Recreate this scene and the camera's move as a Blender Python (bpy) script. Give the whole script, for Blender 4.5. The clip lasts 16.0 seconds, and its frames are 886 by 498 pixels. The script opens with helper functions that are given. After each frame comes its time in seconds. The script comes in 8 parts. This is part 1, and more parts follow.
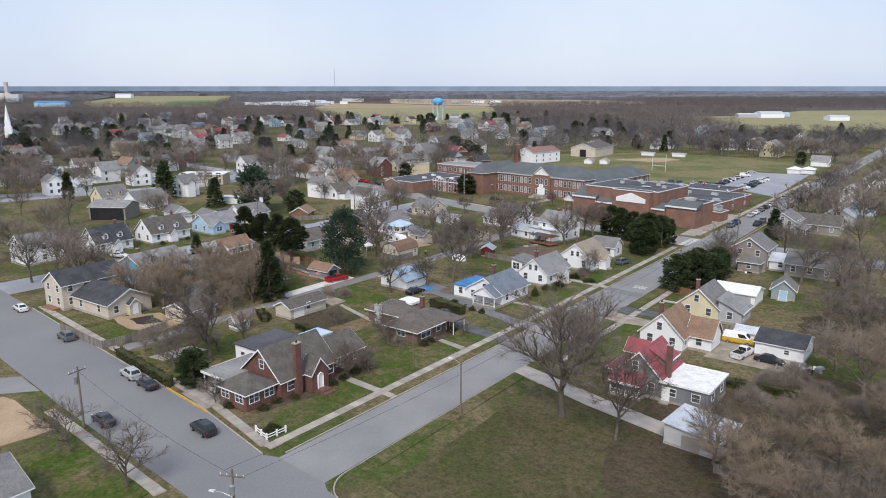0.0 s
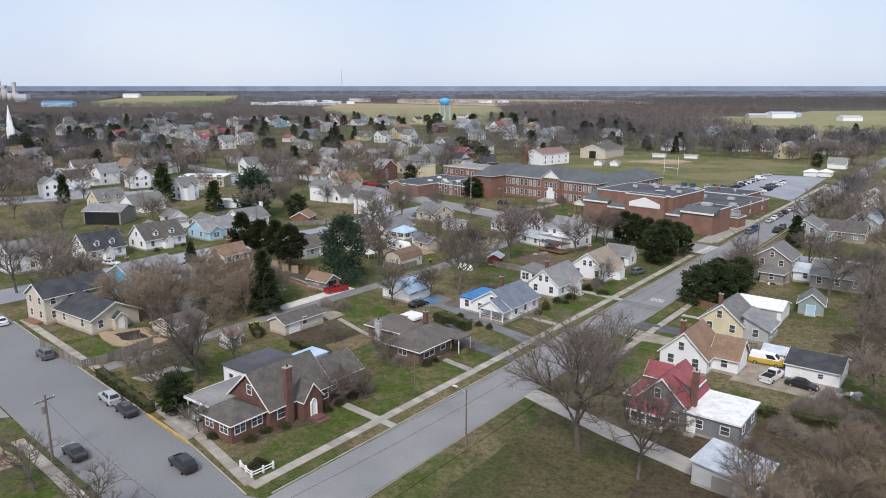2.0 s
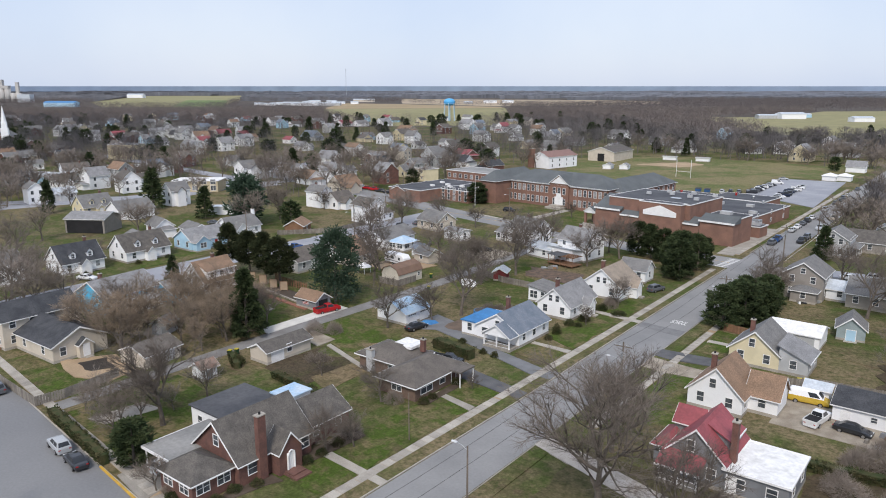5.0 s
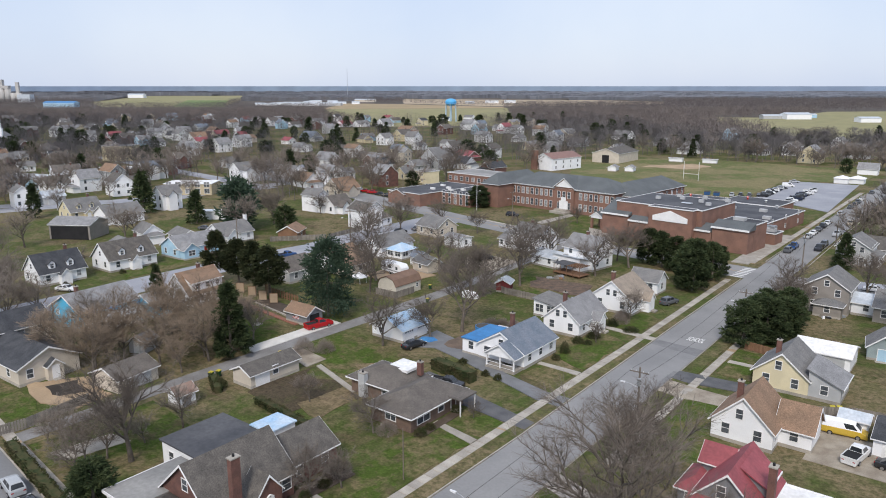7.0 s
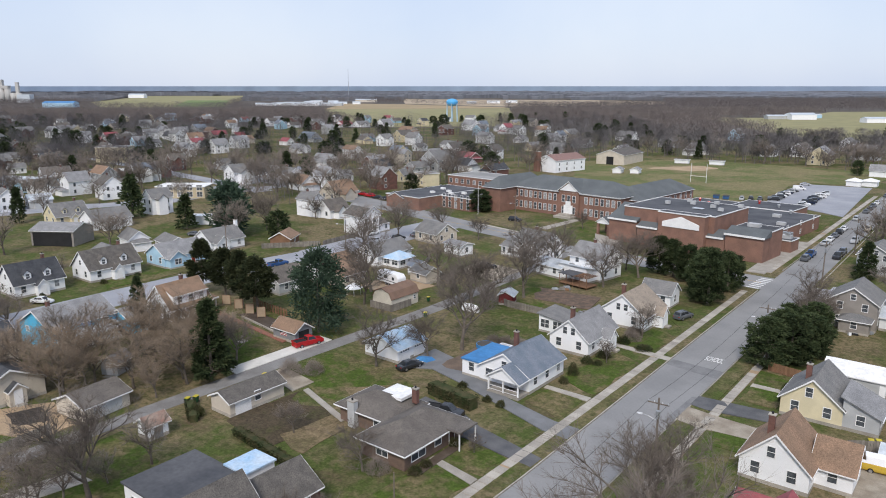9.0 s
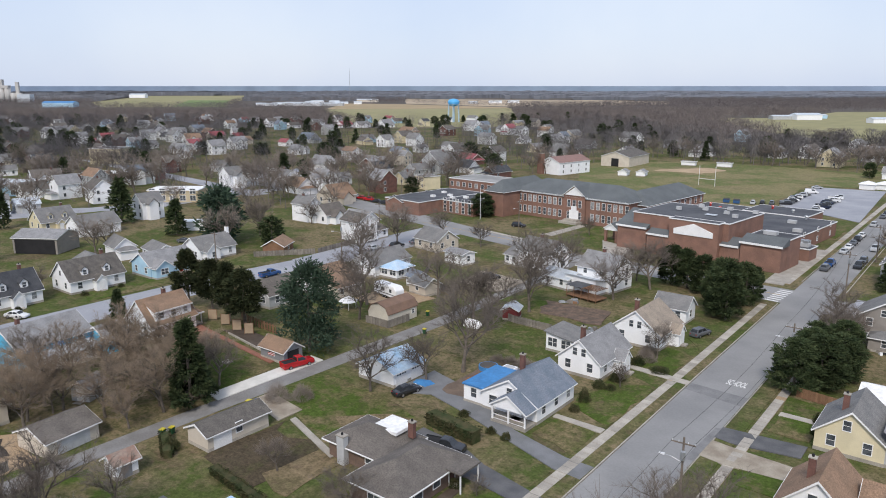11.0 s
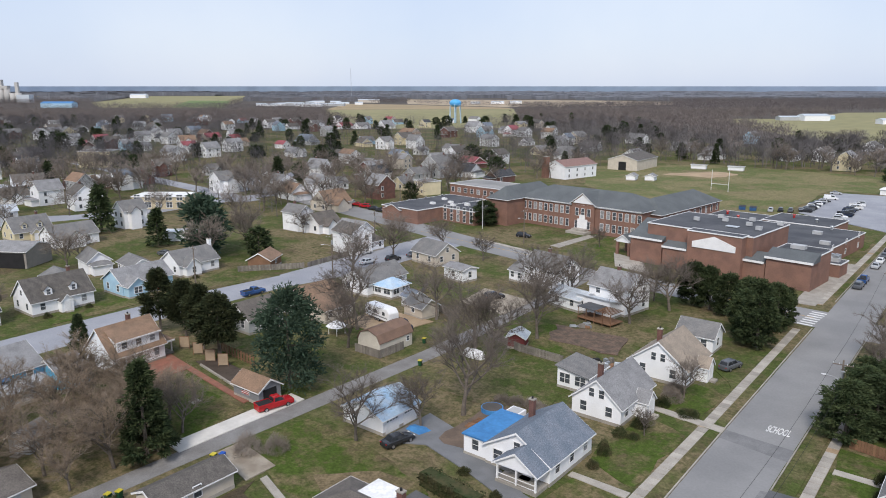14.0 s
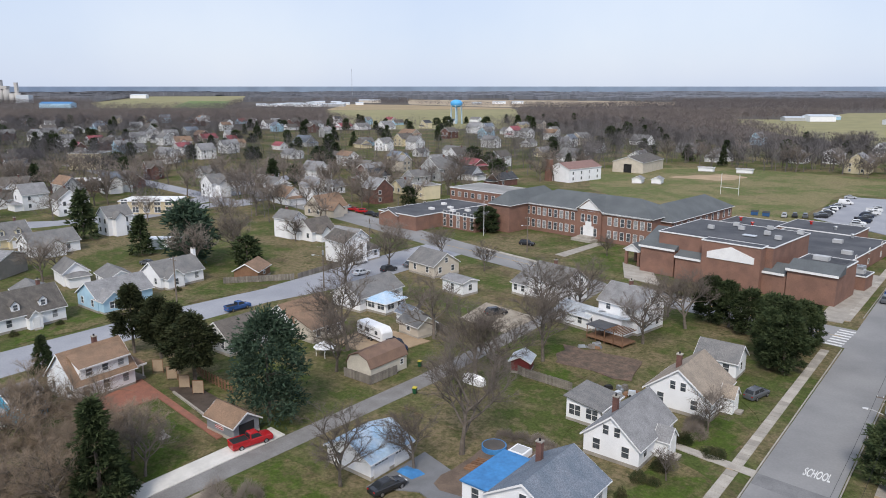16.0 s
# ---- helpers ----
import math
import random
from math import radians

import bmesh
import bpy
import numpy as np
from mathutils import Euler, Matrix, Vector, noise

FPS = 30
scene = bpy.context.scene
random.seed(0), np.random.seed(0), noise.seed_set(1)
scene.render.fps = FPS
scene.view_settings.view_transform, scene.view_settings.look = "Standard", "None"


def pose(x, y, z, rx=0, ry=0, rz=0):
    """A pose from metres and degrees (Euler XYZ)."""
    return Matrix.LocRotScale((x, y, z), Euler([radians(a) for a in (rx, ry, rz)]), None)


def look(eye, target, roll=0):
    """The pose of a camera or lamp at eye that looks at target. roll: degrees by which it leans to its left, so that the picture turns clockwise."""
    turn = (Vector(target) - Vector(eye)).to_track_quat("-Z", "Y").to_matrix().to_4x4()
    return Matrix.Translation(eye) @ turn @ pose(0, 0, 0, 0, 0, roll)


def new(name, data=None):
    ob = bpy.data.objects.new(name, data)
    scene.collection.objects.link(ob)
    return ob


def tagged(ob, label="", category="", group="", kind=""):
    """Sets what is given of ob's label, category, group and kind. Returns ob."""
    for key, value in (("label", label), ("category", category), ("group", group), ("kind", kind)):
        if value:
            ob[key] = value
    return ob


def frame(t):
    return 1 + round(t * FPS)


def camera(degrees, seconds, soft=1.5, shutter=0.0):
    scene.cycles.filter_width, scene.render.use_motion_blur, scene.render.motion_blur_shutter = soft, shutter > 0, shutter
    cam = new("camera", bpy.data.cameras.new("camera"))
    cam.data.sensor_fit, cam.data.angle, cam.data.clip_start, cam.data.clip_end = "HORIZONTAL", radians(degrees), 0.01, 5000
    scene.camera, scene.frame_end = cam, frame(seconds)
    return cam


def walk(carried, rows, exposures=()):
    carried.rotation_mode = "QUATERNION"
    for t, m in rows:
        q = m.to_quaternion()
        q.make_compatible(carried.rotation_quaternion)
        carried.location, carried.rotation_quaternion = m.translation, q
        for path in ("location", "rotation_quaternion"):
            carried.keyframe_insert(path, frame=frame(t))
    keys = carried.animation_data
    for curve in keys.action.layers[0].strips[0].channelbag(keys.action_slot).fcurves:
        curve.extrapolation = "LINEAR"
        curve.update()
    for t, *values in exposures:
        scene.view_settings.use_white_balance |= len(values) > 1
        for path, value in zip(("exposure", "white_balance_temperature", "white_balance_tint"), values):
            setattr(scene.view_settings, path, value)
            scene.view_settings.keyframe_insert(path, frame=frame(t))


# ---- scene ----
# ---- camera ----
cam = camera(62.8, 16.0, soft=1.0)
PATH = [
    (0.0, 67.384, -52.707, 44.600, 77.347, 36.993),
    (0.5, 66.089, -50.786, 44.614, 77.341, 37.132),
    (1.0, 64.764, -48.895, 44.643, 77.345, 37.274),
    (1.5, 63.441, -46.999, 44.688, 77.340, 37.409),
    (2.0, 62.130, -45.105, 44.746, 77.333, 37.561),
    (2.5, 60.832, -43.198, 44.818, 77.335, 37.709),
    (3.0, 59.548, -41.260, 44.884, 77.336, 37.806),
    (3.5, 58.249, -39.299, 44.934, 77.330, 37.850),
    (4.0, 56.909, -37.339, 44.967, 77.333, 37.883),
    (6.5, 49.940, -27.551, 44.961, 77.337, 38.043),
    (7.0, 48.458, -25.478, 44.947, 77.338, 38.078),
    (7.5, 47.008, -23.393, 44.919, 77.341, 38.112),
    (8.0, 45.594, -21.341, 44.887, 77.342, 38.138),
    (8.5, 44.189, -19.345, 44.870, 77.341, 38.165),
    (9.0, 42.779, -17.383, 44.881, 77.340, 38.197),
    (11.5, 35.603, -7.701, 45.139, 77.328, 38.356),
    (12.0, 34.159, -5.697, 45.211, 77.333, 38.385),
    (12.5, 32.705, -3.681, 45.272, 77.332, 38.421),
    (13.0, 31.225, -1.623, 45.310, 77.335, 38.446),
    (13.5, 29.705, 0.471, 45.314, 77.334, 38.463),
    (14.0, 28.171, 2.613, 45.306, 77.339, 38.488),
    (14.5, 26.597, 4.833, 45.290, 77.347, 38.508),
    (15.0, 24.986, 7.098, 45.273, 77.350, 38.532),
    (15.5, 23.368, 9.418, 45.261, 77.343, 38.565),
    (16.0, 21.727, 11.782, 45.262, 77.356, 38.600),
]
walk(cam, [(t, pose(x, y, z, rx, 0, rz)) for t, x, y, z, rx, rz in PATH], [(0.0, 0.33, 6620, 12), (16.0, 0.33, 6620, 12)])

# ---- world and light: bright overcast ----
world = bpy.data.worlds.new("overcast")
scene.world = world
world.use_nodes = True
wn, wl = world.node_tree.nodes, world.node_tree.links
wn.clear()
SUN_EL, SUN_AZ = radians(46), radians(155)
sky = wn.new("ShaderNodeTexSky")
sky.sky_type, sky.sun_disc = "NISHITA", False
sky.sun_elevation, sky.sun_rotation = SUN_EL, SUN_AZ
b_sky, b_cloud = wn.new("ShaderNodeBackground"), wn.new("ShaderNodeBackground")
b_sky.inputs[1].default_value = 0.09
wl.new(sky.outputs[0], b_sky.inputs[0])
cloud = wn.new("ShaderNodeTexNoise")
cloud.inputs["Scale"].default_value, cloud.inputs["Detail"].default_value = 3.0, 5.0
cramp = wn.new("ShaderNodeValToRGB")
cramp.color_ramp.elements[0].position, cramp.color_ramp.elements[1].position = 0.35, 0.7
cramp.color_ramp.elements[0].color = (0.52, 0.62, 0.81, 1)
cramp.color_ramp.elements[1].color = (0.62, 0.70, 0.84, 1)
wl.new(cloud.outputs["Fac"], cramp.inputs[0])
wl.new(cramp.outputs[0], b_cloud.inputs[0])
b_cloud.inputs[1].default_value = 1.0
wmix = wn.new("ShaderNodeMixShader")
wmix.inputs[0].default_value = 0.78
wl.new(b_sky.outputs[0], wmix.inputs[1])
wl.new(b_cloud.outputs[0], wmix.inputs[2])
wout = wn.new("ShaderNodeOutputWorld")
wl.new(wmix.outputs[0], wout.inputs[0])

sun = new("sun", bpy.data.lights.new("sun", "SUN"))
sun.data.energy, sun.data.angle, sun.data.color = 2.1, radians(14), (1.0, 0.945, 0.86)
to_sun = Vector((math.sin(SUN_AZ) * math.cos(SUN_EL), math.cos(SUN_AZ) * math.cos(SUN_EL), math.sin(SUN_EL)))
sun.matrix_world = look(to_sun * 400, (0, 0, 0))


# ---- materials ----
MATS = {}


def mat(name, c1, c2=None, rough=0.85, scale=0.6, fine=14.0, bump=0.15, metal=0.0, rnd=0.0, island=0.0, spec=0.3, grain=0.15):
    """Two-scale noise between c1 and c2, a finer grain on top, bump from the grain."""
    if name in MATS:
        return MATS[name]
    c2 = c2 or tuple(v * 0.78 for v in c1)
    m = bpy.data.materials.new(name)
    m.use_nodes = True
    n, l = m.node_tree.nodes, m.node_tree.links
    bs = n["Principled BSDF"]
    bs.inputs["Roughness"].default_value, bs.inputs["Metallic"].default_value = rough, metal
    bs.inputs["Specular IOR Level"].default_value = spec
    geo = n.new("ShaderNodeNewGeometry")
    n1, n2 = n.new("ShaderNodeTexNoise"), n.new("ShaderNodeTexNoise")
    n1.inputs["Scale"].default_value, n1.inputs["Detail"].default_value = scale, 4.0
    n2.inputs["Scale"].default_value, n2.inputs["Detail"].default_value = fine, 3.0
    l.new(geo.outputs["Position"], n1.inputs["Vector"])
    l.new(geo.outputs["Position"], n2.inputs["Vector"])
    r1 = n.new("ShaderNodeValToRGB")
    r1.color_ramp.elements[0].position, r1.color_ramp.elements[1].position = 0.36, 0.64
    r1.color_ramp.elements[0].color, r1.color_ramp.elements[1].color = (*c1, 1), (*c2, 1)
    l.new(n1.outputs["Fac"], r1.inputs[0])
    hsv = n.new("ShaderNodeHueSaturation")
    l.new(r1.outputs[0], hsv.inputs["Color"])
    val = n.new("ShaderNodeMapRange")
    val.inputs["To Min"].default_value, val.inputs["To Max"].default_value = 1 - grain, 1 + grain
    val.inputs["From Min"].default_value, val.inputs["From Max"].default_value = 0.25, 0.75
    l.new(n2.outputs["Fac"], val.inputs["Value"])
    src = val.outputs["Result"]
    for amount, outp in ((rnd, "obj"), (island, "isl")):
        if amount:
            o = n.new("ShaderNodeObjectInfo").outputs["Random"] if outp == "obj" else geo.outputs["Random Per Island"]
            rr = n.new("ShaderNodeMapRange")
            rr.inputs["To Min"].default_value, rr.inputs["To Max"].default_value = 1 - amount, 1 + amount
            l.new(o, rr.inputs["Value"])
            mu = n.new("ShaderNodeMath")
            mu.operation = "MULTIPLY"
            l.new(src, mu.inputs[0])
            l.new(rr.outputs["Result"], mu.inputs[1])
            src = mu.outputs[0]
    l.new(src, hsv.inputs["Value"])
    l.new(hsv.outputs[0], bs.inputs["Base Color"])
    if bump:
        bp = n.new("ShaderNodeBump")
        bp.inputs["Strength"].default_value, bp.inputs["Distance"].default_value = bump, 0.05
        l.new(n2.outputs["Fac"], bp.inputs["Height"])
        l.new(bp.outputs[0], bs.inputs["Normal"])
    MATS[name] = m
    return m


def grass_mat(name, green, dead, brown, cut, scale=0.045):
    """Winter lawn: green turf, straw-coloured dead turf and bare brown earth in patches of several sizes."""
    m = bpy.data.materials.new(name)
    m.use_nodes = True
    n, l = m.node_tree.nodes, m.node_tree.links
    bs = n["Principled BSDF"]
    bs.inputs["Roughness"].default_value, bs.inputs["Specular IOR Level"].default_value = 0.95, 0.1
    geo = n.new("ShaderNodeNewGeometry")

    def noise_fac(s, detail, rough, lo, hi):
        t = n.new("ShaderNodeTexNoise")
        t.inputs["Scale"].default_value, t.inputs["Detail"].default_value, t.inputs["Roughness"].default_value = s, detail, rough
        l.new(geo.outputs["Position"], t.inputs["Vector"])
        r = n.new("ShaderNodeMapRange")
        r.inputs["From Min"].default_value, r.inputs["From Max"].default_value = lo, hi
        l.new(t.outputs["Fac"], r.inputs["Value"])
        return r.outputs["Result"]

    def blend(fac, a, b):
        x = n.new("ShaderNodeMix")
        x.data_type = "RGBA"
        l.new(fac, x.inputs["Factor"])
        for sock, v in ((x.inputs[6], a), (x.inputs[7], b)):
            if isinstance(v, tuple):
                sock.default_value = (*v, 1)
            else:
                l.new(v, sock)
        return x.outputs[2]

    c = blend(noise_fac(scale, 8, 0.6, cut, cut + 0.08), green, dead)
    c = blend(noise_fac(scale * 2.3, 9, 0.65, 0.52, 0.66), c, brown)
    c = blend(noise_fac(0.33, 7, 0.7, 0.50, 0.60), c, tuple(0.30 * g + 0.62 * d for g, d in zip(green, dead)))
    c = blend(noise_fac(0.21, 6, 0.7, 0.56, 0.66), c, tuple(0.55 * g + 0.28 * d for g, d in zip(green, brown)))
    c = blend(noise_fac(1.1, 4, 0.6, 0.42, 0.8), c, tuple(0.58 * g for g in green))
    hsv = n.new("ShaderNodeHueSaturation")
    l.new(c, hsv.inputs["Color"])
    v = noise_fac(2.8, 6, 0.75, 0.25, 0.75)
    mr = n.new("ShaderNodeMapRange")
    mr.inputs["To Min"].default_value, mr.inputs["To Max"].default_value = 0.50, 1.48
    l.new(v, mr.inputs["Value"])
    l.new(mr.outputs["Result"], hsv.inputs["Value"])
    l.new(hsv.outputs[0], bs.inputs["Base Color"])
    bp = n.new("ShaderNodeBump")
    bp.inputs["Strength"].default_value, bp.inputs["Distance"].default_value = 0.5, 0.12
    l.new(v, bp.inputs["Height"])
    l.new(bp.outputs[0], bs.inputs["Normal"])
    MATS[name] = m
    return m


GRASS = grass_mat("winter_grass", (0.080, 0.104, 0.030), (0.205, 0.162, 0.096), (0.128, 0.094, 0.062), 0.46)
LAWN = grass_mat("green_lawn", (0.072, 0.108, 0.022), (0.185, 0.148, 0.082), (0.118, 0.090, 0.056), 0.49, 0.10)
LITTER = grass_mat("leaf_litter", (0.088, 0.070, 0.047), (0.118, 0.090, 0.060), (0.076, 0.080, 0.032), 0.5, 0.09)
STRAW = grass_mat("straw_turf", (0.150, 0.126, 0.068), (0.225, 0.172, 0.104), (0.150, 0.110, 0.074), 0.42, 0.15)
PLOT = grass_mat("worn_plot", (0.078, 0.086, 0.032), (0.118, 0.100, 0.056), (0.088, 0.070, 0.046), 0.44, 0.07)
FIELD_TAN = mat("field_stubble", (0.36, 0.27, 0.16), (0.30, 0.235, 0.135), scale=0.006, fine=0.05, bump=0)
FIELD_GREEN = mat("field_green", (0.235, 0.222, 0.105), (0.27, 0.245, 0.125), scale=0.006, fine=0.05, bump=0)
TURF = grass_mat("sports_turf", (0.125, 0.150, 0.055), (0.250, 0.210, 0.115), (0.24, 0.185, 0.115), 0.46, 0.03)
ASPHALT = mat("worn_asphalt", (0.272, 0.270, 0.268), (0.212, 0.212, 0.213), scale=0.09, fine=3, bump=0.05, grain=0.07)
ASPHALT2 = mat("parking_asphalt", (0.33, 0.34, 0.37), (0.27, 0.28, 0.31), scale=0.1, fine=4, bump=0.1)
DARKPATCH = mat("patched_asphalt", (0.165, 0.165, 0.168), (0.21, 0.21, 0.212), scale=0.5, fine=6)
DRIVE = mat("driveway_asphalt", (0.085, 0.088, 0.095), (0.13, 0.13, 0.135), scale=0.4, fine=8)
CONCRETE = mat("concrete", (0.40, 0.37, 0.325), (0.31, 0.285, 0.25), scale=0.5, fine=7, rnd=0.16)
NEWCONC = mat("new_concrete", (0.66, 0.64, 0.60), (0.56, 0.545, 0.51), scale=0.4, fine=2, bump=0.02, grain=0.05)
GRAVEL = mat("gravel", (0.36, 0.32, 0.26), (0.25, 0.21, 0.165), scale=0.5, fine=9, bump=0.5)
DIRT = mat("bare_dirt", (0.42, 0.31, 0.20), (0.33, 0.24, 0.155), scale=0.15, fine=4)
YELLOW = mat("yellow_paint", (0.62, 0.38, 0.06), (0.48, 0.30, 0.07))
WHITEPAINT = mat("road_paint", (0.74, 0.74, 0.72), (0.55, 0.55, 0.55), scale=2)
WHITE = mat("white_siding", (0.86, 0.87, 0.89), (0.80, 0.81, 0.83), rough=0.6, scale=0.5, fine=9, bump=0.05, grain=0.05)
CREAM = mat("cream_siding", (0.70, 0.62, 0.43), (0.62, 0.55, 0.38), rough=0.6, fine=9, bump=0.05, grain=0.05)
BEIGE = mat("beige_siding", (0.60, 0.54, 0.46), (0.53, 0.475, 0.40), rough=0.6, fine=9, bump=0.05, grain=0.05)
GREY = mat("grey_siding", (0.21, 0.22, 0.235), (0.17, 0.18, 0.195), rough=0.65, fine=9, bump=0.05, grain=0.05)
LGREY = mat("light_grey_siding", (0.48, 0.49, 0.50), (0.40, 0.41, 0.42), rough=0.65, fine=9, bump=0.05, grain=0.05)
TAUPE = mat("taupe_siding", (0.30, 0.275, 0.25), (0.25, 0.23, 0.21), rough=0.65, fine=9, bump=0.05, grain=0.05)
LBLUE = mat("pale_blue_siding", (0.42, 0.62, 0.76), (0.36, 0.54, 0.68), rough=0.6, fine=9, bump=0.05, grain=0.05)
BRICK = mat("red_brick", (0.180, 0.092, 0.074), (0.130, 0.070, 0.060), scale=0.9, fine=6, bump=0.3)
SBRICK = mat("school_brick", (0.265, 0.148, 0.112), (0.205, 0.118, 0.092), scale=0.35, fine=5, bump=0.2)
R_BLACK = mat("black_shingles", (0.045, 0.048, 0.055), (0.07, 0.073, 0.08), fine=7, bump=0.3, grain=0.38)
R_GREY = mat("grey_shingles", (0.155, 0.155, 0.155), (0.205, 0.20, 0.195), fine=7, bump=0.3, grain=0.38)
R_LGREY = mat("light_grey_shingles", (0.27, 0.27, 0.275), (0.21, 0.21, 0.215), fine=7, bump=0.3, grain=0.38)
R_BLUE = mat("slate_blue_shingles", (0.135, 0.165, 0.205), (0.18, 0.205, 0.245), fine=7, bump=0.3, grain=0.38)
R_BROWN = mat("brown_shingles", (0.112, 0.100, 0.090), (0.148, 0.132, 0.118), fine=7, bump=0.3, grain=0.38)
R_TAUPE = mat("weathered_shingles", (0.132, 0.120, 0.108), (0.092, 0.085, 0.078), scale=0.9, fine=7, bump=0.3, grain=0.38)
R_TAN = mat("tan_shingles", (0.275, 0.180, 0.122), (0.215, 0.145, 0.100), fine=7, bump=0.3, grain=0.38)
R_TAN2 = mat("beige_shingles", (0.33, 0.275, 0.22), (0.26, 0.22, 0.18), fine=7, bump=0.3, grain=0.38)
R_RED = mat("red_metal_roof", (0.31, 0.082, 0.095), (0.25, 0.070, 0.080), rough=0.6, fine=3, bump=0.05)
R_TIN = mat("pale_metal_roof", (0.60, 0.64, 0.68), (0.48, 0.53, 0.58), rough=0.5, fine=3, metal=0.2)
R_WHITE = mat("white_membrane", (0.82, 0.82, 0.82), (0.70, 0.70, 0.69), rough=0.6, fine=2)
R_TARP = mat("blue_tarp", (0.06, 0.24, 0.52), (0.05, 0.19, 0.42), rough=0.5, fine=2)
R_PBLUE = mat("faded_blue_metal", (0.33, 0.50, 0.68), (0.50, 0.60, 0.70), rough=0.5, scale=0.5, fine=3)
R_FLAT = mat("dark_membrane", (0.060, 0.064, 0.074), (0.10, 0.103, 0.112), scale=0.15, fine=2, bump=0.05)
R_SLATE = mat("school_slate", (0.125, 0.137, 0.142), (0.10, 0.11, 0.116), scale=0.2, fine=4)
R_GRAVEL = mat("gravel_roof", (0.30, 0.295, 0.285), (0.22, 0.22, 0.215), scale=0.12, fine=2)
TRIM = mat("white_trim", (0.84, 0.84, 0.84), (0.77, 0.77, 0.77), rough=0.5, bump=0)
GLASS = mat("window_glass", (0.05, 0.058, 0.068), (0.10, 0.112, 0.125), rough=0.08, scale=1.5, bump=0, spec=0.5)
BLIND = mat("window_blind", (0.36, 0.37, 0.38), (0.15, 0.16, 0.17), rough=0.3, scale=1.5, bump=0, spec=0.5)
SHUTTER = mat("black_shutter", (0.03, 0.032, 0.036), rough=0.5, bump=0)
DOORM = mat("painted_door", (0.10, 0.05, 0.04), rough=0.5, bump=0)
# near-black: paints the shade inside doorways; also colours flues and truck beds
DARK = mat("dark_interior", (0.025, 0.025, 0.027), rough=0.9, bump=0)
FENCE = mat("weathered_wood", (0.26, 0.235, 0.205), (0.18, 0.163, 0.145), fine=8, rnd=0.2)
BROWNWOOD = mat("brown_wood", (0.24, 0.135, 0.08), (0.18, 0.10, 0.06), fine=8, rnd=0.15)
POLE = mat("pole_wood", (0.20, 0.165, 0.135), (0.145, 0.12, 0.10), fine=6)
METAL = mat("galvanised", (0.45, 0.47, 0.49), rough=0.45, metal=0.6, bump=0)
CABLE = mat("cable", (0.02, 0.02, 0.02), bump=0)
BARK = mat("bark", (0.115, 0.095, 0.078), (0.165, 0.142, 0.12), scale=1.5, fine=9, rnd=0.2)
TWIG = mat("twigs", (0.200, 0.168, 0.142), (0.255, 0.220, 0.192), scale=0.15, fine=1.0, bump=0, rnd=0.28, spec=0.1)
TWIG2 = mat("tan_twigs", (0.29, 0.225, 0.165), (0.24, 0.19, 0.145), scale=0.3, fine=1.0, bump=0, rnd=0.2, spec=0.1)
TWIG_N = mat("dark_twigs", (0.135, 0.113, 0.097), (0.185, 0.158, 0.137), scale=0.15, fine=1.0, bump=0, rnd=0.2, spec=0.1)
# greyer than the near twigs: haze over the town mixed into the colour
TOWNTREE = mat("town_twigs", (0.175, 0.158, 0.154), (0.140, 0.129, 0.128), scale=0.012, fine=0.08, bump=0, island=0.2, spec=0.05)
NEEDLE = mat("needles", (0.034, 0.052, 0.024), (0.062, 0.080, 0.036), scale=0.9, fine=3, bump=0, rnd=0.2, island=0.35, spec=0.1)
PINE = mat("pine_needles", (0.040, 0.068, 0.046), (0.058, 0.088, 0.058), scale=0.9, fine=3, bump=0, rnd=0.15, island=0.22, spec=0.1)
CEDAR = mat("cedar_sprays", (0.026, 0.036, 0.018), (0.050, 0.056, 0.026), scale=0.7, fine=3, bump=0, rnd=0.15, island=0.35, spec=0.1)
SHRUB = mat("shrub_leaves", (0.042, 0.058, 0.024), (0.085, 0.078, 0.04), scale=0.9, fine=3, bump=0, rnd=0.3, island=0.35, spec=0.1)
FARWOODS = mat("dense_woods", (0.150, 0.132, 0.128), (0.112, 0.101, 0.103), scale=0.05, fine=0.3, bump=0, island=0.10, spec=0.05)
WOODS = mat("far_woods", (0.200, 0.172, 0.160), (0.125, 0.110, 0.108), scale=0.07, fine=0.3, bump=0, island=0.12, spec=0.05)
CARGLASS = mat("tinted_glass", (0.02, 0.023, 0.027), (0.03, 0.034, 0.038), rough=0.06, scale=1.5, bump=0, spec=0.5)
TYRE = mat("rubber", (0.02, 0.02, 0.021), bump=0)
RIM = mat("alloy_rim", (0.5, 0.5, 0.52), rough=0.35, metal=0.8, bump=0)
LAMP_R = mat("tail_lens", (0.4, 0.02, 0.02), rough=0.2, bump=0)
LAMP_W = mat("head_lens", (0.75, 0.76, 0.78), rough=0.15, bump=0)
TOWERBLUE = mat("tower_blue", (0.10, 0.42, 0.78), (0.085, 0.36, 0.68), rough=0.45, scale=0.2, bump=0)
TOWERPALE = mat("tower_pale", (0.52, 0.68, 0.80), rough=0.5, bump=0)
SILO = mat("silo_concrete", (0.50, 0.49, 0.47), (0.42, 0.41, 0.40), scale=0.05, fine=0.4, bump=0)


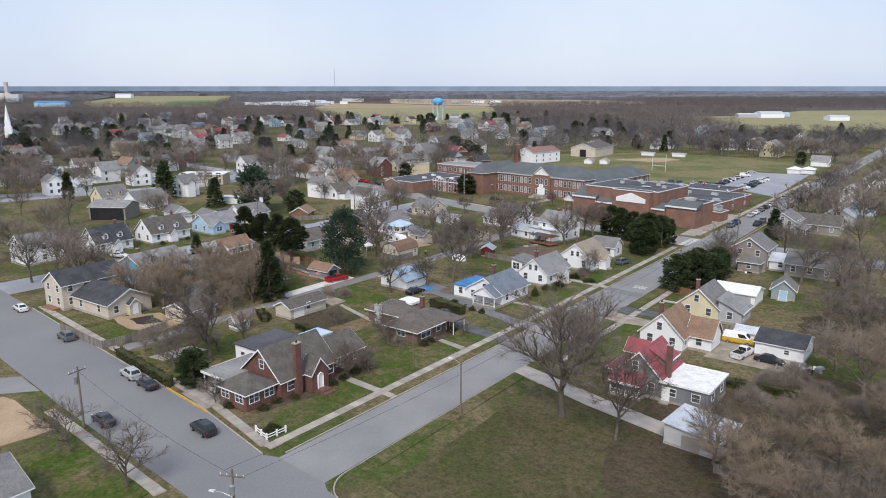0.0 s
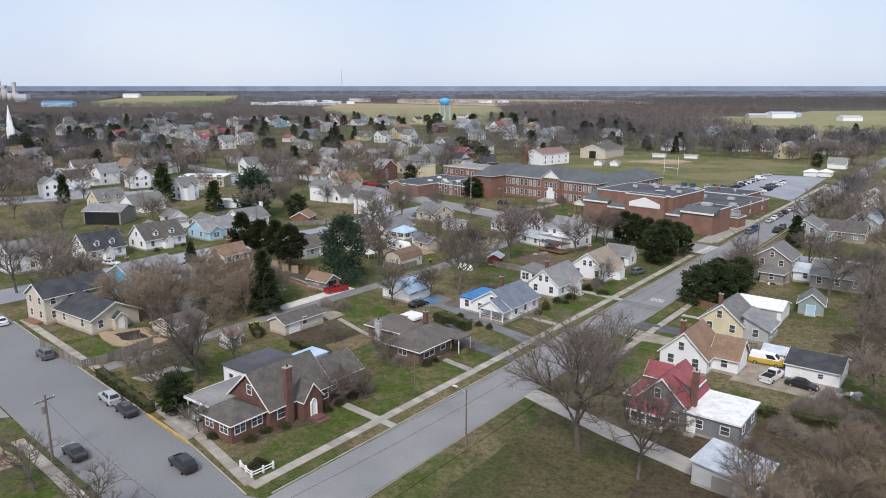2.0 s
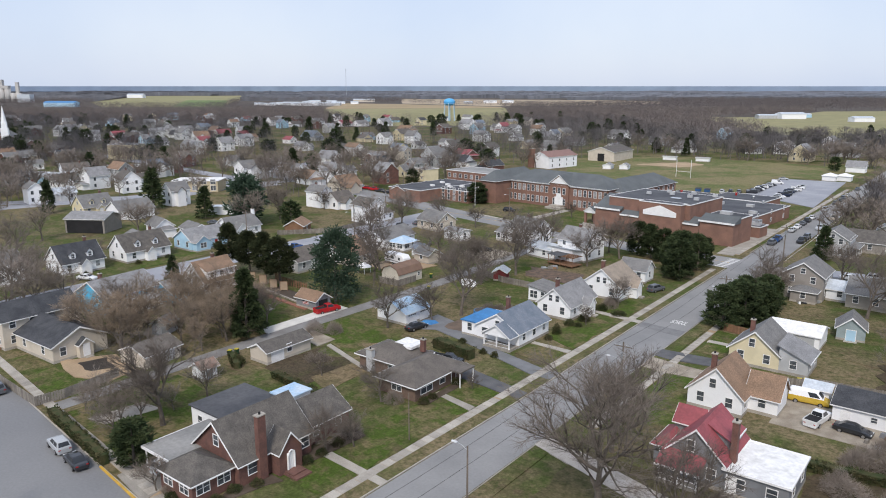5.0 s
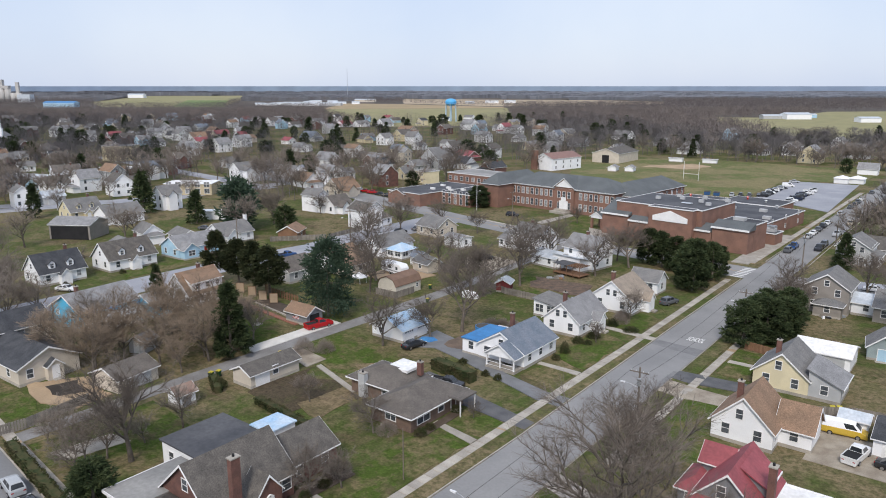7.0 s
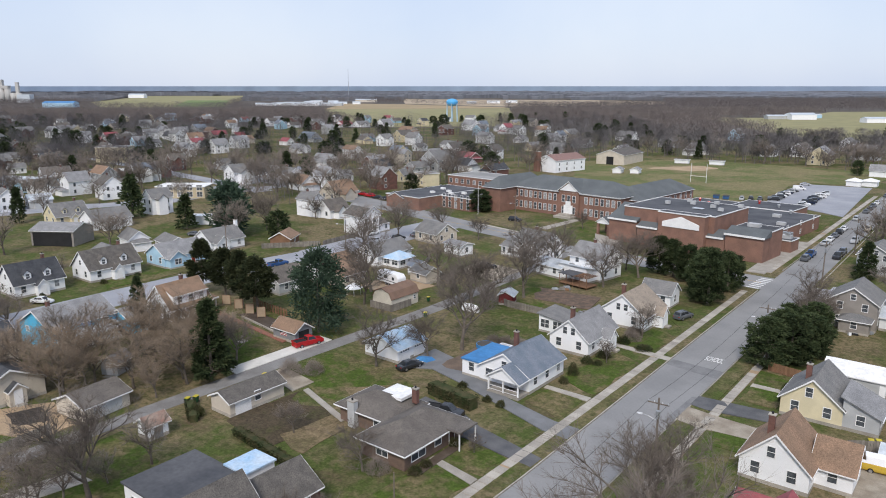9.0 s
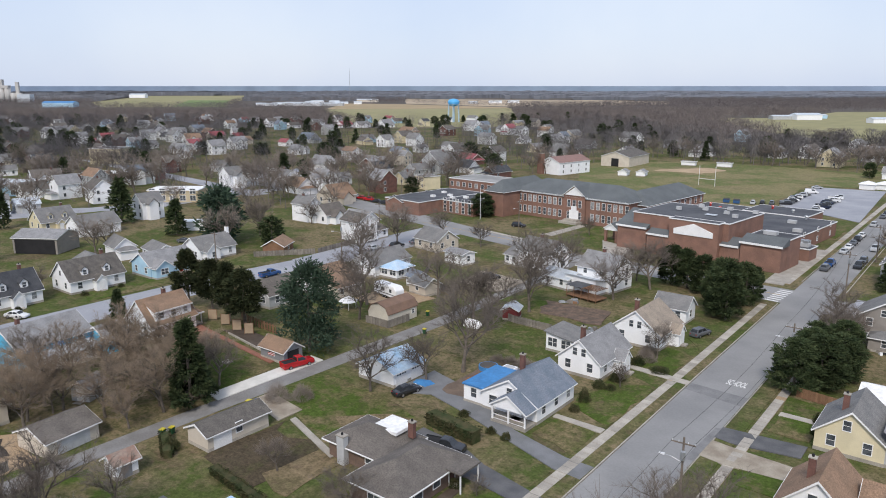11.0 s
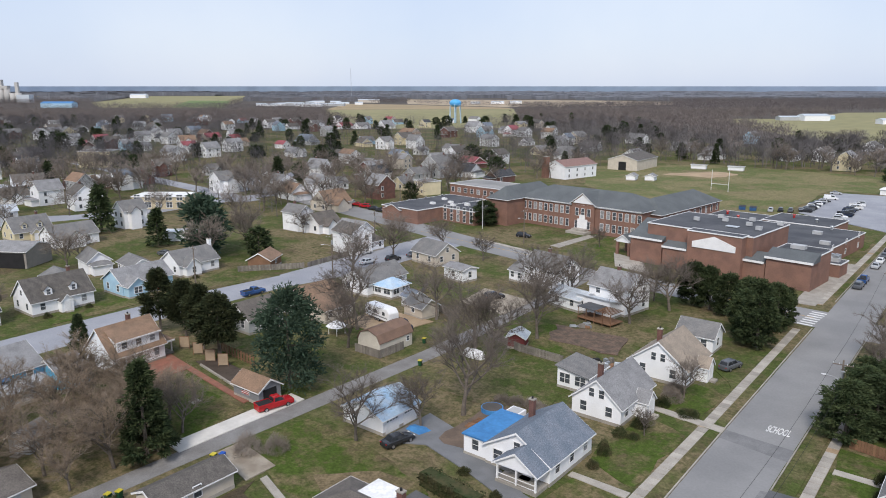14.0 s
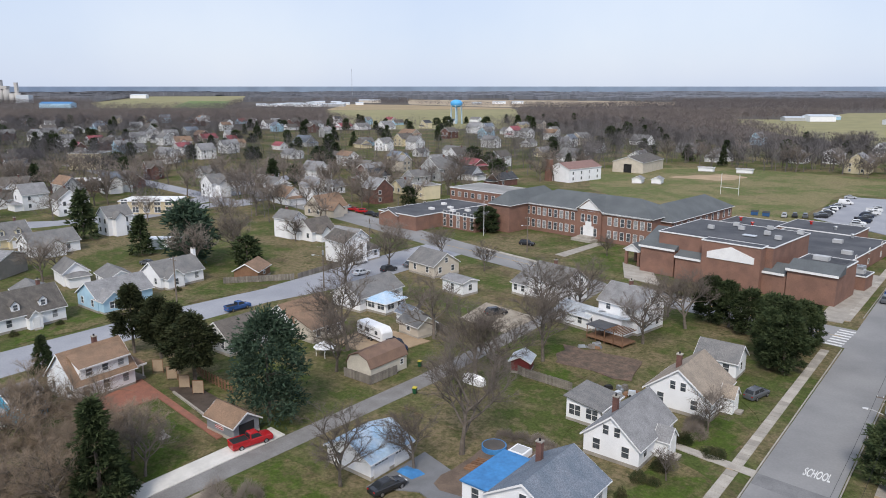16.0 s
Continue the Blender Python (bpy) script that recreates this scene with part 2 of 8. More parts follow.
# ---- mesh building ----
class Build:
    """Collects vertices and faces for one mesh."""

    def __init__(self):
        self.v, self.f = [], []

    def add(self, verts, faces):
        k = len(self.v)
        self.v.extend(verts)
        self.f.extend([tuple(i + k for i in f) for f in faces])
        return self

    def box(self, x0, x1, y0, y1, z0, z1):
        return self.add([(x0, y0, z0), (x1, y0, z0), (x1, y1, z0), (x0, y1, z0), (x0, y0, z1), (x1, y0, z1), (x1, y1, z1), (x0, y1, z1)],
                        [(0, 3, 2, 1), (4, 5, 6, 7), (0, 1, 5, 4), (1, 2, 6, 5), (2, 3, 7, 6), (3, 0, 4, 7)])

    def prism(self, poly, z0, z1):
        n = len(poly)
        if sum(poly[i][0] * poly[(i + 1) % n][1] - poly[(i + 1) % n][0] * poly[i][1] for i in range(n)) < 0:
            poly = poly[::-1]
        return self.add([(x, y, z0) for x, y in poly] + [(x, y, z1) for x, y in poly],
                        [tuple(range(n, 2 * n)), tuple(range(n))[::-1]] + [(i, (i + 1) % n, n + (i + 1) % n, n + i) for i in range(n)])

    def tube(self, pts, radii, n=6, cap=True):
        rings = []
        for i, p in enumerate(pts):
            a = Vector(pts[max(i - 1, 0)])
            b = Vector(pts[min(i + 1, len(pts) - 1)])
            d = (b - a).normalized()
            s = d.cross(Vector((0.31, 0.17, 0.93)) if abs(d.z) < 0.9 else Vector((1, 0.1, 0))).normalized()
            u = s.cross(d)
            rings.append([tuple(Vector(p) + radii[i] * (math.cos(2 * math.pi * k / n) * s + math.sin(2 * math.pi * k / n) * u)) for k in range(n)])
        faces = []
        for i in range(len(pts) - 1):
            faces += [(i * n + k, i * n + (k + 1) % n, (i + 1) * n + (k + 1) % n, (i + 1) * n + k) for k in range(n)]
        if cap:
            faces += [tuple(range(n))[::-1], tuple(range((len(pts) - 1) * n, len(pts) * n))]
        return self.add([q for r in rings for q in r], faces)

    def loft(self, rings):
        n = len(rings[0])
        faces = [tuple(range(n))[::-1], tuple(range((len(rings) - 1) * n, len(rings) * n))]
        for i in range(len(rings) - 1):
            faces += [(i * n + k, i * n + (k + 1) % n, (i + 1) * n + (k + 1) % n, (i + 1) * n + k) for k in range(n)]
        return self.add([q for r in rings for q in r], faces)

    def mesh(self, name, material, smooth=False):
        me = bpy.data.meshes.new(name)
        me.from_pydata(self.v, [], self.f)
        me.materials.append(material)
        if smooth:
            me.polygons.foreach_set("use_smooth", [True] * len(me.polygons))
        me.update()
        return me


def part(name, shape, material, parent, label="", m=None, smooth=False):
    """One mesh object under a thing or a part. shape: a Build, or a mesh that is shared."""
    me = shape.mesh(name, material, smooth) if isinstance(shape, Build) else shape
    ob = new(name, me)
    ob.parent = parent
    if m is not None:
        ob.matrix_local = m
    return tagged(ob, label)


def thing(name, m, label, category, group="", kind=""):
    ob = new(name)
    ob.matrix_world = m
    ob.empty_display_size = 0.5
    return tagged(ob, label, category, group, kind)


def structure(name, shape, material, label, category):
    return tagged(new(name, shape.mesh(name, material)), label, category, "", "structure")


def tidy(me, width=0.03, segments=2):
    """Bevels the edges of a mesh."""
    bm = bmesh.new()
    bm.from_mesh(me)
    bmesh.ops.recalc_face_normals(bm, faces=bm.faces)
    bmesh.ops.bevel(bm, geom=[e for e in bm.edges if len(e.link_faces) == 2 and e.calc_face_angle(0) > 0.5], offset=width, segments=segments, affect="EDGES", clamp_overlap=True)
    bm.to_mesh(me)
    bm.free()
    return me


SHARED = {}


def town(u, v):
    """World place of a point u metres right of and v metres along the flight line's axis."""
    c, s = math.cos(radians(38.6)), math.sin(radians(38.6))
    return (u + 19.8) * c - (v - 83.2) * s, (u + 19.8) * s + (v - 83.2) * c


def jagged(poly, step=3.0, amount=0.35, seed=1):
    """The same outline with more points and an uneven edge."""
    rng, out = random.Random(seed), []
    for (x0, y0), (x1, y1) in zip(poly, poly[1:] + poly[:1]):
        n = max(1, int(math.hypot(x1 - x0, y1 - y0) / step))
        for i in range(n):
            k = i / n
            out.append((x0 + (x1 - x0) * k + rng.uniform(-amount, amount), y0 + (y1 - y0) * k + rng.uniform(-amount, amount)))
    return out


# ---- ground, streets, pavements ----
def sheet(name, poly, z, material, label, category, thick=0.3):
    return structure(name, Build().prism(poly, z - thick, z), material, label, category)


g = Build()
xs = [-9000, -3000, -1200, -500, -200, -60, 0, 60, 200, 500, 1200, 3000, 9000]
for i in range(len(xs) - 1):
    for j in range(len(xs) - 1):
        g.add([(xs[i], xs[j], 0), (xs[i + 1], xs[j], 0), (xs[i + 1], xs[j + 1], 0), (xs[i], xs[j + 1], 0)], [(0, 1, 2, 3)])
structure("ground", g, GRASS, "flat winter ground with patchy green and straw-coloured grass", "ground")

sheet("road_main", [(2.2, -8), (11, -8), (10.8, 60), (10.4, 120), (10, 200), (9.5, 330), (10, 700), (2.5, 700), (1.5, 330), (1.2, 200), (1.8, 100), (2.4, 50)], 0.03, ASPHALT, "light grey worn asphalt street between houses and school", "road")
sheet("road_cross", [(60, -8), (12.5, -1.5), (11, -0.5), (2, 0.2), (0, -0.6), (-17, 2.9), (-48, 6.2), (-86, 10.6), (-180, 21), (-180, 9), (-86, -1.5), (-60, -5.8), (-35, -8.6), (0, -11.6), (12, -13), (60, -19)], 0.04, mat("street_asphalt", (0.225, 0.226, 0.23), (0.195, 0.197, 0.203), scale=0.05, fine=3, bump=0.05, grain=0.07), "light grey asphalt side street with parked cars", "road")
sheet("road_spur", [(-42, -8), (-50, -7.2), (-70, -30), (-66, -36)], 0.035, ASPHALT, "side road joining the asphalt street", "road")
sheet("road_back", [(-101, -5), (-100, 40), (-101.5, 75), (-101, 105), (-96, 128), (-96, 168), (-112, 172), (-112, 140), (-110.5, 110), (-113, 85), (-113, 60), (-112, -5)], 0.035, ASPHALT2, "light grey asphalt back street", "road")
sheet("road_school", [(2, 151), (-30, 155), (-59, 159.3), (-92, 166.2), (-141, 178.5), (-260, 206), (-260, 219), (-141, 191), (-104, 180), (-64, 170), (-30, 165), (2, 163)], 0.045, ASPHALT, "asphalt street in front of the brick school", "road")
sheet("road_right", [(9.5, 148), (9.5, 160), (120, 172), (120, 161)], 0.045, ASPHALT, "asphalt side street beyond the grey house", "road")
sheet("road_far", [(-255, 60), (-230, 140), (-255, 210), (-300, 300), (-290, 302), (-243, 212), (-219, 140), (-244, 60)], 0.03, ASPHALT2, "distant asphalt street", "road")
sheet("road_mid", [(-262, 60), (-238, 104), (-222, 124), (-216, 140), (-219, 165), (-217, 196), (-226, 196), (-229, 165), (-226, 142), (-232, 126), (-248, 106), (-272, 62)], 0.04, ASPHALT2, "street past the commercial building", "road")
sheet("road_far_cross", [(-213, 176), (-260, 184), (-330, 193), (-420, 205), (-420, 214), (-330, 202), (-260, 193), (-212, 186)], 0.043, ASPHALT2, "distant cross street", "road")
sheet("alley", [(-47.5, 8), (-47.2, 45), (-46.6, 62), (-45.6, 95), (-47, 130), (-49, 160), (-52, 160), (-50.5, 130), (-49.3, 95), (-50, 62), (-50.6, 45), (-50.6, 8)], 0.035, mat("alley_asphalt", (0.24, 0.235, 0.23), (0.18, 0.172, 0.165), scale=0.3, fine=5), "narrow patched asphalt alley behind the houses", "alley")
sheet("road_patch", [(1.9, 94.2), (10.7, 92.9), (10.6, 96.4), (1.9, 97.0)], 0.036, DARKPATCH, "darker asphalt repair across the street", "road")
sheet("road_patch", [(9.6, 73), (12.8, 74), (12.6, 85), (9.9, 84)], 0.037, DARKPATCH, "darker asphalt at the driveway mouth", "road")
for i in range(7):
    sheet("crosswalk_bar", [(-1.9 + i * 0.1, 151.6 + i * 1.6), (0.9 + i * 0.1, 151.4 + i * 1.6), (0.9 + i * 0.1, 152.1 + i * 1.6), (-1.9 + i * 0.1, 152.3 + i * 1.6)], 0.052, WHITEPAINT, "white painted crosswalk bar on asphalt", "road marking", 0.03)
txt = bpy.data.curves.new("road_lettering", "FONT")
txt.body, txt.size, txt.extrude = "SCHOOL", 1.0, 0.004
txt.offset = 0.022
txt.materials.append(WHITEPAINT)
word = tagged(new("road_lettering", txt), "white painted word SCHOOL on the asphalt", "road marking", "", "structure")
word.matrix_world = pose(6.15, 100.0, 0.045) @ Matrix.Diagonal((0.74, 3.0, 1, 1))
yl = Build()
yl.box(-0.06, 0.06, 0, 120, 0, 0.012)
ylo = structure("lane_line", yl, YELLOW, "yellow centre line on the school street", "road marking")
ylo.matrix_world = pose(0, 157.2, 0.046, 0, 0, 81)
ylk = Build()
ylk.prism([(-27.5, 4.1), (-15.6, 2.7), (-15.6, 2.45), (-27.5, 3.85)], 0, 0.2)
structure("kerb_painted", ylk, YELLOW, "yellow painted kerb by the driveway", "kerb")


def strip(name, pts, width, z, material, label, category):
    """A band of the given width to the left of a line of points."""
    b = Build()
    for (x0, y0), (x1, y1) in zip(pts, pts[1:]):
        d = math.hypot(x1 - x0, y1 - y0)
        nx, ny = -(y1 - y0) / d * width, (x1 - x0) / d * width
        b.prism([(x0, y0), (x1, y1), (x1 + nx, y1 + ny), (x0 + nx, y0 + ny)], 0, z)
    return structure(name, b, material, label, category)


KL = [(2.1, 1.5), (2.35, 50), (1.75, 98), (1.3, 150)]
strip("kerb", KL, 0.16, 0.15, CONCRETE, "worn concrete kerb along the street", "kerb")
strip("kerb", [(11.0, 168), (10.6, 230), (10.1, 330)][::-1], 0.16, 0.15, CONCRETE, "worn concrete kerb along the street", "kerb")
strip("kerb", [(10.4, 148), (10.55, 120), (10.9, 60), (11.2, 3)], 0.16, 0.13, CONCRETE, "worn concrete kerb along the street", "kerb")
strip("kerb", [(1.1, 172), (1.2, 230), (1.4, 330)], 0.16, 0.15, CONCRETE, "worn concrete kerb beside the school", "kerb")
strip("kerb", [(0, -0.55), (-17, 2.9), (-48, 6.2), (-86, 10.6)][::1], -0.16, 0.15, CONCRETE, "worn concrete kerb along the side street", "kerb")
cnr = [(11.2 + 4.6 * (1 - math.cos(a)), 3 - 5.2 * math.sin(a)) for a in [i * math.pi / 16 for i in range(9)]]
strip("kerb", cnr[::-1], -0.16, 0.13, CONCRETE, "curved concrete kerb at the corner", "kerb")
strip("verge", [(1.95, 3), (2.15, 50), (1.55, 98), (1.1, 150)], 2.1, 0.11, GRASS, "strip of worn grass between kerb and pavement", "verge")
strip("verge", [(13.2, 148), (13.3, 120), (13.4, 60), (13.6, 6)], 0.0 - 2.4, 0.10, GRASS, "strip of worn grass between kerb and pavement", "verge")

LOTS = [
    ("lawn", [(-1.6, 1.5), (-1.6, 14), (-9, 15), (-10, 4.5)], GRASS, "patchy front lawn of the brick corner house"),
    ("lawn", [(-1.8, 15.8), (-1.8, 44), (-8.5, 46), (-9.5, 16)], LAWN, "green side lawn along the pavement"),
    ("lawn", [(-1.8, 46), (-1.8, 51.5), (-9, 54), (-9, 46.5)], LAWN, "small green front lawn"),
    ("lawn", [(-1.8, 54.5), (-1.8, 60.5), (-11, 63), (-12, 57)], GRASS, "grass strip between two driveways"),
    ("lawn", [(-1.8, 65.5), (-1.8, 72.6), (-8.5, 74), (-8.5, 67.5)], LAWN, "green front lawn of the blue-roofed house"),
    ("lawn", [(-1.8, 75), (-1.8, 92), (-9, 95), (-9, 78)], LAWN, "green front lawn between white houses"),
    ("lawn", [(-1.8, 95.5), (-1.8, 108), (-7, 110), (-9, 98)], LAWN, "green front lawn with shrubs"),
    ("lawn", [(-19, 47), (-19, 60), (-33, 64), (-45, 64), (-45, 54), (-34, 50), (-27, 50)], LAWN, "green back lawn beside the garage"),
    ("lawn", [(-26, 34), (-24, 46), (-37, 48), (-37, 36)], LITTER, "bare brown back yard with leaf litter"),
    ("lawn", [(-36, 101), (-24.5, 100.5), (-21.5, 88), (-34, 91)], LITTER, "bare brown yard under the tree"),
    ("lawn", [(-33, 54.5), (-27.2, 60.3), (-22.0, 60.5), (-22, 56), (-27.0, 51.3)], STRAW, "straw-coloured worn turf behind the ranch house"),
    ("lawn", [(-28.5, 38.4), (-27.3, 46.7), (-22.8, 45.6), (-22.4, 37.3), (-24.6, 36.5)], STRAW, "straw-coloured worn turf beside the back path"),
    ("lawn", [(-43, 10.5), (-41.8, 16), (-36, 20), (-30, 20), (-29, 16), (-36, 15)], GRASS, "patchy turf under the bare trees"),
    ("lawn", [(31, 56), (31, 65.5), (37, 67), (40, 60)], STRAW, "straw-coloured back yard turf"),
    ("lawn", [(-82, 188), (-97, 190), (-97, 199), (-80, 198)], STRAW, "worn straw patch on the school lawn"),
    ("lawn", [(-74, 11), (-53, 9), (-50, 13), (-60, 15.5), (-74, 15)], LAWN, "fenced green yard beside the beige house"),
    ("lawn", [(41, 46.5), (62, 52), (62, 72), (50, 68), (42, 60)], LITTER, "brown brush-covered ground behind the red-roofed house"),
    ("lawn", [(-20, 82), (-22, 104), (-44, 108), (-44, 84)], GRASS, "back garden of patchy grass"),
    ("lawn", [(-29, 104), (-27, 121), (-43, 121), (-43, 107)], LAWN, "green back garden"),
    ("lawn", [(-53, 50), (-53.5, 60.5), (-74, 62), (-70, 50)], LAWN, "mown green lawn beside the concrete drive"),
    ("lawn", [(-64, 70), (-64, 84), (-76, 84), (-76, 70)], LAWN, "green back lawn"),
    ("lawn", [(-1.5, 111), (-1.5, 148), (-24, 150), (-22, 120), (-7, 118)], GRASS, "grass plot beside the hedge"),
    ("lawn", [(-28, 6.5), (-46, 8.5), (-46, 26), (-28, 24)], LAWN, "green side yard behind the hedge"),
    ("lawn", [(16, 52), (16, 69), (21.5, 69), (26, 60), (24, 52)], LAWN, "bright green lawn beside the white house"),
    ("lawn", [(16, 70.5), (16, 76), (21, 75), (21, 70.5)], LAWN, "small green front lawn"),
    ("lawn", [(15.8, 87), (15.6, 93), (21, 93), (21, 87)], LAWN, "small green front lawn of the cream house"),
    ("lawn", [(15.6, 94.5), (15.4, 100.5), (22, 100.5), (22, 94.5)], LAWN, "small green front lawn"),
    ("lawn", [(26, 100), (19, 112), (19, 130), (33, 132), (45, 120), (42, 98)], GRASS, "patchy back garden behind the cream house"),
    ("lawn", [(31, 54), (31, 66), (44, 70), (46, 58)], GRASS, "straw-coloured back yard"),
    ("lawn", [(45, 80), (60, 82), (63, 126), (46, 124), (43, 100)], LITTER, "brown leaf-strewn back gardens"),
    ("lawn", [(-114.5, 60), (-114.5, 90), (-121, 92), (-121, 62)], LAWN, "front lawns across the back street"),
    ("lawn", [(-113, 94), (-110, 112), (-126, 116), (-126, 96)], GRASS, "front lawns across the back street"),
    ("lawn", [(-50, 164), (-105, 184), (-103, 204), (-58, 200)], GRASS, "school front lawn with worn straw patches"),
    ("lawn", [(-52, 183), (-68, 187), (-68, 204), (-56, 204)], LAWN, "green part of the school lawn"),
    ("lawn", [(-3, 232), (-3, 250), (-9, 250), (-9, 233)], LAWN, "green strip beside the car park"),
    ("lawn", [(-2, 168), (-2, 176), (-4, 176), (-4, 168)], LAWN, "small lawn by the school corner"),
    ("lawn", [(-24, -12.5), (-3, -14), (-3, -40), (-22, -40)], LAWN, "green lawn across the side street"),
    ("lawn", [(-44, -12), (-27, -12.5), (-29, -22), (-46, -24)], DIRT, "bare tan lawn across the side street"),
    ("lawn", [(17, 3), (17, 44), (36, 44), (62, 20), (62, -5)], PLOT, "wide worn grass plot under bare trees"),
    ("lawn", [(40, 12), (35, 24), (33, 34), (35, 45), (44, 47), (62, 70), (80, 60), (80, 6)], LITTER, "brown leaf litter under the bare trees"),
]
for i, (nm, poly, m, lab) in enumerate(LOTS):
    sheet(nm, jagged(poly, 2.5, 1.7 if m is LITTER else 0.35, i), 0.046 + 0.0018 * i, m, lab, "lawn", 0.2)

DRIVES = [
    ("driveway", [(1.9, 60.6), (-2, 60.9), (-19.5, 66.6), (-27, 68.5), (-32.5, 65.5), (-32.5, 76), (-27, 74.5), (-20, 71.5), (-11, 66.5), (-2, 64.2), (1.9, 64.2)], mat("grey_drive", (0.19, 0.195, 0.205), (0.15, 0.155, 0.16), scale=0.4), "grey asphalt driveway to the garage"),
    ("driveway", [(1.9, 51.6), (-8, 52.6), (-13, 53), (-21, 56), (-21, 59.5), (-14, 58.8), (-9, 56.5), (1.9, 54.2)], DRIVE, "black asphalt driveway beside the ranch house"),
    ("driveway", [(2, 21.6), (-9, 22.4), (-9, 23.8), (2, 22.9)], CONCRETE, "concrete garden path"),
    ("driveway", [(-16.4, 3.0), (-24, 4.2), (-24, 13), (-18.5, 13)], CONCRETE, "concrete driveway under the carport"),
    ("driveway", [(-1.5, 44), (-9, 45.5), (-9, 46.6), (-1.5, 45.4)], CONCRETE, "concrete front path"),
    ("driveway", [(-1.5, 72.8), (-9, 73.2), (-9, 74.3), (-1.5, 74.2)], CONCRETE, "concrete front path"),
    ("driveway", [(1.8, 95.5), (-9.2, 96.9), (-9.2, 98.2), (1.8, 97.3)], CONCRETE, "concrete front path"),
    ("driveway", [(-24.8, 46.0), (-37, 49.9), (-37, 50.9), (-24.8, 47.0)], CONCRETE, "long concrete back path"),
    ("driveway", [(-50.2, 47.5), (-50.0, 68), (-53.2, 68.2), (-53.2, 47.8)], NEWCONC, "new white concrete parking strip by the alley"),
    ("driveway", [(-38, 48.6), (-46.4, 50.5), (-46.4, 54.2), (-38, 53)], GRAVEL, "gravel pad between garage and alley"),
    ("garden_bed", [(-9.6, 6.4), (-8.4, 13.4), (-7.6, 15.5), (-9.8, 15.5), (-10.8, 10)], mat("bed_soil", (0.075, 0.055, 0.042), (0.11, 0.085, 0.065), fine=5), "dark planted bed before the brick house"),
    ("garden_bed", [(-8.4, 19), (-7.8, 29.5), (-10.6, 30), (-10.6, 19)], MATS["bed_soil"], "dark planted bed beside the brick wall"),
    ("garden_bed", [(-8.6, 41), (-7.4, 42), (-7.6, 50), (-9, 50.4)], MATS["bed_soil"], "dark planted bed before the ranch house"),
    ("garden_bed", jagged([(-27.2, 70.5), (-18.6, 70.5), (-18.6, 84.5), (-27.5, 84.5)], 2, 0.4, 2), mat("yard_earth", (0.17, 0.125, 0.095), (0.12, 0.09, 0.07), scale=0.5, fine=5), "trodden earth round the pool and hot tub"),
    ("garden_bed", jagged([(-38, 121.5), (-24, 123), (-22, 113.5), (-35, 112.5)], 2, 0.7, 3), mat("red_earth", (0.165, 0.112, 0.084), (0.095, 0.074, 0.056), scale=0.7, fine=3, grain=0.3), "bare reddish earth behind the timber deck"),
    ("driveway", [(-41.5, 9.5), (-38, 10), (-36.6, 17.5), (-40.6, 17)], CONCRETE, "pale concrete pad beside the bare trees"),
    ("driveway", [(10.7, 81), (13, 80.6), (21, 82), (21, 85.6), (13, 84.8), (10.7, 84.6)], DRIVE, "black asphalt driveway"),
    ("driveway", [(10.8, 75), (14, 74.5), (21, 75.2), (21, 79), (14, 79.5), (10.8, 80)], GRAVEL, "pale gravel driveway"),
    ("driveway", [(15.6, 93.1), (22, 93.1), (22, 94.4), (15.6, 94.4)], CONCRETE, "concrete path to a side door"),
    ("driveway", [(-73.5, 53), (-83, 60), (-82.4, 66), (-56, 62.6), (-56, 61.6), (-74, 63.8), (-74, 57)], mat("brick_paving", (0.30, 0.13, 0.09), (0.24, 0.11, 0.08), scale=0.8, fine=5), "red brick patio and path"),
    ("driveway", [(-60, 96), (-58, 108), (-72, 108), (-72, 97)], mat("tan_yard", (0.40, 0.30, 0.20), (0.34, 0.25, 0.165)), "tan gravel pad under the camper"),
    ("driveway", [(11, 44.5), (27, 40), (40, 37), (40, 33.5), (26, 36.5), (11, 41)], mat("pale_drive", (0.45, 0.41, 0.37), (0.36, 0.33, 0.29)), "pale gravel and concrete driveway by the red-roofed house"),
    ("driveway", [(-50, 120), (-50, 132), (-64, 134), (-62, 122)], GRAVEL, "pale gravel yard with a parked car"),
    ("driveway", [(-6, 166), (-1.6, 166), (-1.8, 212), (-6.5, 212)], CONCRETE, "concrete apron beside the school"),
    ("driveway", [(-50, 172), (-40, 170), (-47, 182), (-57, 186)], CONCRETE, "concrete forecourt of the school entrance"),
    ("driveway", [(-72, 182), (-75.5, 183), (-74, 204), (-71, 204)], CONCRETE, "concrete path to the school entrance"),
    ("driveway", [(-2, 266), (-33, 288), (-34, 352), (-6, 356)], ASPHALT2, "pale asphalt school car park"),
    ("driveway", [(-96, 176.5), (-60, 168.5), (-60, 170), (-96, 178)], CONCRETE, "concrete pavement before the school"),
    ("driveway", [(33, 66), (33, 76), (47, 76), (47, 66)], GRAVEL, "gravel yard with parked cars"),
    ("driveway", [(14, 156), (40, 159), (40, 166), (14, 163)], ASPHALT2, "asphalt parking place"),
    ("driveway", jagged([(-67, 17), (-58, 15.5), (-51.5, 18), (-52.5, 23.3), (-62, 24.5)], 2, 0.4, 8), DIRT, "dug earth beside the beige house"),
    ("driveway", [(-4, -26), (-10, -22), (-22, -30), (-22, -31.5), (-10, -23.8), (-4, -27.5)], BRICK, "red brick garden path"),
]
for i, (nm, poly, m, lab) in enumerate(DRIVES):
    sheet(nm, poly, 0.126 + 0.0014 * i, m, lab, "driveway", 0.2)

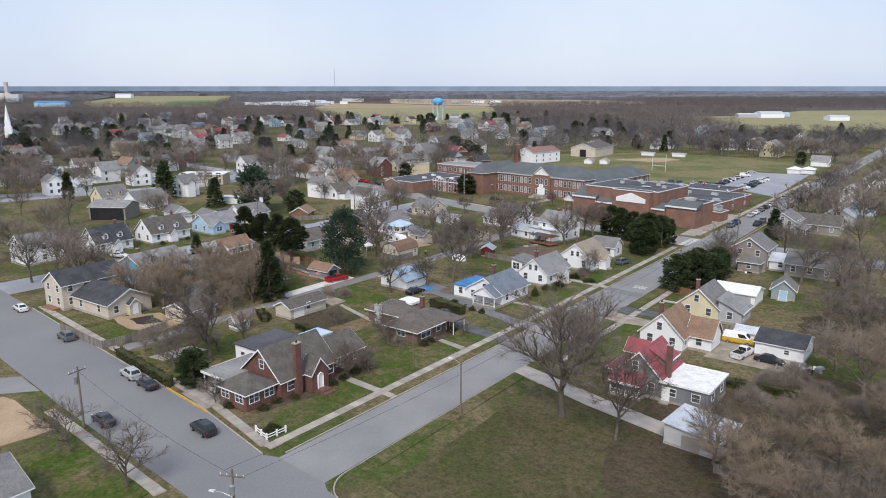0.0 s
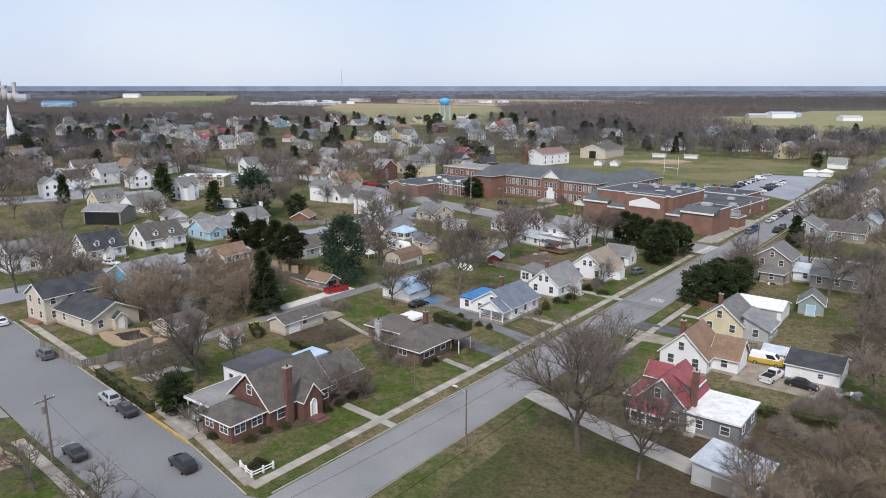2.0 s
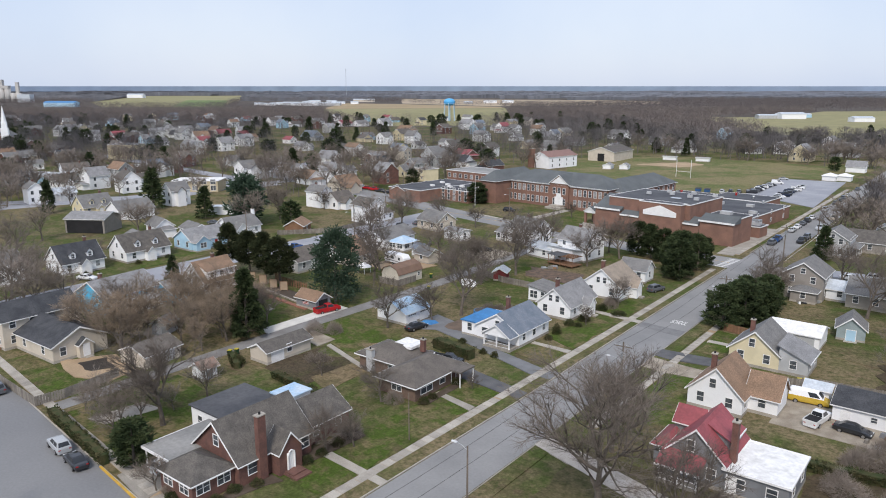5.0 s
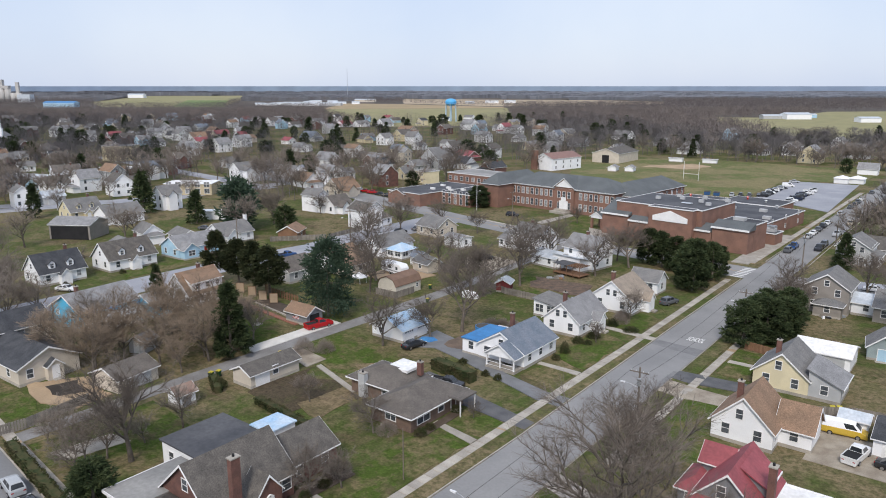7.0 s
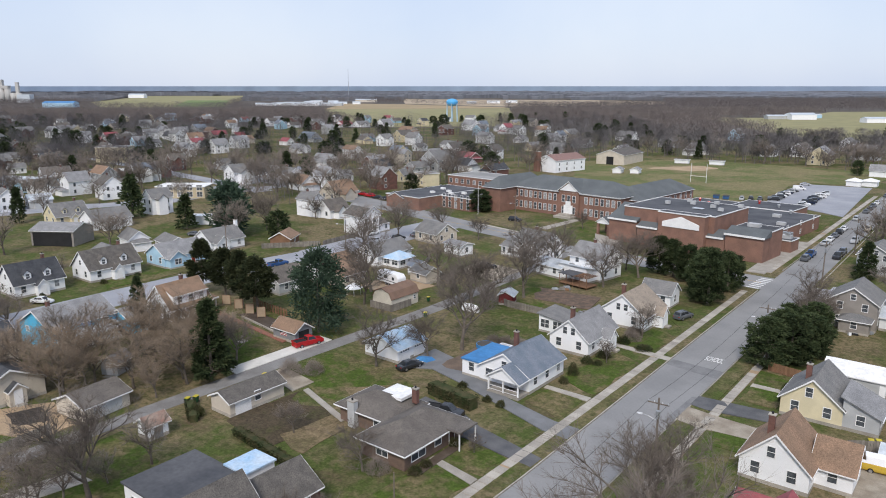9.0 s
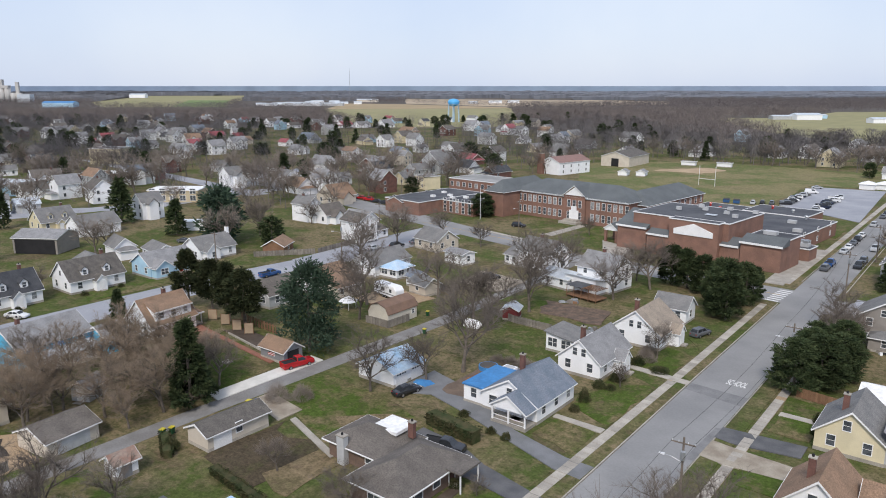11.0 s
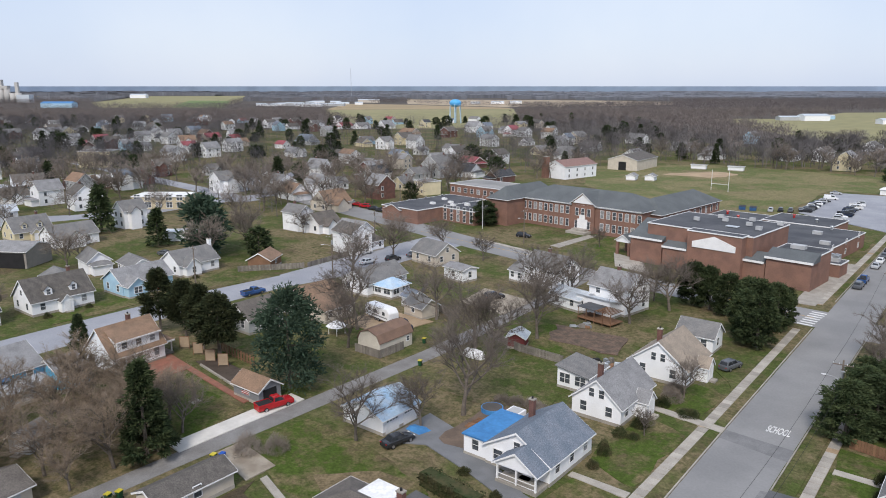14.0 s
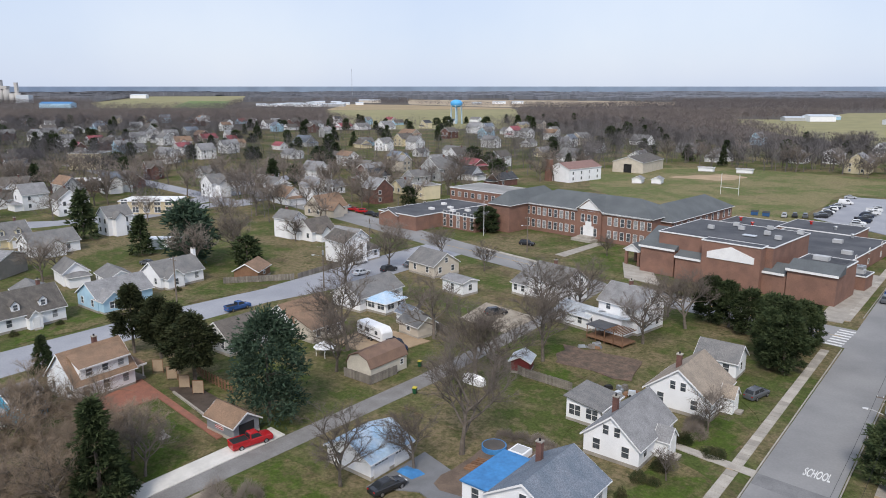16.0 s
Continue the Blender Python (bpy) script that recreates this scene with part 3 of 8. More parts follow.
sheet("sports_field", jagged([(-62, 256), (-36, 262), (-37, 358), (-8, 362), (-3, 428), (-110, 436), (-166, 385), (-132, 310)], 8, 1.0, 5), 0.06, TURF, "worn school sports field of winter turf", "field", 0.1)
sheet("infield", jagged([(-120, 372), (-100, 402), (-86, 396), (-92, 372)], 4, 1.5, 6), 0.09, DIRT, "bare dirt baseball infield", "field", 0.1)
FIELDS = [
    ([(-960, 2100), (-1330, 3400), (-870, 3560), (-494, 1781), (-500, 1640), (-720, 1640)], FIELD_GREEN, "pale green field in the distance"),
    ([(-1858, 3406), (-1409, 3242), (-1138, 2625), (-1430, 2628)], FIELD_TAN, "tan field near the grain elevator"),
    ([(-60, 860), (-160, 1130), (-222, 1500), (150, 1560), (110, 1050), (70, 880)], FIELD_GREEN, "wide yellow-green field behind the water tower"),
    ([(-224, 1508), (-240, 1985), (-85, 1900), (146, 1640), (150, 1568)], FIELD_TAN, "straw-coloured stubble field beyond the town"),
    ([(-119, 2617), (500, 2427), (667, 2194), (575, 1893), (360, 1751), (142, 1700), (-82, 1960)], mat("field_pale", (0.40, 0.32, 0.23), (0.34, 0.275, 0.19), scale=0.006, fine=0.05, bump=0), "pale ploughed field in the distance"),
    ([(387, 1111), (504, 1095), (699, 1343), (950, 1380), (900, 800), (490, 700), (394, 650), (334, 620), (330, 780)], FIELD_GREEN, "flat yellow-green airfield beside the woods"),
]
for uv, m, lab in FIELDS:
    sheet("field", [town(*q) for q in uv], 0.16, m, lab, "field", 0.1)
sheet("field", [town(*q) for q in ((-789, 2396), (-660, 2395), (-462, 1660), (-580, 1660))], 0.24, mat("field_winter_crop", (0.125, 0.190, 0.055), (0.155, 0.205, 0.070), scale=0.006, fine=0.05, bump=0), "bright green strip of winter crop", "field", 0.05)
sheet("woodland_floor", [town(*q) for q in ((-700, 860), (-60, 850), (80, 850), (250, 620), (620, 620), (3300, 4500), (-3300, 4500), (-900, 900))], 0.08, mat("woodland_litter", (0.095, 0.078, 0.064), (0.070, 0.060, 0.052), scale=0.02, fine=0.3, bump=0), "brown leaf-strewn floor of the winter woods", "ground", 0.06)


def inside(u, v, poly):
    """Whether a point lies in a polygon."""
    odd = False
    for (a, b), (c, d) in zip(poly, poly[1:] + poly[:1]):
        if (b > v) != (d > v) and u < a + (v - b) / (d - b) * (c - a):
            odd = not odd
    return odd


# distant flat land up to the horizon, all round, its haze painted as blue
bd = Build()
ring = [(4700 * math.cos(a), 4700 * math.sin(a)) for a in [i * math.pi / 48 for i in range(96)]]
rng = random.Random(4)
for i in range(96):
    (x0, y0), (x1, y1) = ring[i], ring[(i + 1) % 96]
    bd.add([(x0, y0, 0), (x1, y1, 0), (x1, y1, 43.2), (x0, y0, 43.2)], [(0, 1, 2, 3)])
structure("backdrop", bd, mat("distance", (0.26, 0.33, 0.44), (0.23, 0.30, 0.41), scale=0.002, fine=0.01, bump=0), "wooded distance painted haze-blue at the horizon", "backdrop")


# ---- trees ----
def bare_tree_meshes(key, seed, h, spread, twigs, thick, deep, long_):
    """A leafless tree: tapered trunk, bending limbs and thin twigs. Shared meshes."""
    if key in SHARED:
        return SHARED[key]
    rng, wood, fine = random.Random(seed), Build(), Build()
    tips = []

    def limb(p, d, length, r, level):
        n = 4 if level < 2 else 3
        pts, rad, q, dd = [p], [r], Vector(p), Vector(d)
        for i in range(n):
            dd = (dd + Vector((rng.uniform(-1, 1), rng.uniform(-1, 1), rng.uniform(-0.5, 0.7))) * (0.10 + 0.08 * level)).normalized()
            q = q + dd * (length / n)
            pts.append(tuple(q))
            rad.append(r * (1 - 0.7 * (i + 1) / n))
            if level >= deep - 1:
                tips.append((tuple(q), tuple(dd), length))
        wood.tube(pts, rad, (7, 5, 4, 3)[level] if deep > 2 else (5, 4, 3)[level], cap=False)
        if level >= deep:
            return
        kids = (7, 5, 4)[level]
        for k in range(kids):
            f = rng.uniform(0.35, 1.0) if level else 0.38 + 0.62 * (k + rng.random()) / kids
            i = min(int(f * n), n - 1)
            base = Vector(pts[i]).lerp(Vector(pts[i + 1]), f * n - i)
            az = 2.4 * k + rng.uniform(-0.4, 0.4)
            ax = dd.cross(Vector((math.cos(az), math.sin(az), 0.2))).normalized()
            nd = (Matrix.Rotation(rng.uniform(0.55, 1.05) * spread, 3, ax) @ dd + Vector((0, 0, 0.16))).normalized()
            limb(tuple(base), nd, length * (rng.uniform(0.7, 0.95) if level == 0 else rng.uniform(0.5, 0.7)), max(r * 0.5, 0.02), level + 1)

    limb((0, 0, -0.2), (rng.uniform(-0.06, 0.06), rng.uniform(-0.06, 0.06), 1), h * 0.48, h * 0.025, 0)
    for k in range(twigs):
        p, d, ln = tips[rng.randrange(len(tips))]
        d = (Vector(d) + Vector((rng.uniform(-1, 1), rng.uniform(-1, 1), rng.uniform(-0.6, 0.8))) * 0.8).normalized()
        p = Vector(p)
        ln = rng.uniform(0.5, 1.0) * long_ * h
        s = d.cross(Vector((rng.uniform(-1, 1), rng.uniform(-1, 1), rng.uniform(-1, 1)))).normalized() * thick
        u = s.cross(d).normalized() * thick
        mid = p + d * ln * 0.45
        side = (d + Vector((rng.uniform(-1, 1), rng.uniform(-1, 1), rng.uniform(-0.6, 0.8))) * 0.9).normalized()
        fine.add([tuple(p + s), tuple(p - s * 0.6 + u), tuple(p - s * 0.6 - u), tuple(p + d * ln), tuple(mid + s), tuple(mid - s), tuple(mid + side * ln * 0.6)],
                 [(0, 1, 3), (1, 2, 3), (2, 0, 3), (4, 5, 6)])
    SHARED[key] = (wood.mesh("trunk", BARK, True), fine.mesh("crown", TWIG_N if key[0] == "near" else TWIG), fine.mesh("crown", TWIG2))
    return SHARED[key]


def bare_tree(x, y, h, kind="near", tan=False, label="", group=""):
    rng = random.Random(int(x * 31 + y * 17))
    k = rng.randrange(5)
    H = 14.0
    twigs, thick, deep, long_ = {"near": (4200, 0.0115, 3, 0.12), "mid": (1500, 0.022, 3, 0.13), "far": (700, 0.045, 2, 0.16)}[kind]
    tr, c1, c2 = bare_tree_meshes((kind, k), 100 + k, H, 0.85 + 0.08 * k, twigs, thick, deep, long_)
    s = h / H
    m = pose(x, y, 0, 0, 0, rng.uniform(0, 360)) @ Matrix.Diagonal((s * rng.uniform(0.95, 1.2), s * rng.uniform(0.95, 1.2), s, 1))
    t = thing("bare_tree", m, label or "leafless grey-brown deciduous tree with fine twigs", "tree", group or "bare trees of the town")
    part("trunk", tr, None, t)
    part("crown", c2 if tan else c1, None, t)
    return t


def evergreen_meshes(key, seed, h, r, shape, n, size, material):
    """A conifer: trunk, short boughs and bunches of pointed sprays. Shared meshes."""
    if key in SHARED:
        return SHARED[key]
    rng, tr, cr = random.Random(seed), Build(), Build()
    tr.tube([(0, 0, -0.2), (0.05, 0.02, h * 0.5), (0, 0, h * 0.93)], [h * 0.022, h * 0.014, 0.03], 6)
    low, span, count = {"cone": (0.07, 0.91, 110), "pine": (0.10, 0.86, 120), "round": (0.10, 0.84, 100), "cedar": (0.30, 0.66, 95)}[shape]
    bunches = []
    for i in range(count):
        f = rng.random() ** 0.9
        z = h * (low + span * f)
        if shape == "cone":
            rad = r * (1 - f) ** 0.8 + 0.1
        elif shape == "pine":
            rad = r * math.sqrt(max(0.03, 1 - (1.55 * f - 0.55) ** 2)) * rng.uniform(0.62, 1.12)
        elif shape == "cedar":
            rad = r * (0.55 + 0.45 * math.sin(math.pi * min(1.0, f * 1.25))) * (1 - max(0.0, f - 0.72) * 2.4) * rng.uniform(0.75, 1.12)
        else:
            rad = r * math.sqrt(max(0.05, 1 - (2 * f - 0.72) ** 2 / 1.7)) * rng.uniform(0.8, 1.08)
        a = rng.uniform(0, 2 * math.pi)
        q = rad * rng.uniform(0.5, 0.95)
        bunches.append((q * math.cos(a), q * math.sin(a), z, r * rng.uniform(0.14, 0.28) * {"cone": 0.85, "pine": 1.25}.get(shape, 1)))
        if i % 4 == 0:
            tr.tube([(0, 0, z - 0.12 * q), (q * 0.95 * math.cos(a), q * 0.95 * math.sin(a), z)], [0.06, 0.02], 3, False)
    for i in range(n):
        bx, by, bz, br = bunches[i % len(bunches)]
        d = Vector((rng.gauss(0, 1), rng.gauss(0, 1), rng.gauss(0, 0.6))).normalized()
        p = Vector((bx, by, bz)) + d * br * rng.uniform(0.3, 1.2)
        out = Vector((bx, by, 0)).normalized() * 0.8 + d
        for _ in range(2):
            e = (out + Vector((rng.uniform(-1, 1), rng.uniform(-1, 1), rng.uniform(-0.6, 0.9))) * 0.9).normalized()
            s = e.cross(Vector((rng.uniform(-1, 1), rng.uniform(-1, 1), rng.uniform(-1, 1)))).normalized()
            ln = size * rng.uniform(0.6, 1.5)
            cr.add([tuple(p - s * ln * 0.22), tuple(p + s * ln * 0.22), tuple(p + e * ln)], [(0, 1, 2)])
    SHARED[key] = (tr.mesh("trunk", BARK), cr.mesh("crown", material))
    return SHARED[key]


def evergreen(x, y, h, r, shape="cone", nearby=True, pine=False, label="", group=""):
    rng = random.Random(int(x * 13 + y * 29))
    k = rng.randrange(3)
    H, R = 12.0, {"cone": 3.2, "pine": 4.6, "round": 3.6, "cedar": 3.2}[shape]
    tr, cr = evergreen_meshes((shape, nearby, pine, k), 40 + k, H, R, shape, 8200 if nearby else 1100, 0.40 if nearby else 0.95, PINE if pine else CEDAR if shape == "cedar" else NEEDLE)
    m = pose(x, y, 0, 0, 0, rng.uniform(0, 360)) @ Matrix.Diagonal((r / R * rng.uniform(0.92, 1.08), r / R, h / H, 1))
    t = thing("evergreen_tree", m, label or "dark green conifer with a dense uneven crown", "tree", group or "evergreens of the town")
    part("trunk", tr, None, t)
    part("crown", cr, None, t)
    return t


def bush(x, y, r, h, label="rounded evergreen shrub beside the house", bare=False, z=0.05):
    rng = random.Random(int(x * 19 + y * 23))
    k = rng.randrange(3)
    key = ("bush", k, bare)
    if key not in SHARED:
        rg, b = random.Random(70 + k), Build()
        for i in range(2200):
            d = Vector((rg.gauss(0, 1), rg.gauss(0, 1), abs(rg.gauss(0, 1)))).normalized()
            rr = (0.55 + 0.45 * rg.random()) * (1 + 0.2 * math.sin(d.x * 5 + k) * math.cos(d.y * 4))
            p = d * rr
            s = d.cross(Vector((rg.uniform(-1, 1), rg.uniform(-1, 1), rg.uniform(-1, 1)))).normalized() * (0.009 if bare else 0.04)
            e = (d + Vector((rg.uniform(-1, 1), rg.uniform(-1, 1), rg.uniform(-1, 1))) * 0.8).normalized() * (0.34 if bare else 0.13)
            b.add([tuple(p - s), tuple(p + s), tuple(p + e)], [(0, 1, 2)])
        SHARED[key] = b.mesh("foliage", TWIG if bare else SHRUB)
    t = thing("shrub", pose(x, y, z, 0, 0, rng.uniform(0, 360)) @ Matrix.Diagonal((r, r, h, 1)), label, "shrub", "garden shrubs")
    part("foliage", SHARED[key], None, t)
    return t


def hedge(x0, y0, x1, y1, w, h, label="clipped dark green hedge", seed=0, material=None):
    rg, b = random.Random(seed), Build()
    L = math.hypot(x1 - x0, y1 - y0)
    for i in range(int(L * 150)):
        p = Vector((rg.uniform(0, L), rg.choice((-1, 1)) * w / 2 * (1 - rg.random() ** 2 * 0.7), h * rg.random() ** 0.55))
        p.z *= 0.92 + 0.12 * math.sin(p.x * 1.7 + seed)
        d = Vector((rg.uniform(-1, 1), p.y * 1.5, rg.uniform(-0.3, 1))).normalized()
        s = d.cross(Vector((rg.uniform(-1, 1), rg.uniform(-1, 1), rg.uniform(-1, 1)))).normalized() * 0.09
        b.add([tuple(p - s), tuple(p + s), tuple(p + d * 0.26)], [(0, 1, 2)])
    t = thing("hedge", pose(x0, y0, 0.03, 0, 0, math.degrees(math.atan2(y1 - y0, x1 - x0))), label, "hedge")
    core = Build().box(0.1, L - 0.1, -w * 0.38, w * 0.38, -0.03, h * 0.86)
    part("core", core, material or SHRUB, t)
    part("foliage", b, material or SHRUB, t)
    return t


# ---- houses ----
def window_meshes(w, h, dark=True):
    key = ("win", w, h, dark)
    if key not in SHARED:
        fr = Build()
        c = 0.09
        fr.box(-w / 2 - c, w / 2 + c, -0.06, 0.05, -h / 2 - c, -h / 2)
        fr.box(-w / 2 - c, w / 2 + c, -0.06, 0.05, h / 2, h / 2 + c)
        fr.box(-w / 2 - c, -w / 2, -0.06, 0.05, -h / 2, h / 2)
        fr.box(w / 2, w / 2 + c, -0.06, 0.05, -h / 2, h / 2)
        fr.box(-w / 2, w / 2, -0.03, 0.05, -0.03, 0.03)
        if w > 1.5:
            fr.box(-0.05, 0.05, -0.035, 0.05, -h / 2, h / 2)
        SHARED[key] = (fr.mesh("window", TRIM), Build().box(-w / 2, w / 2, -0.015, 0.04, -h / 2, h / 2).mesh("pane", GLASS if dark else BLIND))
    return SHARED[key]


SIDES = {"-y": (0, -1, 0), "+x": (1, 0, 90), "+y": (0, 1, 180), "-x": (-1, 0, 270)}


def far_window(parent, side, cx, cy, lx, ly, along, z):
    """A small distant window: casing and dark pane in one mesh."""
    sx, sy, rz = SIDES[side]
    x = cx + sx * lx / 2 + (along if sy else 0)
    y = cy + sy * ly / 2 + (along if sx else 0)
    if "far_window" not in SHARED:
        me = Build().box(-0.62, 0.62, -0.05, 0.05, -0.85, 0.85).box(-0.48, 0.48, -0.06, 0.04, -0.7, 0.7).mesh("window", TRIM)
        me.materials.append(GLASS)
        for poly in list(me.polygons)[6:]:
            poly.material_index = 1
        SHARED["far_window"] = me
    part("window", SHARED["far_window"], None, parent, "", pose(x, y, z, 0, 0, rz))


def window(parent, side, cx, cy, lx, ly, along, z, w=0.95, h=1.4, shutters=False, dark=True):
    """A window on one side of a block centred on cx, cy; along: metres from the side's middle."""
    sx, sy, rz = SIDES[side]
    x = cx + sx * lx / 2 + (along if sy else 0) * (1 if side == "-y" else -1 if side == "+y" else 0)
    y = cy + sy * ly / 2 + (along if sx else 0) * (1 if side == "+x" else -1)
    fr, pa = window_meshes(w, h, dark)
    ob = part("window", fr, None, parent, "", pose(x, y, z, 0, 0, rz))
    part("pane", pa, None, ob)
    if shutters:
        key = ("shut", h)
        if key not in SHARED:
            SHARED[key] = Build().box(-0.2, 0.2, -0.05, 0.03, -h / 2, h / 2).mesh("shutter", SHUTTER)
        for s in (-1, 1):
            part("shutter", SHARED[key], None, ob, "", pose(s * (w / 2 + 0.32), 0, 0))
    return ob


def door(parent, side, cx, cy, lx, ly, along, z=0.3, w=1.0, h=2.05, material=None):
    sx, sy, rz = SIDES[side]
    x = cx + sx * lx / 2 + (along if sy else 0) * (1 if side == "-y" else -1 if side == "+y" else 0)
    y = cy + sy * ly / 2 + (along if sx else 0) * (1 if side == "+x" else -1)
    ob = part("door", Build().box(-w / 2, w / 2, -0.05, 0.04, 0, h), material or TRIM, parent, "", pose(x, y, z, 0, 0, rz))
    part("door_frame", Build().box(-w / 2 - 0.1, -w / 2, -0.07, 0.04, 0, h + 0.1).box(w / 2, w / 2 + 0.1, -0.07, 0.04, 0, h + 0.1).box(-w / 2, w / 2, -0.07, 0.04, h, h + 0.1), TRIM, ob)
    part("door_step", Build().box(-w * 0.7, w * 0.7, -1.0, -0.08, -z, 0), CONCRETE, ob)
    return ob


def block(parent, cx, cy, lx, ly, eave, ridge, wall, roof, axis="y", form="gable", z0=0.0, over=0.35, trim=True, win=None, ww=0.95, wh=1.35, levels=None, shutters=False, attic=False, base=True):
    """Walls and roof of one block in its house's own axes; ridge is the height of the ridge, win the windows a side and level."""
    hx, hy = lx / 2, ly / 2
    w = Build()
    if form == "gable":
        if axis == "y":
            ring0 = [(cx - hx, cy - hy, z0), (cx + hx, cy - hy, z0), (cx + hx, cy - hy, eave), (cx, cy - hy, ridge - 0.05), (cx - hx, cy - hy, eave)]
            ring1 = [(a, cy + hy, c) for a, b, c in ring0]
        else:
            ring0 = [(cx - hx, cy - hy, z0), (cx - hx, cy + hy, z0), (cx - hx, cy + hy, eave), (cx - hx, cy, ridge - 0.05), (cx - hx, cy - hy, eave)]
            ring1 = [(cx + hx, b, c) for a, b, c in ring0]
        w.loft([ring0, ring1])
    elif form == "shed":
        a, b = (eave, ridge)
        w.add([(cx - hx, cy - hy, z0), (cx + hx, cy - hy, z0), (cx + hx, cy + hy, z0), (cx - hx, cy + hy, z0), (cx - hx, cy - hy, b), (cx + hx, cy - hy, a), (cx + hx, cy + hy, a), (cx - hx, cy + hy, b)],
              [(0, 3, 2, 1), (4, 5, 6, 7), (0, 1, 5, 4), (1, 2, 6, 5), (2, 3, 7, 6), (3, 0, 4, 7)])
    else:
        w.box(cx - hx, cx + hx, cy - hy, cy + hy, z0, eave)
    body = part("wall", w, wall, parent)
    if base and z0 == 0.0:
        part("foundation", Build().box(cx - hx - 0.03, cx + hx + 0.03, cy - hy - 0.03, cy + hy + 0.03, -0.1, 0.42), CONCRETE, body)
    r, t = Build(), Build()
    o, th = over, 0.16
    if form == "gable":
        half, long_ = (hx, hy) if axis == "y" else (hy, hx)
        sl = (ridge - eave) / half
        e, ze = half + o, eave - o * sl
        prof = [(-e, ze), (0, ridge), (e, ze), (e, ze + th), (0, ridge + th * 1.25), (-e, ze + th)]
        for s0, s1 in ((0, 1), (1, 2)):
            quad = [prof[s0], prof[s1], prof[4 if s0 == 0 else 3], prof[5 if s0 == 0 else 4]]
            pts = [[(cx + a, cy + k * (long_ + o), z) if axis == "y" else (cx + k * (long_ + o), cy + a, z) for a, z in quad] for k in (-1, 1)]
            slope = Build().loft(pts)
            part("roof_slope", slope, roof, parent)
        if trim:
            for k in (-1, 1):
                for s in (-1, 1):
                    q = [(s * e, ze - 0.08), (0, ridge - 0.10), (0, ridge + th * 1.1), (s * e, ze + th - 0.03)]
                    p0, p1 = k * (long_ + o), k * (long_ + o + 0.045)
                    t.loft([[(cx + a, cy + p, z) if axis == "y" else (cx + p, cy + a, z) for a, z in q] for p in (p0, p1)])
            for s in (-1, 1):
                a0, a1 = s * e, s * (e + 0.06)
                if axis == "y":
                    t.box(cx + min(a0, a1), cx + max(a0, a1), cy - long_ - o, cy + long_ + o, ze - 0.02, ze + th - 0.04)
                else:
                    t.box(cx - long_ - o, cx + long_ + o, cy + min(a0, a1), cy + max(a0, a1), ze - 0.02, ze + th - 0.04)
    elif form == "hip":
        ins = min(hx, hy)
        ax, ay = (0, hy - ins) if hy >= hx else (hx - ins, 0)
        sl = (ridge - eave) / ins
        ex, ey, ze = hx + o, hy + o, eave - o * sl
        bot = [(cx - ex, cy - ey, ze), (cx + ex, cy - ey, ze), (cx + ex, cy + ey, ze), (cx - ex, cy + ey, ze)]
        top = [(a, b, ze + th) for a, b, _ in bot]
        rp = [(cx - ax, cy - ay, ridge + th), (cx + ax, cy + ay, ridge + th)]
        r.add(bot + top + rp, [(0, 3, 2, 1), (0, 1, 5, 4), (1, 2, 6, 5), (2, 3, 7, 6), (3, 0, 4, 7)] +
              ([(4, 5, 8), (5, 6, 9, 8), (6, 7, 9), (7, 4, 8, 9)] if hy >= hx else [(4, 5, 9, 8), (5, 6, 9), (6, 7, 8, 9), (7, 4, 8)]))
        part("roof", r, roof, parent)
        for s in (-1, 1):
            t.box(cx + min(s * ex, s * (ex + 0.1)), cx + max(s * ex, s * (ex + 0.1)), cy - ey, cy + ey, ze - 0.02, ze + th - 0.04)
            t.box(cx - ex, cx + ex, cy + min(s * ey, s * (ey + 0.1)), cy + max(s * ey, s * (ey + 0.1)), ze - 0.02, ze + th - 0.04)
    elif form == "shed":
        sl = (ridge - eave) / lx
        r.loft([[(cx - hx - o, k, ridge + o * sl + 0.02), (cx + hx + o, k, eave - o * sl + 0.02), (cx + hx + o, k, eave - o * sl + th), (cx - hx - o, k, ridge + o * sl + th)] for k in (cy - hy - o, cy + hy + o)])
        part("roof", r, roof, parent)
        t.box(cx + hx + o, cx + hx + o + 0.09, cy - hy - o, cy + hy + o, eave - o * sl - 0.05, eave - o * sl + th + 0.01)
    else:
        r.box(cx - hx - o, cx + hx + o, cy - hy - o, cy + hy + o, eave + 0.004, eave + 0.2)
        part("roof", r, roof, parent)
        for s in (-1, 1):
            t.box(cx + s * (hx + o) - 0.08, cx + s * (hx + o) + 0.08, cy - hy - o - 0.08, cy + hy + o + 0.08, eave + 0.006, eave + 0.27)
            t.box(cx - hx - o + 0.085, cx + hx + o - 0.085, cy + s * (hy + o) - 0.08, cy + s * (hy + o) + 0.08, eave + 0.006, eave + 0.27)
    if trim and t.v:
        part("roof_trim", t, TRIM, parent)
    if win:
        levels = levels or ([1.75] if eave < 4.2 else [1.7, 4.4])
        for side, n in win.items():
            length = lx if side in ("-y", "+y") else ly
            for z in levels:
                for i in range(n):
                    window(parent, side, cx, cy, lx, ly, (i + 0.5) / n * length - length / 2, z + z0, ww, wh, shutters, dark=(i * 7 + int(z)) % 3 > 0)
    if attic and form == "gable":
        for side in (("-y", "+y") if axis == "y" else ("-x", "+x")):
            window(parent, side, cx, cy, lx, ly, 0, eave + (ridge - eave) * 0.34, 0.85, 1.1)
    return body


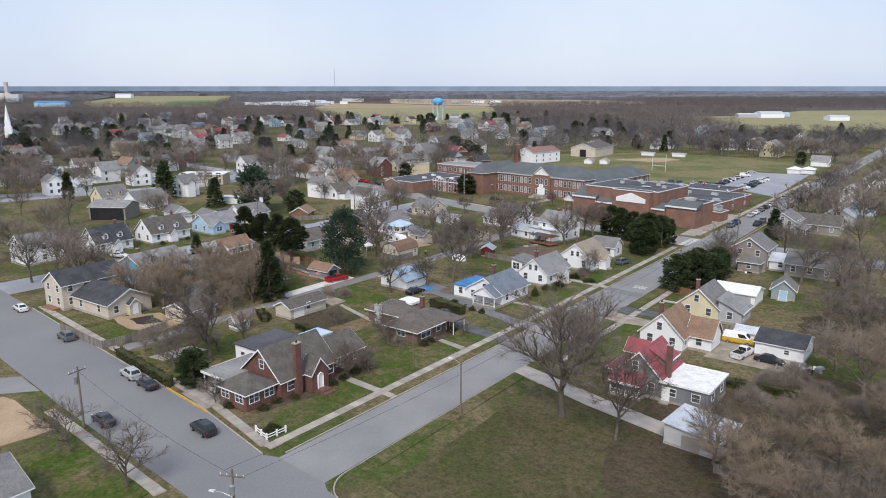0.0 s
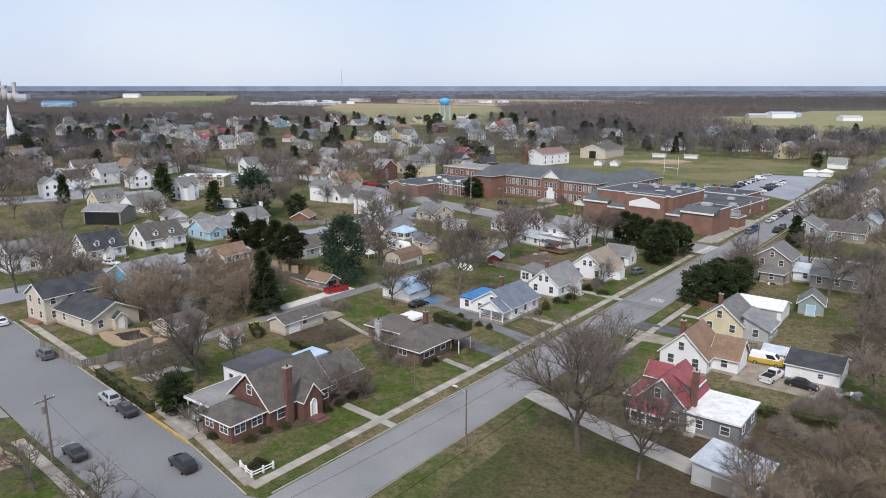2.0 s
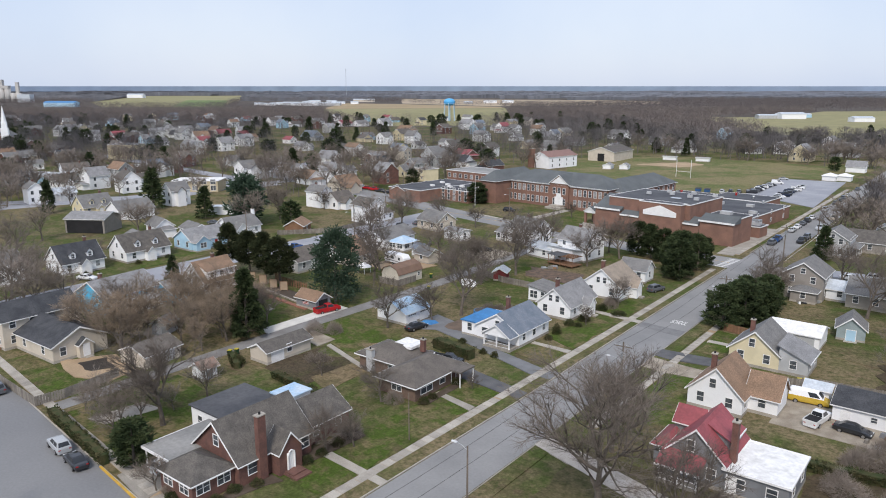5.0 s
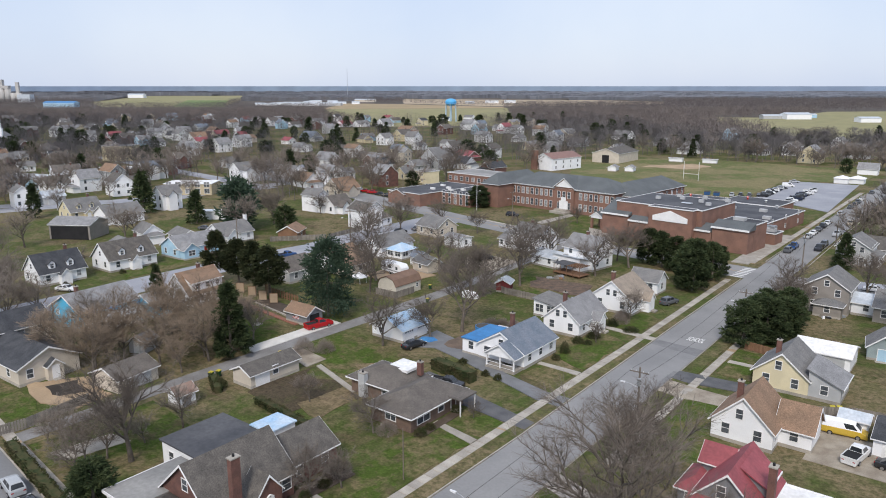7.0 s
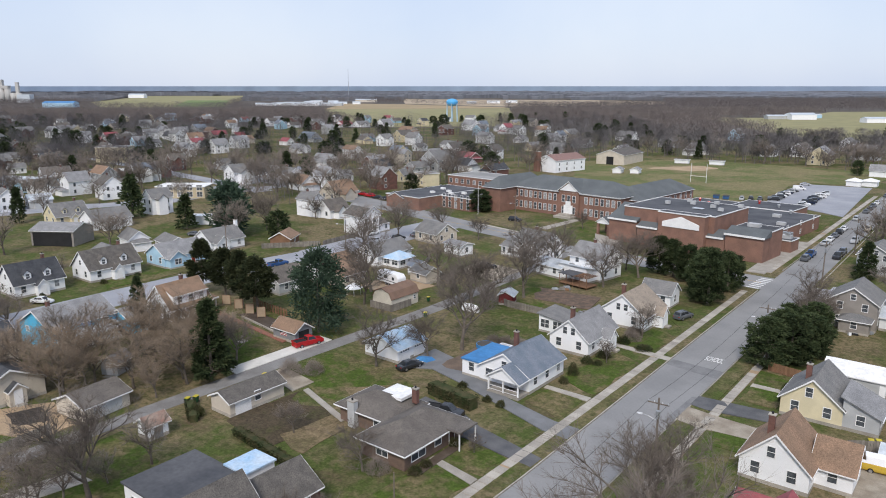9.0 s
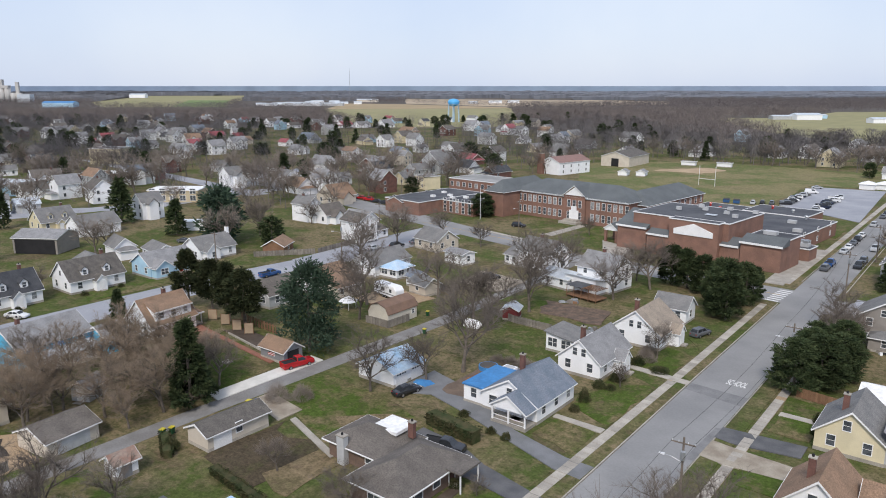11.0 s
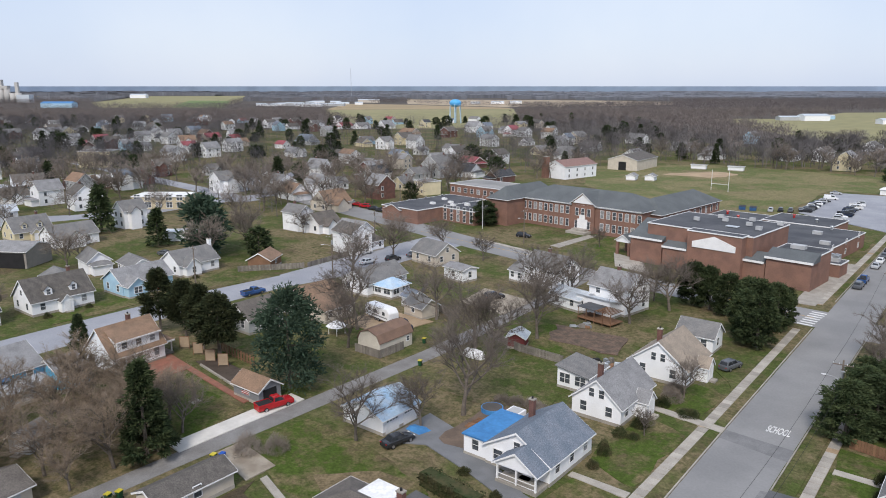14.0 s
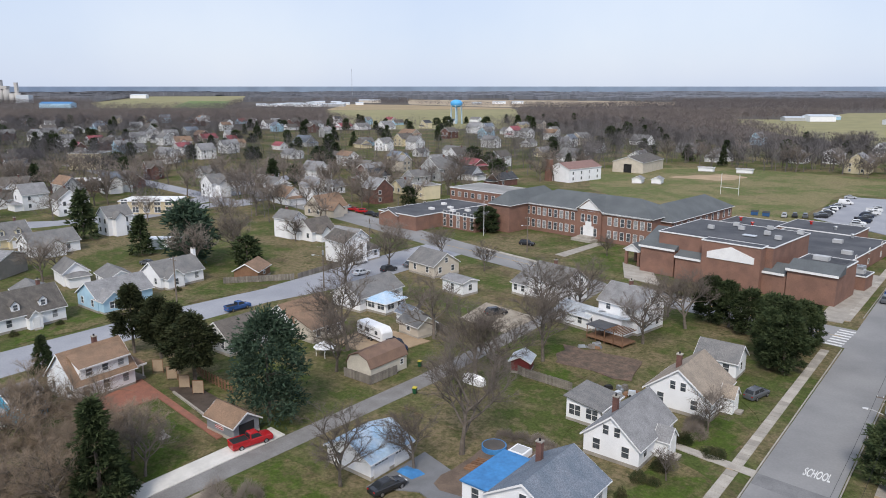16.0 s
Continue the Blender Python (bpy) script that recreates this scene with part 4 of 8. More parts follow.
def chimney(parent, x, y, z0, z1, w=0.7, d=0.55, material=None):
    c = part("chimney", Build().box(x - w / 2, x + w / 2, y - d / 2, y + d / 2, z0, z1), material or BRICK, parent)
    part("chimney_cap", Build().box(x - w / 2 - 0.07, x + w / 2 + 0.07, y - d / 2 - 0.07, y + d / 2 + 0.07, z1, z1 + 0.14), CONCRETE, c)
    part("flue", Build().tube([(x, y, z1 + 0.1), (x, y, z1 + 0.42)], [0.14, 0.13], 8), DARK, c)


def dormer(parent, x, y, z, rz, wall, roof, w=1.5, d=2.4, h=1.4):
    """A gabled dormer whose window faces its own -y."""
    hx = w / 2
    dm = part("dormer", Build().loft([[(-hx, k, 0), (hx, k, 0), (hx, k, h), (0, k, h + 0.75), (-hx, k, h)] for k in (0, d)]), wall, parent, "", pose(x, y, z, 0, 0, rz))
    for s in (-1, 1):
        part("dormer_roof", Build().loft([[(s * (hx + 0.2), k, h - 0.18), (0, k, h + 0.78), (0, k, h + 0.9), (s * (hx + 0.2), k, h - 0.05)] for k in (-0.2, d)]), roof, dm)
    fr, pa = window_meshes(0.75, 1.05)
    part("window", fr, None, dm, "", pose(0, 0, 0.85))
    part("pane", pa, None, dm, "", pose(0, 0, 0.85))


def porch(parent, x0, x1, y0, y1, z, zh, roof, posts, slope=0.5, axis="x"):
    """Deck, posts and a lean-to roof; the roof rises to x0 (axis x) or y1 (axis y)."""
    part("porch_deck", Build().box(x0, x1, y0, y1, -0.05, 0.35), CONCRETE, parent)
    for px_, py_ in posts:
        part("porch_post", Build().box(px_ - 0.09, px_ + 0.09, py_ - 0.09, py_ + 0.09, 0.35, z), TRIM, parent)
    if axis == "x":
        r = [[(x0, k, zh), (x1 + 0.3, k, z), (x1 + 0.3, k, z + 0.16), (x0, k, zh + 0.16)] for k in (y0 - 0.2, y1 + 0.2)]
        t = Build().box(x1 + 0.3, x1 + 0.4, y0 - 0.2, y1 + 0.2, z - 0.1, z + 0.18)
    else:
        r = [[(k, y1, zh), (k, y0 - 0.3, z), (k, y0 - 0.3, z + 0.16), (k, y1, zh + 0.16)] for k in (x0 - 0.2, x1 + 0.2)]
        t = Build().box(x0 - 0.2, x1 + 0.2, y0 - 0.4, y0 - 0.3, z - 0.1, z + 0.18)
    part("porch_roof", Build().loft(r), roof, parent)
    part("porch_trim", t, TRIM, parent)


def simple_house(x, y, rot, L, W, eave, ridge, wall, roof, label, form="gable", n=(2, 3), shut=False, chim=None, por=False, attic=True, group="houses of the town", category="house", name="house", nodoor=False):
    """A plain house: ridge along its own y. n: windows on the ends and on the long sides."""
    h = thing(name, pose(x, y, 0.05, 0, 0, rot), label, category, group)
    block(h, 0, 0, W, L, eave, ridge, wall, roof, "y", form, win={"-y": n[0], "+y": n[0], "+x": n[1], "-x": n[1]} if n else None, shutters=shut, attic=attic and ridge - eave > 2.2)
    if not nodoor:
        door(h, "+x", 0, 0, W, L, L * 0.12)
    if chim:
        chimney(h, chim[0], chim[1], eave, ridge + 0.9)
    if por:
        porch(h, W / 2, W / 2 + 2.0, -L * 0.42, L * 0.42, 2.5, 3.1, roof, [(W / 2 + 1.85, -L * 0.4), (W / 2 + 1.85, 0), (W / 2 + 1.85, L * 0.4)])
    return h


# ---- vehicles ----
def car_mesh(kind, far):
    """Body shell, cabin and glazing of one kind of vehicle; it faces its own +x."""
    if (kind, far) in SHARED:
        return SHARED[kind, far]
    L, wd, belt, top, prof, cab = {
        "sedan": (4.7, 0.90, 0.94, 1.45, [(-2.35, 0.72), (-2.25, 0.90), (-1.75, 0.95), (-1.2, 0.96), (0.75, 0.95), (1.35, 0.88), (2.0, 0.76), (2.28, 0.64), (2.36, 0.50)], (-1.85, -1.05, 0.30, 1.20)),
        "suv": (4.6, 0.93, 1.05, 1.70, [(-2.3, 0.82), (-2.24, 1.03), (-1.9, 1.06), (-1.2, 1.07), (0.8, 1.06), (1.3, 1.02), (1.95, 0.93), (2.22, 0.78), (2.3, 0.58)], (-2.18, -1.78, 0.35, 1.15)),
        "pickup": (5.6, 0.96, 1.10, 1.80, [(-2.8, 0.95), (-2.75, 1.08), (-0.5, 1.10), (0.9, 1.10), (1.7, 1.09), (2.45, 1.02), (2.72, 0.92), (2.8, 0.66)], (-0.48, -0.32, 0.80, 1.55)),
        "van": (5.4, 0.98, 1.20, 2.05, [(-2.7, 1.10), (-2.65, 1.18), (-1.4, 1.2), (1.2, 1.2), (1.9, 1.12), (2.5, 0.98), (2.68, 0.80), (2.72, 0.62)], (-2.64, -2.48, 1.15, 2.0))}[kind]
    body = Build()
    rings = []
    for x, zt in prof:
        k = 0.82 if abs(x) > L / 2 - 0.02 else 0.93 if abs(x) > L / 2 - 0.15 else 0.985 if abs(x) > L / 2 - 0.5 else 1.0
        w = wd * k
        rings.append([(x, -w * 0.93, 0.28), (x, -w * 0.99, 0.45), (x, -w, 0.62), (x, -w * 0.96, zt - 0.07), (x, -w * 0.86, zt - 0.01), (x, -w * 0.4, zt + 0.03), (x, w * 0.4, zt + 0.03), (x, w * 0.86, zt - 0.01), (x, w * 0.96, zt - 0.07), (x, w, 0.62), (x, w * 0.99, 0.45), (x, w * 0.93, 0.28)])
    body.loft(rings)
    if kind == "pickup":
        body.box(-2.78, -0.5, -0.95, -0.86, 0.9, 1.24)
        body.box(-2.78, -0.5, 0.86, 0.95, 0.9, 1.24)
        body.box(-2.80, -2.72, -0.92, 0.92, 0.9, 1.24)
    b0, t0, t1, b1 = cab
    w, wt, zb = wd * 0.90, wd * 0.70, belt - 0.06
    roof = Build().loft([[(b0, -w, zb), (b1, -w, zb), (b1, w, zb), (b0, w, zb)],
                         [(t0, -wt, top - 0.06), (t1, -wt, top - 0.06), (t1, wt, top - 0.06), (t0, wt, top - 0.06)],
                         [(t0 + 0.18, -wt + 0.14, top), (t1 - 0.22, -wt + 0.14, top), (t1 - 0.22, wt - 0.14, top), (t0 + 0.18, wt - 0.14, top)]])
    panes = []

    def pane(name, a, b, c, d, s0, s1, out):
        """A glazed panel on the quad a b (foot) c d (head), from s0 to s1 along it."""
        a, b, c, d, out = Vector(a), Vector(b), Vector(c), Vector(d), Vector(out) * 0.014
        q = [a.lerp(b, s).lerp(d.lerp(c, s), f) for s, f in ((s0, 0.16), (s1, 0.16), (s1, 0.90), (s0, 0.90))]
        panes.append(Build().add([tuple(p + out) for p in q] + [tuple(p - out) for p in q], [(0, 1, 2, 3), (7, 6, 5, 4), (0, 4, 5, 1), (1, 5, 6, 2), (2, 6, 7, 3), (3, 7, 4, 0)]).mesh(name, CARGLASS))

    lo = [(b0, -w, zb), (b1, -w, zb), (b1, w, zb), (b0, w, zb)]
    hi = [(t0, -wt, top - 0.06), (t1, -wt, top - 0.06), (t1, wt, top - 0.06), (t0, wt, top - 0.06)]
    pane("windscreen", lo[1], lo[2], hi[2], hi[1], 0.07, 0.93, (0.7, 0, 0.7))
    pane("rear_window", lo[3], lo[0], hi[0], hi[3], 0.09, 0.91, (-0.8, 0, 0.5))
    for s0, s1 in {"pickup": ((0.10, 0.90),), "van": ((0.62, 0.92),)}.get(kind, ((0.10, 0.47), (0.52, 0.90)) if not far else ((0.10, 0.90),)):
        pane("side_window", lo[0], lo[1], hi[1], hi[0], s0, s1, (0, -1, 0.3))
        pane("side_window", lo[2], lo[3], hi[3], hi[2], 1 - s1, 1 - s0, (0, 1, 0.3))
    wheel = Build().tube([(0, -0.11, 0), (0, -0.13, 0), (0, 0.13, 0), (0, 0.11, 0)], [0.24, 0.33, 0.33, 0.24], 14)
    rim = Build().tube([(0, -0.125, 0), (0, 0.125, 0)], [0.21, 0.21], 10)
    SHARED[kind, far] = (L, wd, top, prof, body, panes, roof, wheel.mesh("wheel", TYRE), rim.mesh("rim", RIM))
    return SHARED[kind, far]


PAINTS = {"black": (0.024, 0.026, 0.031), "silver": (0.42, 0.44, 0.46), "grey": (0.10, 0.108, 0.12), "white": (0.72, 0.73, 0.74), "red": (0.42, 0.015, 0.02), "blue": (0.03, 0.09, 0.26), "navy": (0.02, 0.03, 0.06),
          "yellow": (0.56, 0.38, 0.05), "tan": (0.36, 0.31, 0.24), "green": (0.03, 0.08, 0.05)}


def car(x, y, rot, kind, paint, label="", group="parked cars", far=False):
    L, wd, top, prof, body, panes, roof, wheel, rim = car_mesh(kind, far)
    key = (kind, paint)
    if key not in SHARED:
        pm = mat("paint_" + paint, PAINTS[paint], tuple(v * 0.93 for v in PAINTS[paint]), rough=0.16, bump=0, spec=0.7)
        SHARED[key] = (tidy(body.mesh("body", pm), 0.03, 2), tidy(roof.mesh("roof", WHITE if paint == "yellow" else pm), 0.03, 2))
    bm_, rm = SHARED[key]
    t = thing({"suv": "car", "sedan": "car", "pickup": "pickup_truck", "van": "van"}[kind], pose(x, y, 0.06, 0, 0, rot), label or paint + " " + kind + " parked on asphalt", {"pickup": "truck", "van": "van"}.get(kind, "car"), group)
    b = part("body", bm_, None, t)
    part("roof", rm, None, t)
    for me in panes:
        part(me.name.split(".")[0], me, None, t)
    for sx in (-1, 1):
        for sy in (-1, 1):
            wh = part("wheel", wheel, None, t, "", pose(sx * L * 0.30, sy * (wd - 0.1), 0.33))
            if not far:
                part("rim", rim, None, wh, "", pose(0, sy * 0.02, 0))
    if "headlight" not in SHARED:
        SHARED["headlight"] = Build().box(-0.08, 0.06, -0.19, 0.19, -0.07, 0.07).mesh("headlight", LAMP_W)
        SHARED["tail_light"] = Build().box(-0.05, 0.05, -0.14, 0.14, -0.06, 0.06).mesh("tail_light", LAMP_R)
    for sy in () if far else (-1, 1):
        part("headlight", SHARED["headlight"], None, b, "", pose(L / 2 - 0.08, sy * wd * 0.63, 0.62))
        part("tail_light", SHARED["tail_light"], None, b, "", pose(-L / 2 + 0.04, sy * wd * 0.66, 0.78))
    if kind == "pickup":
        part("truck_bed", Build().box(-2.70, -0.5, -0.84, 0.84, 1.1, 1.135), DARK, t)
    return t


# ---- poles, fences and small things ----
def utility_pole(x, y, rot, h=10.5, lamp=False, can=True, label="weathered wooden utility pole with crossarm and cables"):
    t = thing("utility_pole", pose(x, y, 0, 0, 0, rot), label, "pole", "utility poles")
    part("pole", Build().tube([(0, 0, -0.3), (0, 0, h)], [0.17, 0.11], 8), POLE, t)
    part("crossarm", Build().box(-1.3, 1.3, -0.17, -0.05, h - 0.75, h - 0.62), POLE, t)
    for s in (-1.2, -0.5, 0.5, 1.2):
        part("insulator", Build().tube([(s, -0.11, h - 0.62), (s, -0.11, h - 0.42)], [0.05, 0.04], 6), LAMP_W, t)
    if can:
        part("transformer", Build().tube([(0.1, -0.42, h - 2.5), (0.1, -0.42, h - 2.45), (0.1, -0.42, h - 1.5), (0.1, -0.42, h - 1.42)], [0.2, 0.26, 0.26, 0.12], 10), METAL, t)
    if lamp:
        part("lamp_arm", Build().tube([(0, 0, h - 3), (-1.2, 0, h - 2.6), (-2.0, 0, h - 2.55)], [0.035, 0.03, 0.03], 6), METAL, t)
        part("lamp_head", Build().loft([[(-2.6, -0.1, h - 2.6), (-2.6, 0.1, h - 2.6), (-2.6, 0.08, h - 2.5), (-2.6, -0.08, h - 2.5)], [(-1.95, -0.16, h - 2.62), (-1.95, 0.16, h - 2.62), (-1.95, 0.12, h - 2.45), (-1.95, -0.12, h - 2.45)]]), LAMP_W, t)
    return t


def street_lamp(x, y, rot, h=8.0, wood=True):
    t = thing("street_lamp", pose(x, y, 0, 0, 0, rot), "slim street lamp on a wooden pole with a curved arm", "lamp", "street lamps")
    part("pole", Build().tube([(0, 0, -0.3), (0, 0, h)], [0.13, 0.09], 8), POLE if wood else METAL, t)
    part("lamp_arm", Build().tube([(0, 0, h - 0.5), (-0.8, 0, h - 0.1), (-1.5, 0, h)], [0.035, 0.03, 0.03], 6), METAL, t)
    part("lamp_head", Build().loft([[(-2.1, -0.1, h - 0.06), (-2.1, 0.1, h - 0.06), (-2.1, 0.08, h + 0.05), (-2.1, -0.08, h + 0.05)], [(-1.4, -0.16, h - 0.08), (-1.4, 0.16, h - 0.08), (-1.4, 0.12, h + 0.08), (-1.4, -0.12, h + 0.08)]]), LAMP_W, t)


def cable(a, b, sag=0.8):
    n = 10
    pts = [(a[0] + (b[0] - a[0]) * i / n, a[1] + (b[1] - a[1]) * i / n, a[2] + (b[2] - a[2]) * i / n - sag * 4 * (i / n) * (1 - i / n)) for i in range(n + 1)]
    tagged(new("cable", Build().tube(pts, [0.018] * (n + 1), 4).mesh("cable", CABLE)), "thin black overhead cable between poles", "cable", "overhead cables")


def fence(pts, h=1.5, board=0.34, label="weathered grey board fence", material=None, gap=0.03):
    material = material or FENCE
    x0, y0 = pts[0]
    t = thing("fence", pose(x0, y0, 0.04), label, "fence")
    key = ("board", h, board)
    if key not in SHARED:
        SHARED[key] = {}
    for (ax, ay), (bx, by) in zip(pts, pts[1:]):
        d, a = math.hypot(bx - ax, by - ay), math.degrees(math.atan2(by - ay, bx - ax))
        n = max(1, int(d / board))
        if material.name not in SHARED[key]:
            SHARED[key][material.name] = Build().box(-board / 2 + gap / 2, board / 2 - gap / 2, -0.02, 0.02, 0, h).mesh("board", material)
        rl = Build().box(0, d, 0.02, 0.06, h * 0.25, h * 0.25 + 0.09).box(0, d, 0.02, 0.06, h * 0.8, h * 0.8 + 0.09)
        part("rail", rl, material, t, "", pose(ax - x0, ay - y0, 0, 0, 0, a))
        for i in range(n):
            k = (i + 0.5) / n
            part("board", SHARED[key][material.name], None, t, "", pose(ax - x0 + (bx - ax) * k, ay - y0 + (by - ay) * k, 0.02 * ((i * 7) % 3), 0, 0, a))
    return t


def bin_(x, y, rot, colour, label):
    m = mat("bin_" + colour, {"green": (0.02, 0.09, 0.04), "blue": (0.02, 0.10, 0.45), "yellow": (0.6, 0.5, 0.05)}[colour], rough=0.5, bump=0)
    t = thing("wheelie_bin", pose(x, y, 0.06, 0, 0, rot), label, "bin", "wheelie bins")
    part("tub", Build().loft([[(-0.22, -0.25, 0.05), (0.22, -0.25, 0.05), (0.22, 0.25, 0.05), (-0.22, 0.25, 0.05)], [(-0.3, -0.34, 0.95), (0.3, -0.34, 0.95), (0.3, 0.34, 0.95), (-0.3, 0.34, 0.95)]]), m, t)
    part("lid", Build().box(-0.32, 0.32, -0.38, 0.36, 0.95, 1.03), mat("bin_yellow", (0.6, 0.5, 0.05), rough=0.5, bump=0) if colour != "blue" else m, t)
    for s in (-1, 1):
        part("wheel", Build().tube([(s * 0.3, 0.28, 0.1), (s * 0.24, 0.28, 0.1)], [0.1, 0.1], 8), TYRE, t)


# ---- houses along the main street ----
def brick_corner_house():
    h = thing("brick_house", pose(-14.5, 16, 0.05), "red brick cottage with weathered shingle roofs and carport", "house")
    block(h, 0, 0.8, 8.6, 10.8, 3.0, 6.9, BRICK, R_TAUPE, "y", win={"-x": 3}, base=False)
    window(h, "-y", 0, 0.8, 8.6, 10.8, 0.2, 4.7, 0.9, 1.3)
    block(h, 0.3, -7.4, 6.2, 5.4, 2.7, 4.2, BRICK, R_TAUPE, "y", "hip", win={"-y": 2, "+x": 2, "-x": 1}, ww=1.6, wh=1.3, base=False)
    block(h, -0.4, 10.2, 6.8, 7.8, 2.7, 4.9, BRICK, R_TAUPE, "y", win={"+x": 2, "-x": 2}, base=False)
    block(h, 4.6, 1.6, 2.6, 3.4, 2.9, 5.0, BRICK, R_TAUPE, "x", base=False, over=0.2)
    door(h, "+x", 4.6, 1.6, 2.6, 3.4, 0, 0.35)
    window(h, "+x", 0, 0.8, 8.6, 10.8, -3.4, 1.8, 1.5, 1.4)
    window(h, "+x", 0, 0.8, 8.6, 10.8, 4.4, 1.8, 1.2, 1.4)
    chimney(h, 4.6, -1.6, 0, 8.0, 0.7, 1.1)
    block(h, -9.2, 5.0, 7.6, 8.6, 3.4, 3.4, WHITE, R_FLAT, "y", "flat", win={"-y": 2, "-x": 2}, over=0.25, trim=False)
    block(h, -5.4, 11.4, 3.4, 4.0, 3.7, 3.7, WHITE, R_PBLUE, "y", "flat", over=0.2, trim=False, base=False)
    cp = part("carport_roof", Build().box(-8.6, -2.9, -8.9, 0.4, 2.72, 2.92), R_GRAVEL, h)
    part("carport_trim", Build().box(-8.7, -8.6, -8.9, 0.4, 2.62, 2.95).box(-8.7, -2.9, -9.0, -8.9, 2.62, 2.95), TRIM, cp)
    for x, y in ((-8.3, -8.6), (-8.3, -4.2), (-8.3, 0), (-5.6, -8.6)):
        part("carport_post", Build().box(x - 0.07, x + 0.07, y - 0.07, y + 0.07, 0, 2.72), TRIM, h)
    part("front_steps", Build().box(5.9, 8.2, 0.4, 2.8, -0.05, 0.2).box(5.9, 7.4, 0.6, 2.6, 0.2, 0.4), BRICK, h)
    part("entry_arch", Build().tube([(6.0, 1.1, 0.4), (6.0, 1.1, 2.2), (6.0, 1.35, 2.65), (6.0, 1.6, 2.8), (6.0, 1.85, 2.65), (6.0, 2.1, 2.2), (6.0, 2.1, 0.4)], [0.1] * 7, 6), TRIM, h)


def ranch_house():
    h = thing("ranch_house", pose(-16, 47.5, 0.05), "low brown brick ranch house with brown hip roofs", "house")
    block(h, 3.0, -0.2, 7.2, 11.6, 2.5, 4.2, mat("brown_brick", (0.19, 0.13, 0.10), (0.15, 0.105, 0.085), scale=0.8, fine=6), R_BROWN, "y", "hip", over=0.6, win={"-x": 2}, base=False)
    window(h, "+x", 3.0, -0.2, 7.2, 11.6, -3.2, 1.6, 2.6, 1.8)
    window(h, "+x", 3.0, -0.2, 7.2, 11.6, 0.6, 1.6, 1.2, 1.5)
    window(h, "-y", 3.0, -0.2, 7.2, 11.6, 0, 1.6, 1.8, 1.4)
    block(h, -5.0, 2.6, 9.0, 7.0, 2.5, 4.0, MATS["brown_brick"], R_BROWN, "x", "hip", over=0.6, win={"-y": 2, "+y": 2}, base=False)
    door(h, "+x", 3.0, -0.2, 7.2, 11.6, 3.4, 0.3, material=DOORM)
    part("porch_roof", Build().box(6.6, 9.0, 1.8, 5.6, 2.4, 2.6), R_BROWN, h)
    for y in (2.0, 5.4):
        part("porch_post", Build().box(8.7, 8.85, y - 0.07, y + 0.07, 0, 2.4), TRIM, h)
    part("flat_roof", Build().box(-5.5, -1.6, 2.8, 6.4, 3.5, 3.9), R_WHITE, h, "white membrane roof patch")
    chimney(h, -0.6, 4.6, 3.0, 5.0, 0.8, 0.6)
    chimney(h, -6.6, -1.4, 0, 3.7, 1.2, 0.8, LGREY)


def blue_roof_house():
    h = thing("white_house", pose(-13.9, 74.6, 0.05), "white house with slate-blue shingles, porch and blue tarp", "house")
    block(h, 0, 0.2, 9.0, 10.4, 2.7, 5.35, WHITE, R_BLUE, "y", win={"-x": 3, "+x": 3}, attic=True)
    window(h, "-y", 0, 0.2, 9.2, 10.6, -2.6, 1.75, 1.3, 1.3)
    block(h, -6.2, -0.6, 3.6, 8.4, 2.7, 3.1, WHITE, R_TARP, "y", "flat", over=0.2, trim=False, win={"-y": 1, "-x": 2})
    block(h, 1.6, -6.4, 5.6, 2.8, 2.6, 4.4, WHITE, R_BLUE, "y", over=0.3, z0=2.35, base=False)
    part("porch_deck", Build().box(-1.2, 4.4, -7.8, -5.2, -0.05, 0.4), CONCRETE, h)
    for x in (-1.0, 1.6, 4.2):
        part("porch_post", Build().box(x - 0.1, x + 0.1, -7.7, -7.5, 0.4, 2.4), TRIM, h)
    part("porch_rail", Build().box(-1.0, 4.2, -7.65, -7.58, 1.15, 1.22).box(-1.0, 4.2, -7.65, -7.58, 0.55, 0.6), TRIM, h)
    door(h, "-y", 0, 0.2, 9.2, 10.6, 1.6, 0.4)
    chimney(h, -2.4, 2.2, 3.6, 6.4)


def cape(x, y, L, W, roof, label, ridge=6.2, dorm=True, entry=True, wall=None, name="cape_house"):
    """A storey-and-a-half house whose gable faces the flight and whose front faces the street (+x)."""
    h = thing(name, pose(x, y, 0.05), label, "house")
    wall = wall or WHITE
    block(h, 0, 0, W, L, 2.8, ridge, wall, roof, "y", win={"+x": 3, "-x": 3})
    for s in (-1, 1):
        for side in ("-y", "+y"):
            window(h, side, 0, 0, W, L, s * W * 0.26, 1.75)
            if side == "-y" and entry:
                window(h, side, 0, 0, W, L, s * 0.75, 4.0, 0.75, 1.2)
    if not entry:
        window(h, "-y", 0, 0, W, L, -0.4, 4.1, 0.85, 1.3)
    if entry:
        block(h, W / 2 + 0.9, 0.5, 1.8, 2.6, 2.4, 3.7, wall, roof, "x", over=0.2, base=False)
        door(h, "+x", W / 2 + 0.9, 0.5, 1.8, 2.6, 0, 0.3)
    chimney(h, -1.2, -L * 0.18, ridge - 1.4, ridge + 1.1)
    return h


